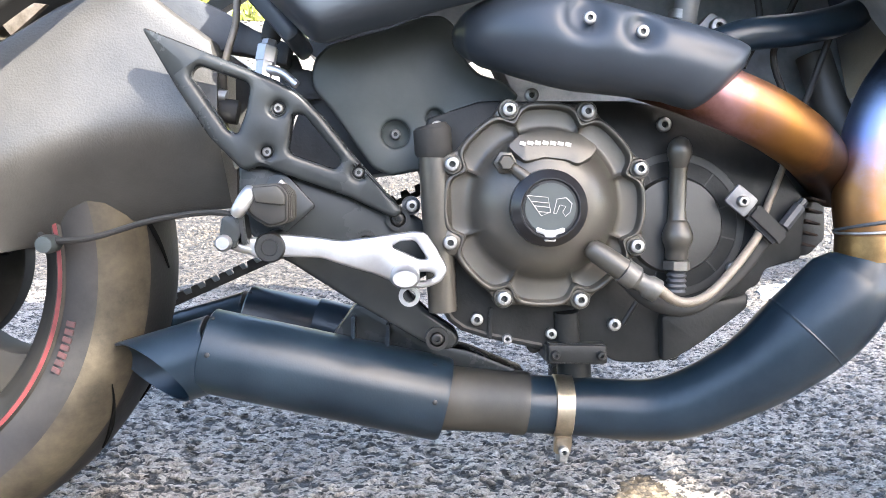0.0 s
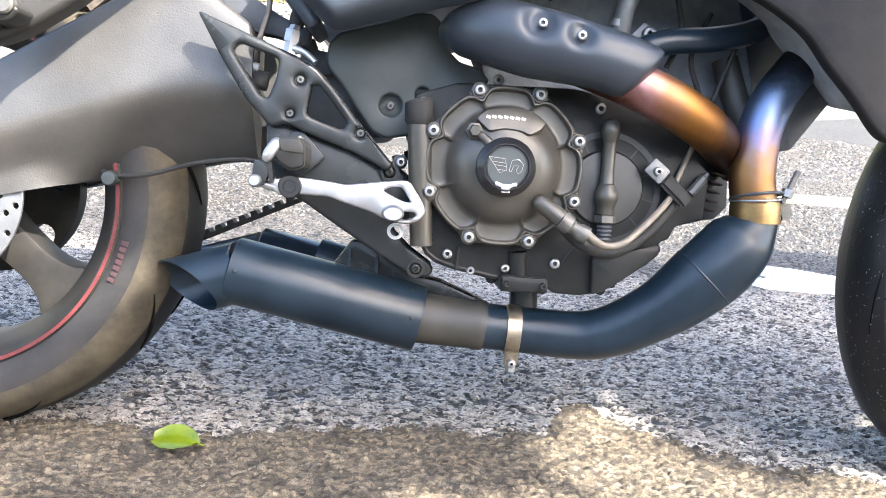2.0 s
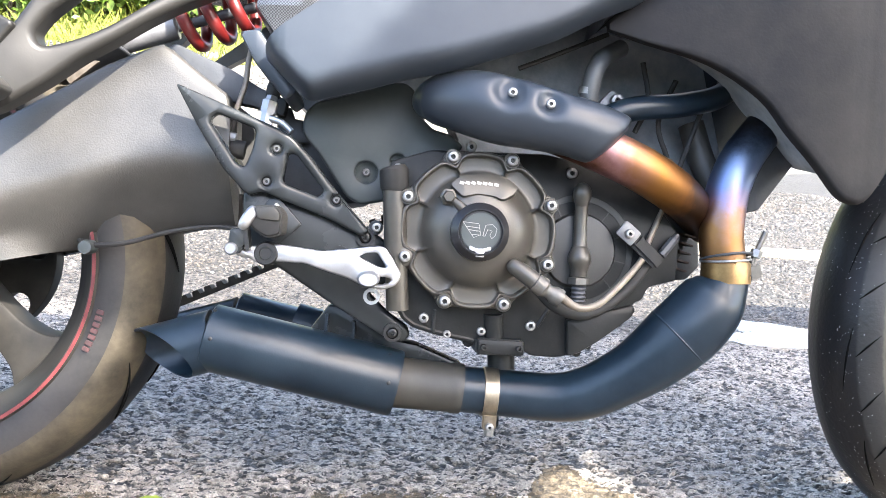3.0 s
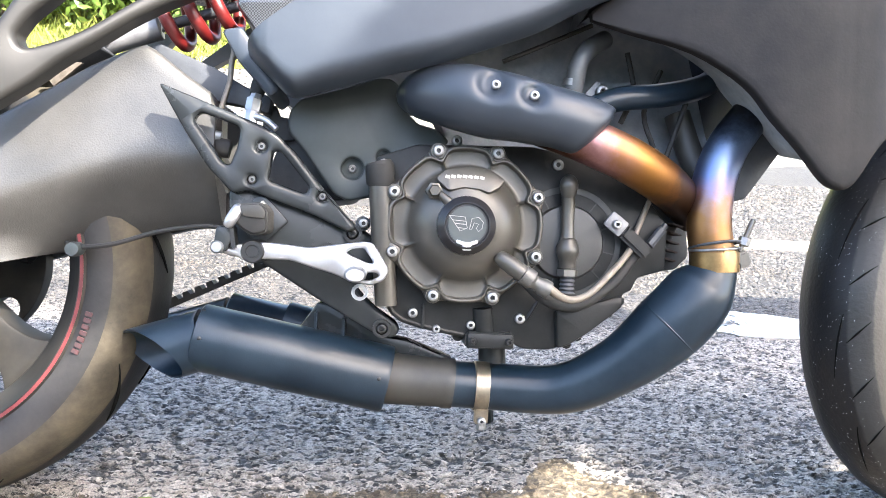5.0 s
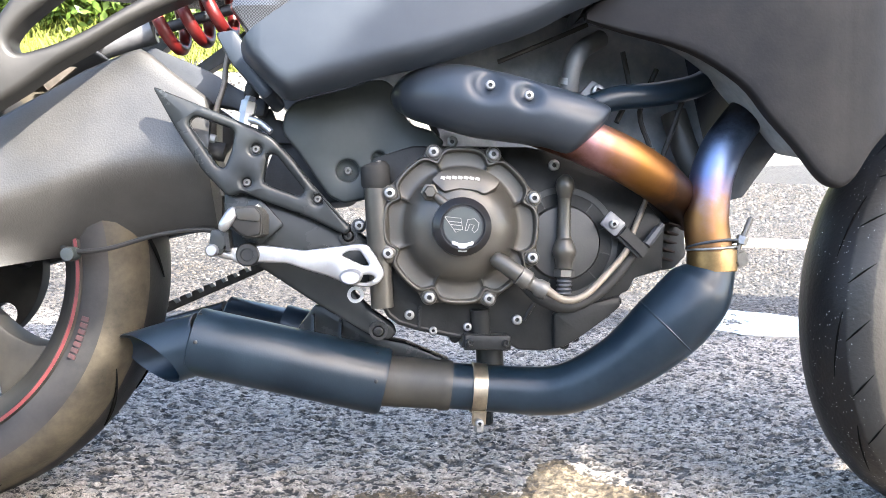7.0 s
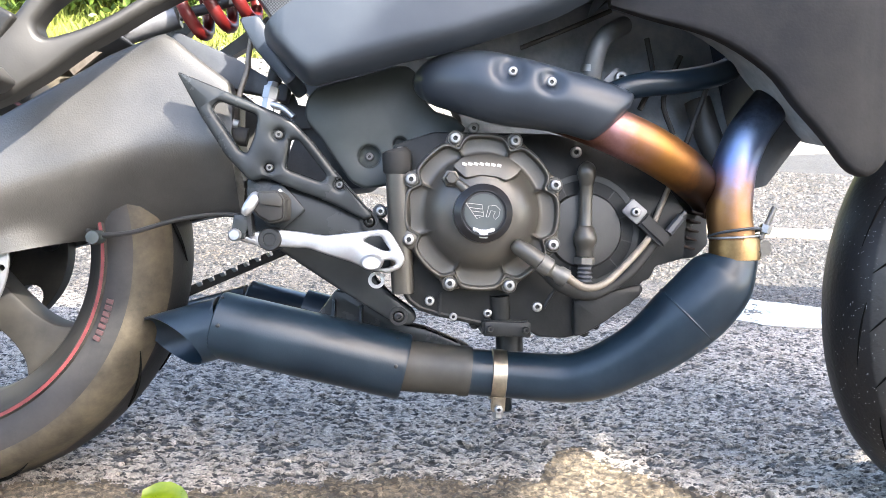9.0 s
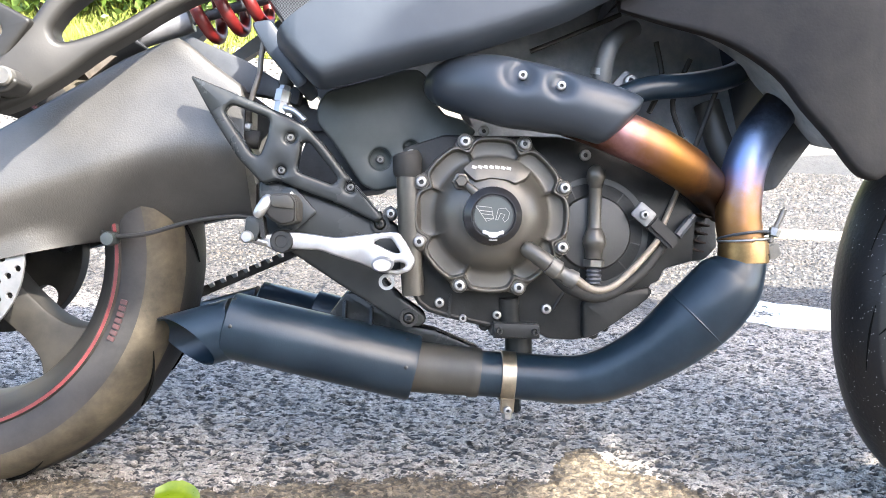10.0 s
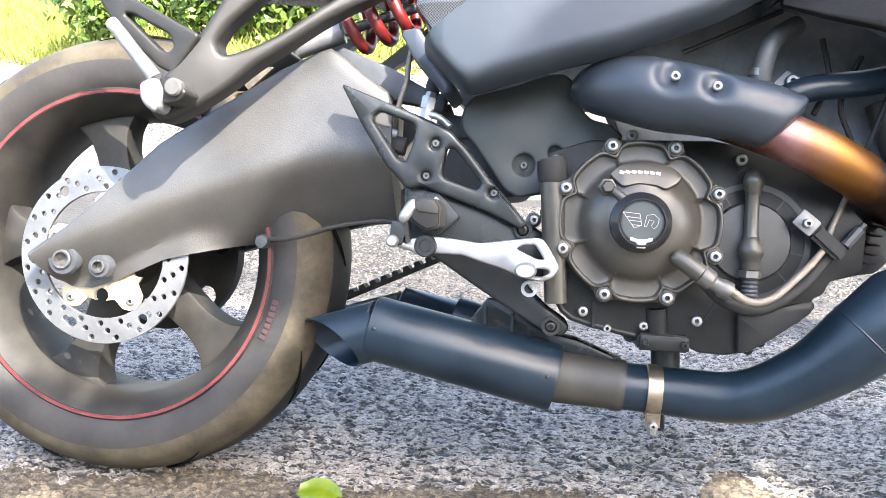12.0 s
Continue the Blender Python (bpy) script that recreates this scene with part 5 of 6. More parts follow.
part("banjo", tube_bm([(0.4420, -0.130, 0.5120, 0.0050), (0.4560, -0.134, 0.5080, 0.0042), (0.4694, -0.138, 0.4971, 0.0038)], 10, 3), M_ALLOY, sw, "bright bent pipe end")
line = part("brake_hose", tube_bm([(0.409, -0.095, 0.605, 0.0036), (0.4062, -0.10, 0.5793, 0.0036), (0.4056, -0.105, 0.5557, 0.0036), (0.3978, -0.11, 0.5232, 0.0036), (0.3958, -0.11, 0.4908, 0.0036), (0.398, -0.115, 0.46, 0.0036), (0.41, -0.11, 0.42, 0.0036)], 12, 4), M_HOSE, bike, "grey rear brake hose")
part("sleeve", tube_bm([(0.392, -0.112, 0.520, 0.0085), (0.391, -0.112, 0.500, 0.0085), (0.393, -0.113, 0.47, 0.0085)], 14, 3), M_RUBBER, line)
part("hose_clip", tube_bm([(0.387, -0.12, 0.489, 0.007), (0.401, -0.12, 0.486, 0.007)], 12, 1, smooth=False), M_STEEL, line)
part("elbow", tube_bm([(0.388, -0.115, 0.482, 0.006), (0.402, -0.12, 0.474, 0.0115), (0.412, -0.12, 0.472, 0.0115)], 14, 2), M_RUBBER, line)

part("gusset", plate_bm(rounded([(0.4410, 0.5324), (0.4576, 0.5376), (0.4632, 0.5232), (0.4786, 0.5210), (0.4825, 0.4932), (0.4408, 0.4913)], 0.002), -0.062, -0.050, bevel=0.001), M_DARK, swing, "black gusset behind the brake switch")

# muffler pair and pipes
def muffler(y, name):
    bm = tube_bm([(0.374, y, 0.2375, 0.0400), (0.376, y, 0.2371, 0.0425), (0.612, y, 0.190, 0.0428), (0.6155, y, 0.1893, 0.041)], 48, 1, smooth=False)
    ob = part(name, bm, M_MUFF, bike, "blue-black ceramic-painted slash-cut muffler")
    # slash-cut tip: a tube whose rear end is cut on the slant
    s = bmesh.new()
    d = Vector((-0.952, 0.0, -0.307)).normalized()
    side = Vector((0, 1, 0))
    upv = d.cross(side)
    upv = upv if upv.z > 0 else -upv
    rings = []
    for r, inner in ((0.0385, 0), (0.0365, 1)):
        for end in ((0, 1) if not inner else (1, 0)):
            ring = []
            for j in range(40):
                a = 2 * math.pi * j / 40
                c = Vector((0.383, y, 0.2345)) + side * r * math.cos(a) + upv * r * math.sin(a) * (1.0)
                if end:
                    c += d * (0.0675 + 0.0225 * math.sin(a) + (0.030 * math.cos(a) * (1 if y < 0 else -1)))
                ring.append(c)
            rings.append(ring)
    loft_bm(rings, caps=False, bm=s)
    part("tip", s, [M_MUFF], ob, "open slash-cut muffler tip", 50)
    part("baffle", turned_bm((0.374, y, 0.235), [(0.0001, -0.002), (0.037, -0.002), (0.037, 0.0)], 24, "x"), M_DARK, ob)
    for k in (-1, 1):
        for u in (0.385, 0.604):
            a = radians(62 if k > 0 else 8)
            h = 0.2375 - (u - 0.374) * 0.2
            part("rivet", moved(turned_bm((0, 0, 0), [(0.0026, 0.001), (0.0026, -0.001), (0.0015, -0.0018), (0.0001, -0.0018)], 10), Matrix.Translation((u, y - 0.0425 * math.cos(a), h + 0.0425 * math.sin(a))) @ Matrix.Rotation(-a, 4, "X")), M_BLACKBOLT, ob)
    return ob


near = muffler(-0.090, "muffler")
far = muffler(0.095, "muffler")
for u in (0.521, 0.556):
    part("mount_tab", moved(box_bm((0, 0, 0), (0.004, 0.05, 0.036), 0.001), Matrix.Translation((u, -0.070, 0.256 - (u - 0.521) * 0.2))), M_MUFF, near)
part("mount_block", plate_bm(rounded([(0.498, 0.25), (0.522, 0.285), (0.556, 0.285), (0.60, 0.245), (0.64, 0.238), (0.70, 0.215), (0.70, 0.208), (0.62, 0.222)], 0.004), -0.080, -0.040, bevel=0.003), M_SATIN, near, "black muffler mounting bracket")
part("crossover", tube_bm([(0.47, 0.03, 0.245, 0.03), (0.56, 0.02, 0.225, 0.03)], 20, 1, smooth=False), M_MUFF, far)

down = part("lower_pipe", tube_bm([(1.0140, -0.150, 0.354, 0.0278), (1.0130, -0.150, 0.344, 0.0300), (1.0070, -0.149, 0.331, 0.0370), (0.9977, -0.148, 0.3172, 0.0425), (0.978, -0.145, 0.291, 0.0448), (0.9556, -0.140, 0.2668, 0.0440), (0.930, -0.133, 0.2410, 0.0400), (0.9039, -0.125, 0.2201, 0.0362), (0.8611, -0.110, 0.1932, 0.0335), (0.8197, -0.098, 0.1825, 0.0313), (0.7467, -0.090, 0.1838, 0.0300), (0.695, -0.090, 0.186, 0.0295)], 44, 8), M_MUFF, bike, "blue-black painted exhaust link pipe")
part("collar", tube_bm([(0.699, -0.090, 0.186, 0.0322), (0.687, -0.090, 0.187, 0.0330), (0.683, -0.090, 0.187, 0.0312), (0.60, -0.09, 0.192, 0.0330)], 40, 1, smooth=False), M_HOT, down, "heat-greyed muffler inlet collar")
part("weld", tube_bm([(0.9640, -0.1418, 0.2758, 0.0440), (0.9620, -0.1414, 0.2736, 0.0453), (0.9600, -0.1410, 0.2714, 0.0440)], 44, 1, smooth=False, caps=False), M_MUFF, down)
part("weld_tab", box_bm((0.984, -0.146, 0.2375), (0.012, 0.004, 0.004), 0.001, (0, 38, 0)), M_BRASS, down)
clamp = part("pipe_clamp", tube_bm([(0.7445, -0.090, 0.1832, 0.0305), (0.7443, -0.090, 0.1832, 0.0322), (0.7265, -0.090, 0.1840, 0.0320), (0.7263, -0.090, 0.1840, 0.0300)], 40, 1, smooth=False), M_BRASS, bike, "brown-tinted steel band clamp")
part("clamp_ear", box_bm((0.736, -0.104, 0.149), (0.018, 0.010, 0.022), 0.002, (12, 0, 0)), M_BRASS, clamp)
bolt(clamp, 0.736, -0.109, 0.1425, 0.0055, tall=0.007)
part("clamp_nut", turned_bm((0.737, -0.100, 0), [(0.0065, 0.140), (0.0065, 0.130), (0.004, 0.128), (0.0001, 0.128)], 6, "z"), M_STEEL, clamp)

head = part("front_header", tube_bm([(1.0140, -0.150, 0.345, 0.0272), (1.0112, -0.150, 0.371, 0.0272), (1.0061, -0.150, 0.4025, 0.0270), (1.0072, -0.150, 0.4378, 0.0265), (1.0122, -0.149, 0.4662, 0.0262), (1.0271, -0.142, 0.4995, 0.0260), (1.0491, -0.130, 0.527, 0.0255), (1.0724, -0.115, 0.552, 0.0250), (1.1026, -0.090, 0.5836, 0.0250)], 36, 8), M_TINT_FRONT, bike, "blue and gold heat-tinted front header pipe")
part("rear_header", tube_bm([(0.780, -0.150, 0.516, 0.0225), (0.8268, -0.190, 0.4980, 0.0262), (0.8784, -0.196, 0.4775, 0.0268), (0.9202, -0.182, 0.4595, 0.0268), (0.9520, -0.156, 0.4460, 0.0265), (0.9800, -0.126, 0.4320, 0.0255), (1.005, -0.105, 0.415, 0.0235)], 36, 8), M_TINT_REAR, head, "gold heat-tinted rear header pipe")
part("second_header", tube_bm([(0.985, -0.08, 0.55, 0.017), (1.0, -0.09, 0.50, 0.017), (1.015, -0.11, 0.46, 0.017)], 20, 4), M_HOT, head)
part("blue_header", tube_bm([(0.85, -0.135, 0.540, 0.015), (0.89, -0.135, 0.556, 0.0155), (0.95, -0.125, 0.566, 0.0155), (1.01, -0.10, 0.585, 0.0155), (1.06, -0.06, 0.62, 0.0155)], 24, 6), M_MUFF, head, "black painted upper pipe")
band = part("header_clamp", tube_bm([(1.0140, -0.150, 0.3700, 0.0280), (1.0140, -0.150, 0.3700, 0.0298), (1.0150, -0.150, 0.3460, 0.0302), (1.0150, -0.150, 0.3458, 0.0280)], 40, 1, smooth=False), M_GOLD, bike, "brassy heat-browned exhaust joint clamp")
part("wire_ring", tube_bm([(1.0135 + 0.0295 * math.cos(t), -0.150 + 0.0295 * math.sin(t), 0.374 + 0.003 * math.cos(t), 0.0016) for t in (2 * math.pi * j / 24 for j in range(25))], 8, 1, smooth=False), M_STEEL, band)
part("slot", box_bm((1.037, -0.166, 0.357), (0.006, 0.006, 0.004), 0.001, (0, 0, -40)), M_BLACKBOLT, band)
part("wire_ring", tube_bm([(1.0137 + 0.0300 * math.cos(t), -0.150 + 0.0300 * math.sin(t), 0.3785 - 0.005 * math.sin(t) + 0.004 * math.cos(t), 0.0018) for t in (2 * math.pi * j / 24 for j in range(25))], 8, 1, smooth=False), M_DARK, band)
part("clamp_bracket", box_bm((1.048, -0.150, 0.362), (0.018, 0.022, 0.020), 0.003, (0, -20, 0)), M_FITTING, band)
part("clamp_bolt", tube_bm([(1.044, -0.156, 0.372, 0.0035), (1.052, -0.156, 0.392, 0.0035), (1.060, -0.156, 0.412, 0.0035)], 10, 1, smooth=False), M_FITTING, band, "long clamp bolt")
part("clamp_nut", tube_bm([(1.048, -0.156, 0.380, 0.0075), (1.051, -0.156, 0.389, 0.0075)], 6, 1, smooth=False), M_STEEL, band)

hs = tube_bm([(0.626, -0.130, 0.543, 0.010), (0.630, -0.140, 0.544, 0.021), (0.640, -0.150, 0.545, 0.0285), (0.660, -0.168, 0.5435, 0.0345), (0.690, -0.182, 0.5390, 0.0392), (0.720, -0.190, 0.5325, 0.0400), (0.753, -0.198, 0.5265, 0.0378), (0.792, -0.205, 0.518, 0.0345), (0.825, -0.207, 0.509, 0.0310), (0.843, -0.207, 0.504, 0.0270), (0.852, -0.207, 0.502, 0.0170)], 72, 12)
for v in hs.verts:
    if v.co.x > 0.79:
        v.co.x += 0.75 * (v.co.z - 0.512) * min(1.0, (v.co.x - 0.79) / 0.06)
for u, h, r in ((0.719, 0.551, 0.0165), (0.764, 0.539, 0.0125)):
    for v in hs.verts:
        if v.co.y < -0.18:
            v.co.y += 0.0115 / (1 + (math.hypot(v.co.x - u, v.co.z - h) / r) ** 6)
shield = part("heat_shield", hs, M_FRAME, bike, "smooth satin black exhaust heat shield")
for u, h, y in ((0.722, 0.549, -0.2200), (0.765, 0.538, -0.2265)):
    bolt(shield, u, y, h, 0.0055, tall=0.0035)

# frame, tank and covers
def rail_rings(side):
    """A crowned hollow rail: soft roll along its lower and rear edges."""
    rows = spline([(0.4396, 0.5765, 0.5820), (0.4460, 0.5693, 0.5912), (0.4744, 0.5418, 0.6145), (0.4870, 0.5310, 0.6240), (0.4970, 0.5275, 0.6315), (0.5124, 0.5319, 0.6440), (0.5562, 0.5444, 0.685), (0.6067, 0.5605, 0.755), (0.6577, 0.5744, 0.850), (0.7155, 0.5952, 0.890), (0.7738, 0.6181, 0.895), (0.8422, 0.6549, 0.885), (0.99, 0.715, 0.80)], 4)
    rings = []
    for u, lo, hi in rows:
        ring = []
        tall = hi - lo
        for d in [min(x, 0.5 * tall * x / 0.03) for x in (0, 0.001, 0.003, 0.006, 0.009, 0.013, 0.017, 0.022, 0.03)] + [tall * 0.75, tall]:
            y = -0.219 + 0.030 * max(0.0, 1 - d / 0.022) ** 2 + 0.022 * max(0.0, 1 - (u - 0.4396) / 0.022) ** 2
            ring.append((u, y * side, lo + d))
        ring += [(u, -0.13 * side, hi - 0.1 * tall), (u, -0.13 * side, lo + 0.1 * tall)]
        rings.append(ring)
    return rings


frame_part = part("frame_rail", loft_bm(rail_rings(1)), M_FRAME, bike, "wide satin black fuel-holding frame rail", 60)
part("far_rail", loft_bm(rail_rings(-1)), M_FRAME, frame_part, "", 60)
part("tank_core", plate_bm(rounded([(0.54, 0.70), (0.98, 0.72), (0.96, 0.84), (0.62, 0.86)], 0.02), -0.14, 0.14, bevel=0.01), M_DARK, frame_part)
part("tail_casting", plate_bm(rounded([(0.405, 0.607), (0.428, 0.612), (0.446, 0.588), (0.470, 0.553), (0.476, 0.540), (0.464, 0.530), (0.450, 0.545), (0.425, 0.572)], 0.006), -0.165, -0.06, bevel=0.005), M_FRAME, frame_part, "blue-black tail casting")
part("carbon_panel", plate_bm(rounded([(0.418, 0.640), (0.448, 0.602), (0.50, 0.640), (0.53, 0.70), (0.45, 0.70)], 0.008), -0.16, 0.16, bevel=0.01), M_CARBON, frame_part, "woven carbon seat side panel")
part("tank_cover", loft_bm([[(0.50 + 0.06 * s, math.cos(a) * w, 0.86 + math.sin(a) * hh) for a in (math.pi * j / 12 for j in range(13))] for s, w, hh in ((0, 0.12, 0.02), (1, 0.18, 0.07), (3, 0.2, 0.12), (5, 0.19, 0.13), (7, 0.14, 0.08))]), M_FRAME, frame_part)
part("seat", loft_bm([[(u, math.cos(a) * w, h + math.sin(a) * 0.04) for a in (math.pi * j / 10 for j in range(11))] for u, w, h in ((-0.12, 0.06, 0.86), (0.0, 0.10, 0.83), (0.2, 0.12, 0.80), (0.4, 0.14, 0.78), (0.55, 0.13, 0.83))]), M_SEAT, frame_part)
CV = rounded([(0.4777, 0.5101), (0.4806, 0.5264), (0.4927, 0.5404), (0.5514, 0.5583), (0.5862, 0.5715), (0.6038, 0.5725), (0.6147, 0.5653), (0.6210, 0.5500), (0.6274, 0.5305), (0.6415, 0.5170), (0.6646, 0.5117), (0.6816, 0.4976), (0.660, 0.470), (0.5900, 0.4230), (0.5565, 0.4157), (0.5387, 0.4234), (0.5203, 0.4474), (0.4983, 0.4781), (0.4802, 0.4976)], 0.005)
plate = part("side_cover_panel", plate_bm(CV, -0.105, -0.086, [circle(0.5605, 0.457, 0.0135, 32), circle(0.5990, 0.4735, 0.0085, 24)], bevel=0.004, seg=3), M_PLASTIC, bike, "black moulded plastic sprocket cover")
part("dimple", turned_bm((0.5605, 0, 0.457), [(0.0150, -0.0880), (0.0150, -0.1005), (0.0132, -0.0985), (0.0100, -0.0950), (0.0065, -0.0935), (0.0001, -0.0935)], 32), M_PLASTIC, plate, "", 80)
part("dimple", turned_bm((0.5990, 0, 0.4735), [(0.0100, -0.0880), (0.0100, -0.1005), (0.0082, -0.0985), (0.0050, -0.0960), (0.0001, -0.0955)], 24), M_PLASTIC, plate, "", 80)
bolt(plate, 0.5605, -0.0945, 0.457, 0.0050, M_DULLBOLT)
part("backing", plate_bm(rounded([(0.43, 0.40), (0.56, 0.42), (0.60, 0.48), (0.62, 0.56), (0.51, 0.54), (0.465, 0.50)], 0.01), -0.05, 0.12, bevel=0.005), M_DARK, plate)

# subframe, passenger peg, shock
SF = rounded([(0.1351, 0.479), (0.1616, 0.4933), (0.203, 0.5274), (0.2328, 0.5574), (0.2633, 0.581), (0.3003, 0.6125), (0.3317, 0.6348), (0.3509, 0.6461), (0.3897, 0.6717), (0.3882, 0.7031), (0.3497, 0.6737), (0.315, 0.6453), (0.2993, 0.6331), (0.2624, 0.6014), (0.2318, 0.5811), (0.2044, 0.568), (0.194, 0.5669), (0.1886, 0.5798), (0.2, 0.6012), (0.2236, 0.6276), (0.2716, 0.681), (0.2216, 0.6746), (0.1926, 0.6306), (0.1869, 0.6199), (0.17, 0.5878), (0.1528, 0.5626), (0.1358, 0.5376), (0.118, 0.5168), (0.1191, 0.4935)], 0.02, 6)
sub = part("subframe", plate_bm(SF, -0.220, -0.190, bevel=0.0075, seg=4, tilt=(0.13, 0.36)), M_SUB, bike, "dark cast subframe arm over the wheel", 60)
part("peg_bracket", plate_bm(rounded([(0.030, 0.650), (0.0447, 0.6283), (0.0642, 0.5996), (0.1257, 0.5457), (0.145, 0.5380), (0.1760, 0.5855), (0.0810, 0.6320), (0.060, 0.655)], 0.006), -0.214, -0.198, [rounded([(0.0797, 0.6086), (0.0891, 0.6087), (0.1381, 0.5848), (0.1438, 0.5702), (0.1377, 0.5634), (0.1268, 0.5672)], 0.005)], bevel=0.004, seg=3), M_SUB, sub, "", 60)
part("far_arm", mirrored(plate_bm(SF, -0.215, -0.180, bevel=0.012, seg=3)), M_SWING, sub)
part("tail_tray", plate_bm(rounded([(-0.10, 0.72), (0.42, 0.70), (0.42, 0.76), (-0.12, 0.80)], 0.02), -0.10, 0.10, bevel=0.01), M_SATIN, sub)
part("plate", plate_bm(rounded([(0.1834, 0.5544), (0.2058, 0.5719), (0.2290, 0.5703), (0.2143, 0.5567), (0.1957, 0.5399)], 0.001), -0.106, -0.100, bevel=0.0004), M_RUST, sub, "rust-speckled pale metal plate")
part("bridge", plate_bm(rounded([(0.10, 0.515), (0.16, 0.545), (0.25, 0.592), (0.24, 0.60), (0.10, 0.56)], 0.006), -0.10, 0.10, bevel=0.004), M_DARK, sub)
peg2 = part("passenger_peg", tube_bm([(0.0805, -0.240, 0.5905, 0.006), (0.0820, -0.240, 0.5890, 0.0078), (0.110, -0.240, 0.5580, 0.0080), (0.1370, -0.240, 0.5275, 0.0085)], 18, 3), M_ALLOY, bike, "folded bare alloy passenger footrest")
part("knuckle", plate_bm(rounded([(0.1224, 0.5198), (0.1325, 0.5259), (0.1440, 0.5270), (0.1520, 0.5120), (0.1480, 0.4930), (0.1412, 0.4865), (0.1298, 0.4940), (0.1238, 0.5035)], 0.006), -0.252, -0.222, bevel=0.006, seg=3), M_GREYALLOY, peg2, "worn alloy peg knuckle")
part("hinge_block", plate_bm(rounded([(0.1440, 0.5290), (0.1627, 0.5287), (0.1793, 0.5117), (0.1682, 0.5003), (0.1500, 0.4965), (0.1460, 0.5120)], 0.005), -0.246, -0.212, bevel=0.004, seg=3), M_SUB, peg2, "black hinge block")
part("hinge_pin", turned_bm((0.1640, 0, 0.5165), [(0.0105, -0.240), (0.0105, -0.250), (0.0085, -0.2525), (0.0001, -0.2525)], 20), M_FITTING, peg2)
shock = part("shock_absorber", tube_bm([(0.226, -0.05, 0.602, 0.011), (0.230, -0.05, 0.6045, 0.0155), (0.262, -0.05, 0.6165, 0.0155), (0.304, -0.05, 0.6320, 0.0155), (0.306, -0.05, 0.6325, 0.012)], 22, 1, smooth=False), M_GREYALLOY, bike, "alloy rear shock with a red spring")
ax0, ax1 = Vector((0.308, -0.05, 0.633)), Vector((0.415, -0.05, 0.671))
dd = (ax1 - ax0).normalized()
s1 = Vector((0, 1, 0))
s2 = dd.cross(s1)
coil = []
for j in range(121):
    t = j / 120
    a = 2 * math.pi * 3.4 * t + 1.0
    p = ax0.lerp(ax1, t) + (s1 * math.cos(a) + s2 * math.sin(a)) * 0.031
    coil.append((*p, 0.0082))
part("spring", tube_bm(coil, 10, 1, smooth=False), M_RED, shock, "red painted coil spring")
part("damper_rod", tube_bm([(0.304, -0.05, 0.6318, 0.007), (0.42, -0.05, 0.672, 0.007)], 14, 1, smooth=False), M_DARK, shock)
bolt(shock, 0.240, -0.0655, 0.609, 0.008)

# radiator shroud and nose
def shroud(inner=False):
    rows = [(0.8395, 0.6395, 0.652, 0.180), (0.8807, 0.6215, 0.70, 0.202), (0.9496, 0.5990, 0.80, 0.222), (1.0061, 0.5620, 0.85, 0.236), (1.0372, 0.5243, 0.87, 0.242), (1.0688, 0.4907, 0.88, 0.245), (1.0973, 0.4568, 0.88, 0.247), (1.1150, 0.4480, 0.88, 0.246), (1.1260, 0.4486, 0.88, 0.245), (1.1400, 0.4610, 0.88, 0.244), (1.1662, 0.4990, 0.88, 0.240), (1.21, 0.535, 0.87, 0.225), (1.30, 0.60, 0.86, 0.19), (1.42, 0.68, 0.84, 0.14)]
    rings = []
    for u, lo, hi, w in spline(rows, 4):
        lo = lo + 0.030 if inner else lo
        out = [(0.0, 0.985), (0.006, 0.996), (0.016, 1.0), (0.05, 1.0), (0.15, 1.0), (0.35, 0.998), (0.7, 0.985), (0.95, 0.90), (1.0, 0.7)]
        back = [(0.98, 0.3), (0.5, 0.4), (0.05, 0.5)] if inner else [(0.98, 0.62), (0.7, 0.90), (0.35, 0.925), (0.05, 0.93), (0.0, 0.94)]
        rings.append([(u, -w * k * (0.9 if inner else 1.0), lo + (hi - lo) * f) for f, k in out + back])
    return rings


pod = part("radiator_shroud", loft_bm(shroud()), M_SHROUD, bike, "dusty matte black radiator shroud", 50)
part("liner", loft_bm(shroud(True)), M_BAY, pod, "", 60)
part("far_shroud", mirrored(loft_bm(shroud(True))), M_FRAME, pod, "", 60)
part("air_duct", plate_bm(rounded([(1.081, 0.5343), (1.1087, 0.5068), (1.0615, 0.4395), (1.0422, 0.4344), (1.0500, 0.4766), (1.0562, 0.5043)], 0.003), -0.13, -0.05, bevel=0.003), M_DARK, pod, "black duct under the shroud")
part("radiator", plate_bm([(1.09, 0.52), (1.13, 0.52), (1.13, 0.84), (1.09, 0.84)], -0.14, 0.14, bevel=0.003), M_DARK, pod)
part("nose", loft_bm([[(u, math.cos(a) * w, h + math.sin(a) * hh) for a in (2 * math.pi * j / 20 for j in range(20))] for u, w, h, hh in ((1.25, 0.12, 0.88, 0.10), (1.40, 0.14, 0.88, 0.12), (1.55, 0.10, 0.86, 0.09), (1.60, 0.04, 0.85, 0.05))]), M_FRAME, pod)
for y in (-0.10, 0.10):
    part("fork_leg", moved(tube_bm([(1.435, y, 0.30, 0.026), (1.35, y, 0.56, 0.026), (1.26, y, 0.86, 0.024)], 18, 1, smooth=False), None), M_DARK, front)

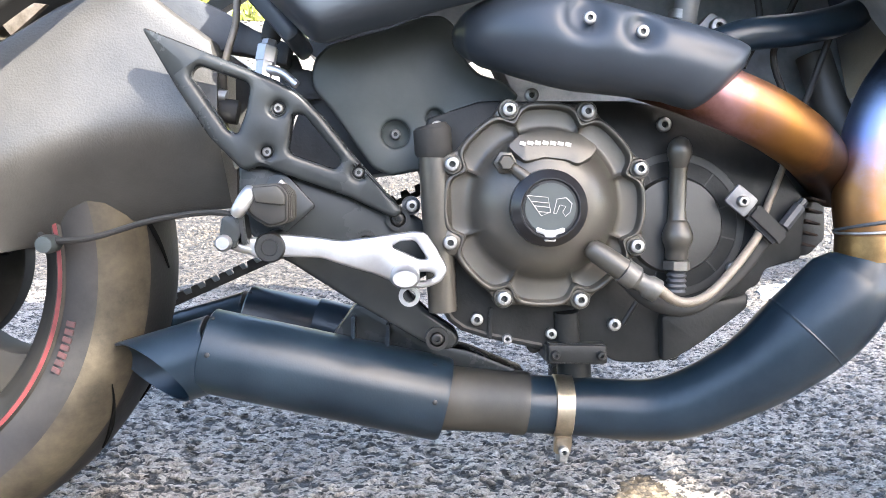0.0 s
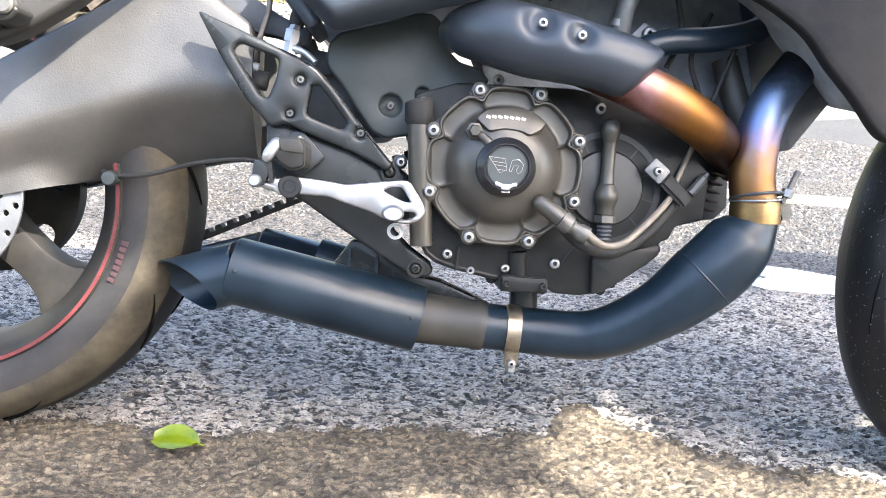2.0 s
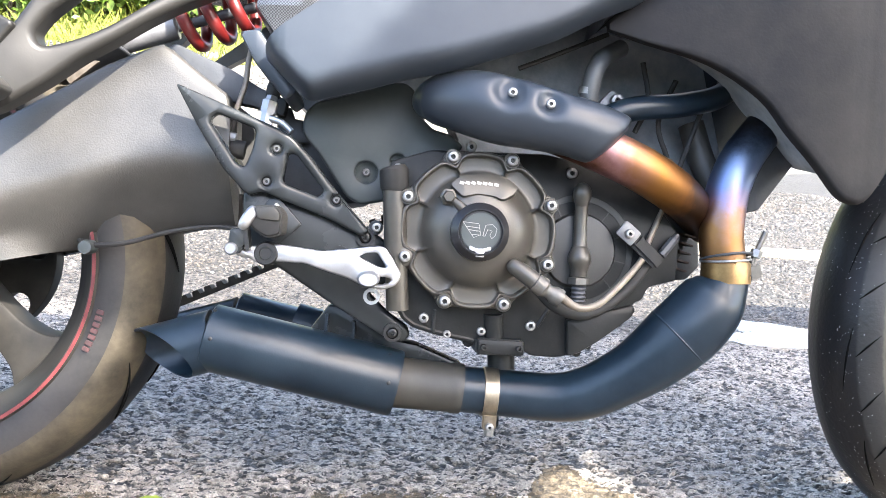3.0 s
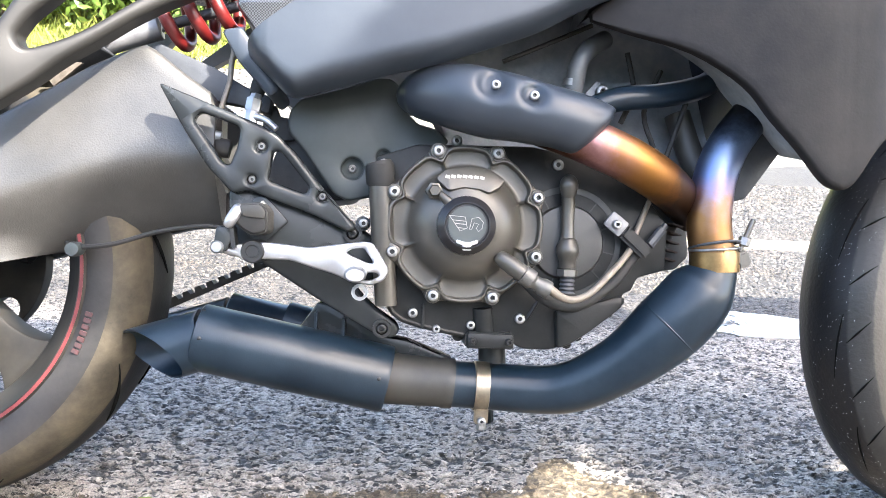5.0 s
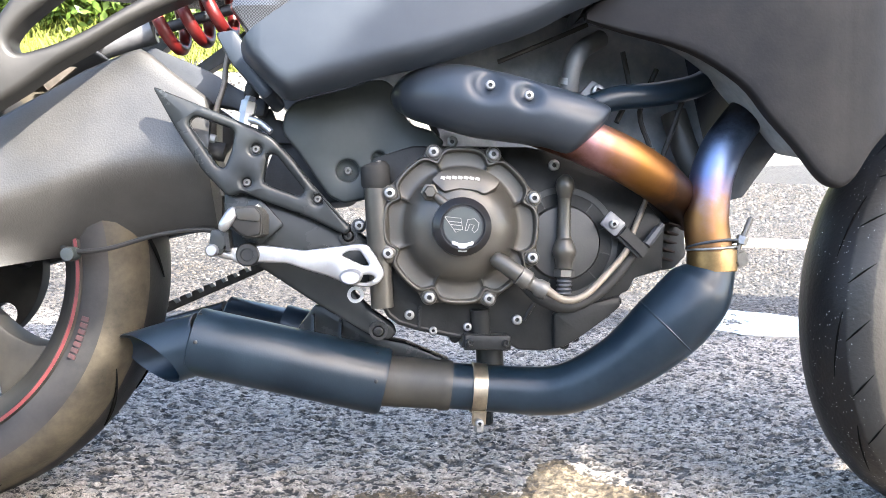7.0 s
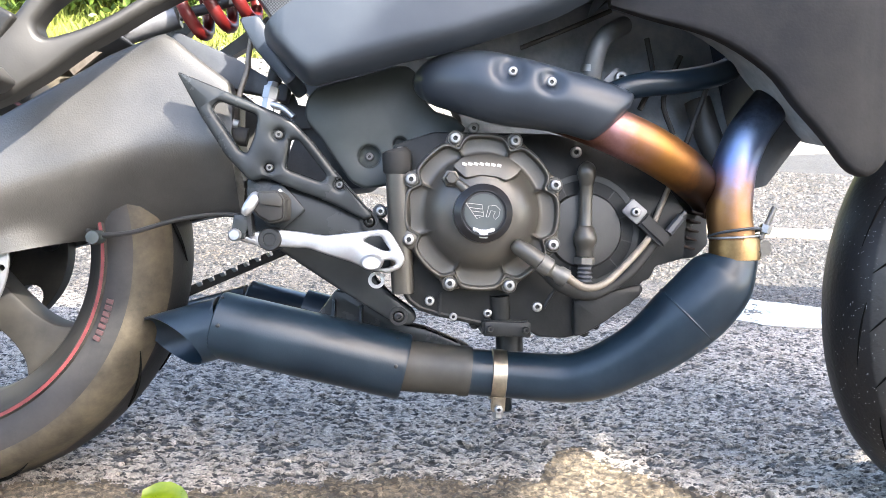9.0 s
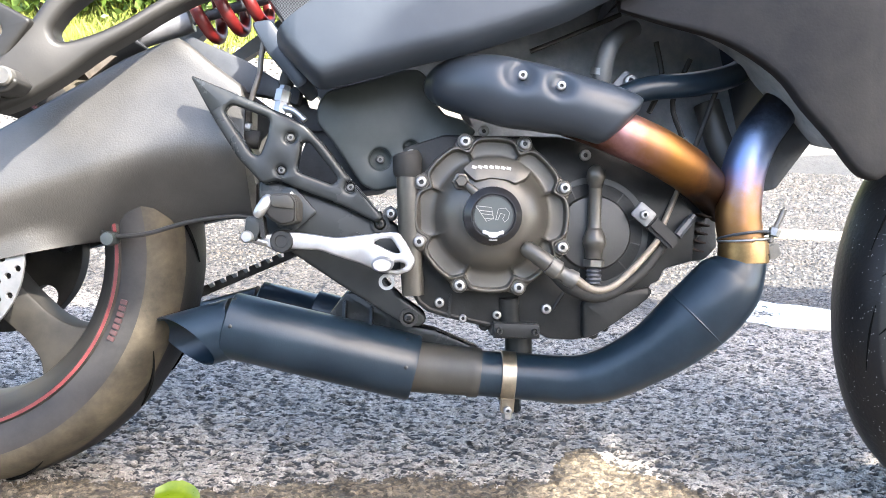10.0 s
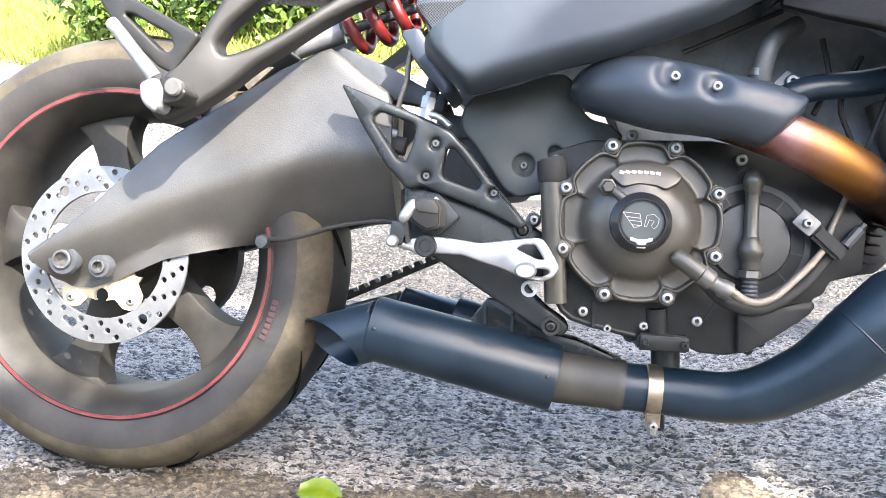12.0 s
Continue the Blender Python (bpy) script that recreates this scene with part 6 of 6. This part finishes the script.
# hoses, brackets and cables in the shaded bay
bay = part("coolant_hose", tube_bm([(0.834, -0.12, 0.56, 0.012), (0.838, -0.125, 0.595, 0.012), (0.850, -0.12, 0.618, 0.012), (0.88, -0.09, 0.64, 0.012)], 16, 5), M_COOLHOSE, bike, "black coolant hose in the engine bay")
part("hose_band", tube_bm([(0.8335, -0.12, 0.572, 0.0135), (0.8345, -0.121, 0.580, 0.0135)], 16, 1, smooth=False), M_STEEL, bay)
stay = part("head_bracket", plate_bm(rounded([(0.848, 0.560), (0.870, 0.585), (0.885, 0.575), (0.882, 0.535), (0.862, 0.53)], 0.004), -0.10, -0.09, bevel=0.001), M_GREYALLOY, bike, "grey bracket on the cylinder head")
bolt(stay, 0.876, -0.10, 0.570, 0.0085, tall=0.008)
cable = part("throttle_cable", tube_bm([(0.745, -0.11, 0.600, 0.003), (0.80, -0.11, 0.625, 0.003), (0.86, -0.10, 0.655, 0.003)], 8, 3), M_RUBBER, bike, "thin black throttle cable")
for p in (((0.95, 0.60), (0.93, 0.545), (0.945, 0.50)), ((0.985, 0.56), (0.955, 0.47), (0.925, 0.40), (0.915, 0.36)), ((0.905, 0.62), (0.915, 0.57), (0.90, 0.53))):
    part("cable_run", tube_bm([(u, -0.11, h, 0.0035) for u, h in p], 8, 4), M_RUBBER, cable)

# side stand on the far side
stand = part("side_stand", tube_bm([(0.772, 0.12, 0.24, 0.011), (0.785, 0.20, 0.14, 0.010), (0.80, 0.265, 0.056, 0.009)], 12, 2), M_SATIN, bike)

# ---- leaf on the ground ----
def leaf(name, x, y, turn):
    bm = bmesh.new()
    n = 10
    rows = []
    for i in range(n + 1):
        t = i / n
        w = 0.023 * math.sin(math.pi * (0.04 + 0.94 * t) ** 0.9) ** 0.62
        rows.append([bm.verts.new(((t - 0.5) * 0.062, s * w, 0.006 + 0.007 * s * s + 0.003 * math.sin(3 * t) + 0.0008 * math.sin(23 * t + 2 * s))) for s in (-1, -0.5, 0, 0.5, 1)])
    for a, b in zip(rows, rows[1:]):
        for j in range(4):
            bm.faces.new((a[j], a[j + 1], b[j + 1], b[j]))
    bmesh.ops.solidify(bm, geom=bm.faces[:], thickness=0.0006)
    ob = part(name, bm, M_LEAF, None, "", 70)
    ob.matrix_world = pose(x, y, 0.011, 15, 0, turn)
    part("stem", tube_bm([(0.028, 0, 0.007, 0.0009), (0.032, 0, 0.0065, 0.0009), (0.037, 0.001, 0.005, 0.0008)], 6, 2), M_LEAF, ob)
    return ob


tagged(leaf("leaf", -0.197, 0.912, -7), "fresh green fallen leaf lying on the asphalt", "leaf")


# ---- grassy bank and bushes beyond the drive ----
M_BANK = grain(material("sunny_grass", (0.1, 0.16, 0.03), 0.8), ((0.13, 0.17, 0.025), (0.28, 0.29, 0.05)), 3, 60, 0.8, 0.02)
M_FOLIAGE = grain(material("bush_leaves", (0.08, 0.14, 0.02), 0.5), ((0.05, 0.10, 0.015), (0.13, 0.20, 0.03)), 5, 60, 0.2, 0.002)
M_BARK = grain(material("bark", (0.12, 0.09, 0.06), 0.85), ((0.08, 0.06, 0.045), (0.16, 0.12, 0.09)), 20, 120, 0.6, 0.004)

bm = bmesh.new()
bmesh.ops.create_grid(bm, x_segments=90, y_segments=36, size=1)
for v in bm.verts:
    x, t = v.co.x * 26, (v.co.y + 1) / 2
    y = 6.4 + 14 * t + 0.35 * math.sin(x * 0.7) + (1.1 * x if x > 0 else -0.12 * x)
    z = 0.8 + 3.2 * min(1, 1.6 * t) ** 0.8 + 0.10 * noise.noise((x * 0.8, y * 0.8, 0)) * min(1, 6 * t)
    v.co = (x, y, z - 0.02)
M_VERGE = grain(material("pale_dry_gravel", (0.4, 0.38, 0.33), 0.9), ((0.12, 0.110, 0.095), (0.22, 0.205, 0.18)), 5, 40, 0.8, 0.02)
_b = M_VERGE.node_tree.nodes["Principled BSDF"]
link(M_VERGE, pebbled(M_VERGE, _b.inputs["Base Color"].links[0].from_socket, nd(M_VERGE, "ShaderNodeTexCoord"), 34.0), _b.inputs["Base Color"])
vb = bmesh.new()
bmesh.ops.create_grid(vb, x_segments=60, y_segments=6, size=1)
for v in vb.verts:
    x, t = v.co.x * 26, (v.co.y + 1) / 2
    v.co = (x, 4.6 + 1.9 * t + 0.35 * math.sin(x * 0.7) + (1.1 * x if x > 0 else -0.12 * x), 0.86 * t * t + 0.012 * noise.noise((x, t, 3)) * t + 0.003)
tagged(part("verge", vb, M_VERGE, None, "pale dry gravel verge rising to the bank", 80), category="verge", kind="structure")
bank = part("grass_bank", bm, M_BANK, None, "sunlit yellow-green grassy bank beyond the drive", 80)
tagged(bank, category="grass bank", kind="structure")


def blades(name, n, seed):
    """Tufts of grass on the foot of the bank."""
    rng = np.random.default_rng(seed)
    x = rng.uniform(-9, 3, n)
    t = rng.uniform(0, 1, n) ** 1.3 * 0.25
    y = 6.4 + 14 * t + 0.35 * np.sin(x * 0.7) - 0.12 * x
    z = 0.8 + 3.2 * np.minimum(1, 1.6 * t) ** 0.8 - 0.03
    h = rng.uniform(0.06, 0.2, n)
    a = rng.uniform(0, 2 * np.pi, n)
    w = rng.uniform(0.004, 0.009, n)
    lean = rng.uniform(-0.6, 0.6, (n, 2)) * h[:, None]
    V = np.zeros((n, 4, 3))
    V[:, 0] = np.c_[x - w * np.cos(a), y - w * np.sin(a), z]
    V[:, 1] = np.c_[x + w * np.cos(a), y + w * np.sin(a), z]
    V[:, 2] = np.c_[x + w * 0.7 * np.cos(a) + lean[:, 0] * 0.4, y + w * 0.7 * np.sin(a) + lean[:, 1] * 0.4, z + h * 0.6]
    V[:, 3] = np.c_[x + lean[:, 0], y + lean[:, 1], z + h]
    F = (np.array([(0, 1, 2), (0, 2, 3)])[None] + 4 * np.arange(n)[:, None, None]).reshape(-1, 3)
    me = bpy.data.meshes.new(name)
    me.from_pydata(V.reshape(-1, 3).tolist(), [], F.tolist())
    me.materials.append(M_BANK)
    return tagged(new(name, me), "long sunlit grass on the bank", "grass", kind="stuff")


blades("grass", 24000, 11)


def bush(x, y, z, size, seed):
    """A leafy shrub: forked stems and several thousand small leaves in clumps."""
    rng = np.random.default_rng(seed)
    root = new("bush")
    root.matrix_world = pose(x, y, z)
    tagged(root, "leafy bright green shrub growing on the bank", "bush", "shrubs on the bank")
    stems = bmesh.new()
    tips = []
    for i in range(7):
        a = rng.uniform(0, 2 * np.pi)
        r = size * rng.uniform(0.25, 0.8)
        p1 = (0.4 * r * math.cos(a), 0.4 * r * math.sin(a), size * rng.uniform(0.3, 0.6))
        p2 = (r * math.cos(a), r * math.sin(a), size * rng.uniform(0.6, 1.3))
        tube_bm([(0, 0, -0.1, 0.02), (*p1, 0.014), (*p2, 0.006)], 6, 3, bm=stems)
        tips += [p1, p2, tuple((np.array(p1) + np.array(p2)) / 2)]
    part("stem", stems, M_BARK, root)
    n = 2600
    c = np.array(tips)[rng.integers(0, len(tips), n)] + rng.normal(0, 0.17 * size, (n, 3))
    c[:, 2] = np.abs(c[:, 2])
    u = rng.normal(0, 1, (n, 3))
    u /= np.linalg.norm(u, axis=1)[:, None]
    w = np.cross(u, rng.normal(0, 1, (n, 3)))
    w /= np.linalg.norm(w, axis=1)[:, None]
    L = rng.uniform(0.03, 0.06, n)[:, None]
    V = np.stack([c - u * L, c + w * L * 0.5, c + u * L, c - w * L * 0.5], 1)
    F = (np.array([(0, 1, 2), (0, 2, 3)])[None] + 4 * np.arange(n)[:, None, None]).reshape(-1, 3)
    me = bpy.data.meshes.new("crown")
    me.from_pydata(V.reshape(-1, 3).tolist(), [], F.tolist())
    me.materials.append(M_FOLIAGE)
    ob = new("crown", me)
    ob.parent = root
    return root


for i, (x, y, s) in enumerate(((-4.0, 7.2, 0.75), (-3.1, 6.9, 0.8), (-2.3, 6.9, 0.7), (-1.5, 6.7, 0.75), (-0.6, 6.7, 0.7), (-2.7, 7.8, 0.95), (-1.2, 7.7, 0.9))):
    bush(x, y, 0.72 + max(0.0, 3.2 * max(0, 1.6 * (y - 6.4 - 0.35 * math.sin(x * 0.7) + 0.12 * x) / 14) ** 0.8 - 0.05), s, 40 + i)


def hedge(x0, x1, y, tall, n, seed):
    """A high leafy hedge behind the camera, never in view, added to darken what the bike mirrors."""
    rng = np.random.default_rng(seed)
    root = new("hedge")
    tagged(root, "tall green hedge out of view, added for dark reflections", "hedge")
    stems = bmesh.new()
    for i in range(26):
        x = x0 + (x1 - x0) * (i + rng.uniform(0.2, 0.8)) / 26
        tube_bm([(x, y, -0.05, 0.05), (x + rng.uniform(-0.3, 0.3), y + rng.uniform(-0.2, 0.2), tall * 0.5, 0.03), (x + rng.uniform(-0.5, 0.5), y + rng.uniform(-0.3, 0.3), tall * 0.92, 0.01)], 6, 2, bm=stems)
    part("stem", stems, M_BARK, root)
    c = np.c_[rng.uniform(x0, x1, n), y + rng.normal(0, 0.32, n), rng.uniform(0.05, 1, n)]
    c[:, 2] *= tall * (0.88 + 0.10 * np.sin(1.7 * c[:, 0]) + 0.07 * np.sin(4.3 * c[:, 0] + 1))
    u = rng.normal(0, 1, (n, 3))
    u /= np.linalg.norm(u, axis=1)[:, None]
    w = np.cross(u, rng.normal(0, 1, (n, 3)))
    w /= np.linalg.norm(w, axis=1)[:, None]
    L = rng.uniform(0.07, 0.13, n)[:, None]
    V = np.stack([c - u * L, c + w * L * 0.6, c + u * L, c - w * L * 0.6], 1)
    F = (np.array([(0, 1, 2), (0, 2, 3)])[None] + 4 * np.arange(n)[:, None, None]).reshape(-1, 3)
    me = bpy.data.meshes.new("crown")
    me.from_pydata(V.reshape(-1, 3).tolist(), [], F.tolist())
    me.materials.append(M_FOLIAGE)
    ob = new("crown", me)
    ob.parent = root


# added unseen hedge: dims the low sky mirrored in flat black parts
hedge(-9, 7, -6.0, 2.5, 20000, 55)


# ---- unseen tree, added so that its leaves shade the engine ----
def shade_tree():
    rng = np.random.default_rng(77)
    root = new("tree")
    tagged(root, "unseen broad-leaved tree added to shade the motorcycle", "tree")
    base = (5.2, -3.5)
    trunk = tube_bm([(*base, -0.05, 0.16), (base[0] - 0.05, base[1] + 0.05, 0.8, 0.13), (base[0] - 0.1, base[1] + 0.1, 1.8, 0.11), (base[0] - 0.1, base[1] + 0.15, 3.2, 0.06)], 14, 4)
    part("trunk", trunk, M_BARK, root)
    mid = Vector((0.20, 0.86, 0.36)) + SUN * 3.1
    limbs = [((5.1, -3.4, 1.9), (3.4, -2.2, 2.5), tuple(mid))]
    for i in range(9):
        a = rng.uniform(0, 2 * np.pi)
        limbs.append(((5.1, -3.38, rng.uniform(2.0, 3.0)), (5.1 + 0.5 * math.cos(a), -3.4 + 0.5 * math.sin(a), rng.uniform(2.8, 3.4)), (5.2 + 0.9 * math.cos(a), -3.6 + 0.9 * math.sin(a), rng.uniform(3.2, 4.2))))
    clumps = []
    for l in limbs:
        part("limb", tube_bm([(*l[0], 0.05), (*l[1], 0.032), (*l[2], 0.012)], 8, 4), M_BARK, root)
        clumps += [(Vector(l[2]), 0.26, 1500), (Vector(l[1]).lerp(Vector(l[2]), 0.5), 0.28, 900)] if l is not limbs[0] else []
    side = SUN.cross(Vector((0, 0, 1))).normalized()
    upw = side.cross(SUN)
    for du, dh, s, n in SHADE:
        clumps.append((mid + side * du + upw * dh, s, n))
    C = []
    for c, s, n in clumps:
        p = rng.normal(0, 1, (n, 3))
        p *= (rng.random(n) ** 0.4 / np.linalg.norm(p, axis=1))[:, None] * s
        C.append(p + np.array(c))
    c = np.concatenate(C)
    n = len(c)
    u = rng.normal(0, 1, (n, 3))
    u /= np.linalg.norm(u, axis=1)[:, None]
    w = np.cross(u, rng.normal(0, 1, (n, 3)))
    w /= np.linalg.norm(w, axis=1)[:, None]
    L = rng.uniform(0.03, 0.055, n)[:, None]
    V = np.stack([c - u * L, c + w * L * 0.55, c + u * L, c - w * L * 0.55], 1)
    F = (np.array([(0, 1, 2), (0, 2, 3)])[None] + 4 * np.arange(n)[:, None, None]).reshape(-1, 3)
    me = bpy.data.meshes.new("crown")
    me.from_pydata(V.reshape(-1, 3).tolist(), [], F.tolist())
    me.materials.append(M_FOLIAGE)
    ob = new("crown", me)
    ob.parent = root


# leaf clumps hung wherever bike or ground needs shade: across, up, radius, leaves
SHADE = ((0.15, -0.03, 0.08, 450), (0.02, 0.03, 0.13, 800), (-0.12, -0.06, 0.13, 800), (-0.04, -0.16, 0.11, 600), (0.12, -0.12, 0.09, 500), (0.25, -0.06, 0.08, 450), (0.37, -0.05, 0.085, 450), (0.39, 0.03, 0.07, 400),
         (-0.18, -0.12, 0.09, 500), (-0.12, 0.12, 0.13, 800), (-0.26, 0.0, 0.12, 700), (-0.24, 0.15, 0.12, 700), (0.05, 0.16, 0.10, 550),
         (-0.63, -0.29, 0.11, 600), (-0.47, -0.16, 0.075, 400), (-0.80, -0.32, 0.13, 700), (-0.62, -0.13, 0.10, 550), (-0.74, -0.06, 0.13, 700), (-0.92, 0.0, 0.20, 1200), (-1.12, -0.25, 0.22, 1300), (-1.0, -0.45, 0.14, 700), (-1.35, -0.22, 0.20, 1000),
         (-0.37, -0.09, 0.06, 350), (-0.32, -0.12, 0.05, 300), (-0.45, -0.33, 0.06, 350), (-0.40, -0.27, 0.045, 250), (0.15, 0.09, 0.06, 350),
         (0.50, 0.13, 0.07, 400), (0.40, 0.09, 0.055, 320), (0.29, 0.06, 0.05, 300), (0.20, 0.02, 0.05, 300), (0.60, 0.19, 0.06, 350), (-0.36, 0.0, 0.09, 450), (-0.47, -0.02, 0.09, 450), (-0.40, 0.12, 0.09, 450),
         (-0.330, -0.165, 0.028, 200), (-0.265, -0.150, 0.028, 200), (-0.205, -0.150, 0.028, 200), (-0.365, -0.332, 0.045, 280), (-0.415, -0.375, 0.05, 300), (-0.50, -0.345, 0.05, 300),
         (0.262, 0.258, 0.033, 240), (0.250, 0.100, 0.030, 240), (0.290, 0.085, 0.030, 240), (0.340, 0.072, 0.030, 220), (-1.52, 0.04, 0.10, 330), (-1.66, -0.02, 0.10, 280), (-1.77, -0.07, 0.10, 280), (-1.15, 0.14, 0.12, 330), (-1.68, 0.11, 0.08, 180), (0.300, 0.245, 0.030, 240), (0.272, 0.236, 0.024, 200), (0.245, 0.220, 0.028, 220), (0.212, 0.200, 0.034, 260))
shade_tree()


# ---- wet patch and sandy strip on the drive ----
# pale base colour stands in for the bright sky mirrored in the water
M_WATER = grain(material("puddle_pale_reflection", (0.4, 0.39, 0.37), 0.3), ((0.13, 0.125, 0.115), (0.44, 0.42, 0.39)), 26, 200, 0.2, 0.002, (0.05, 0.22))
M_SAND = grain(material("yellow_sand", (0.5, 0.42, 0.26), 0.9), ((0.27, 0.23, 0.15), (0.40, 0.34, 0.23)), 8, 200, 0.5, 0.004)


def patch(name, x, y, a, b, z, mat, label, cat, seed):
    """A flat ragged patch lying on the drive."""
    rng = random.Random(seed)
    bm = bmesh.new()
    n = 40
    vs = []
    for j in range(n):
        t = 2 * math.pi * j / n
        k = 1 + 0.28 * noise.noise((2.2 * math.cos(t) + seed, 2.2 * math.sin(t), 0)) + rng.uniform(-0.05, 0.05)
        vs.append((x + a * k * math.cos(t), y + b * k * math.sin(t), z))
    top = [bm.verts.new(v) for v in vs]
    low = [bm.verts.new((v[0], v[1], -0.001)) for v in vs]
    bm.faces.new(top)
    for j in range(n):
        bm.faces.new((top[j - 1], top[j], low[j], low[j - 1]))
    return tagged(part(name, bm, mat, None, label), category=cat, kind="structure")


patch("puddle", 1.12, 1.98, 0.20, 0.13, 0.0108, M_WATER, "bright wet patch on the asphalt", "puddle", 5)
patch("sand_strip", 2.0, 3.45, 0.9, 0.14, 0.0075, M_SAND, "pale yellow strip of sand on the drive", "sand", 9)
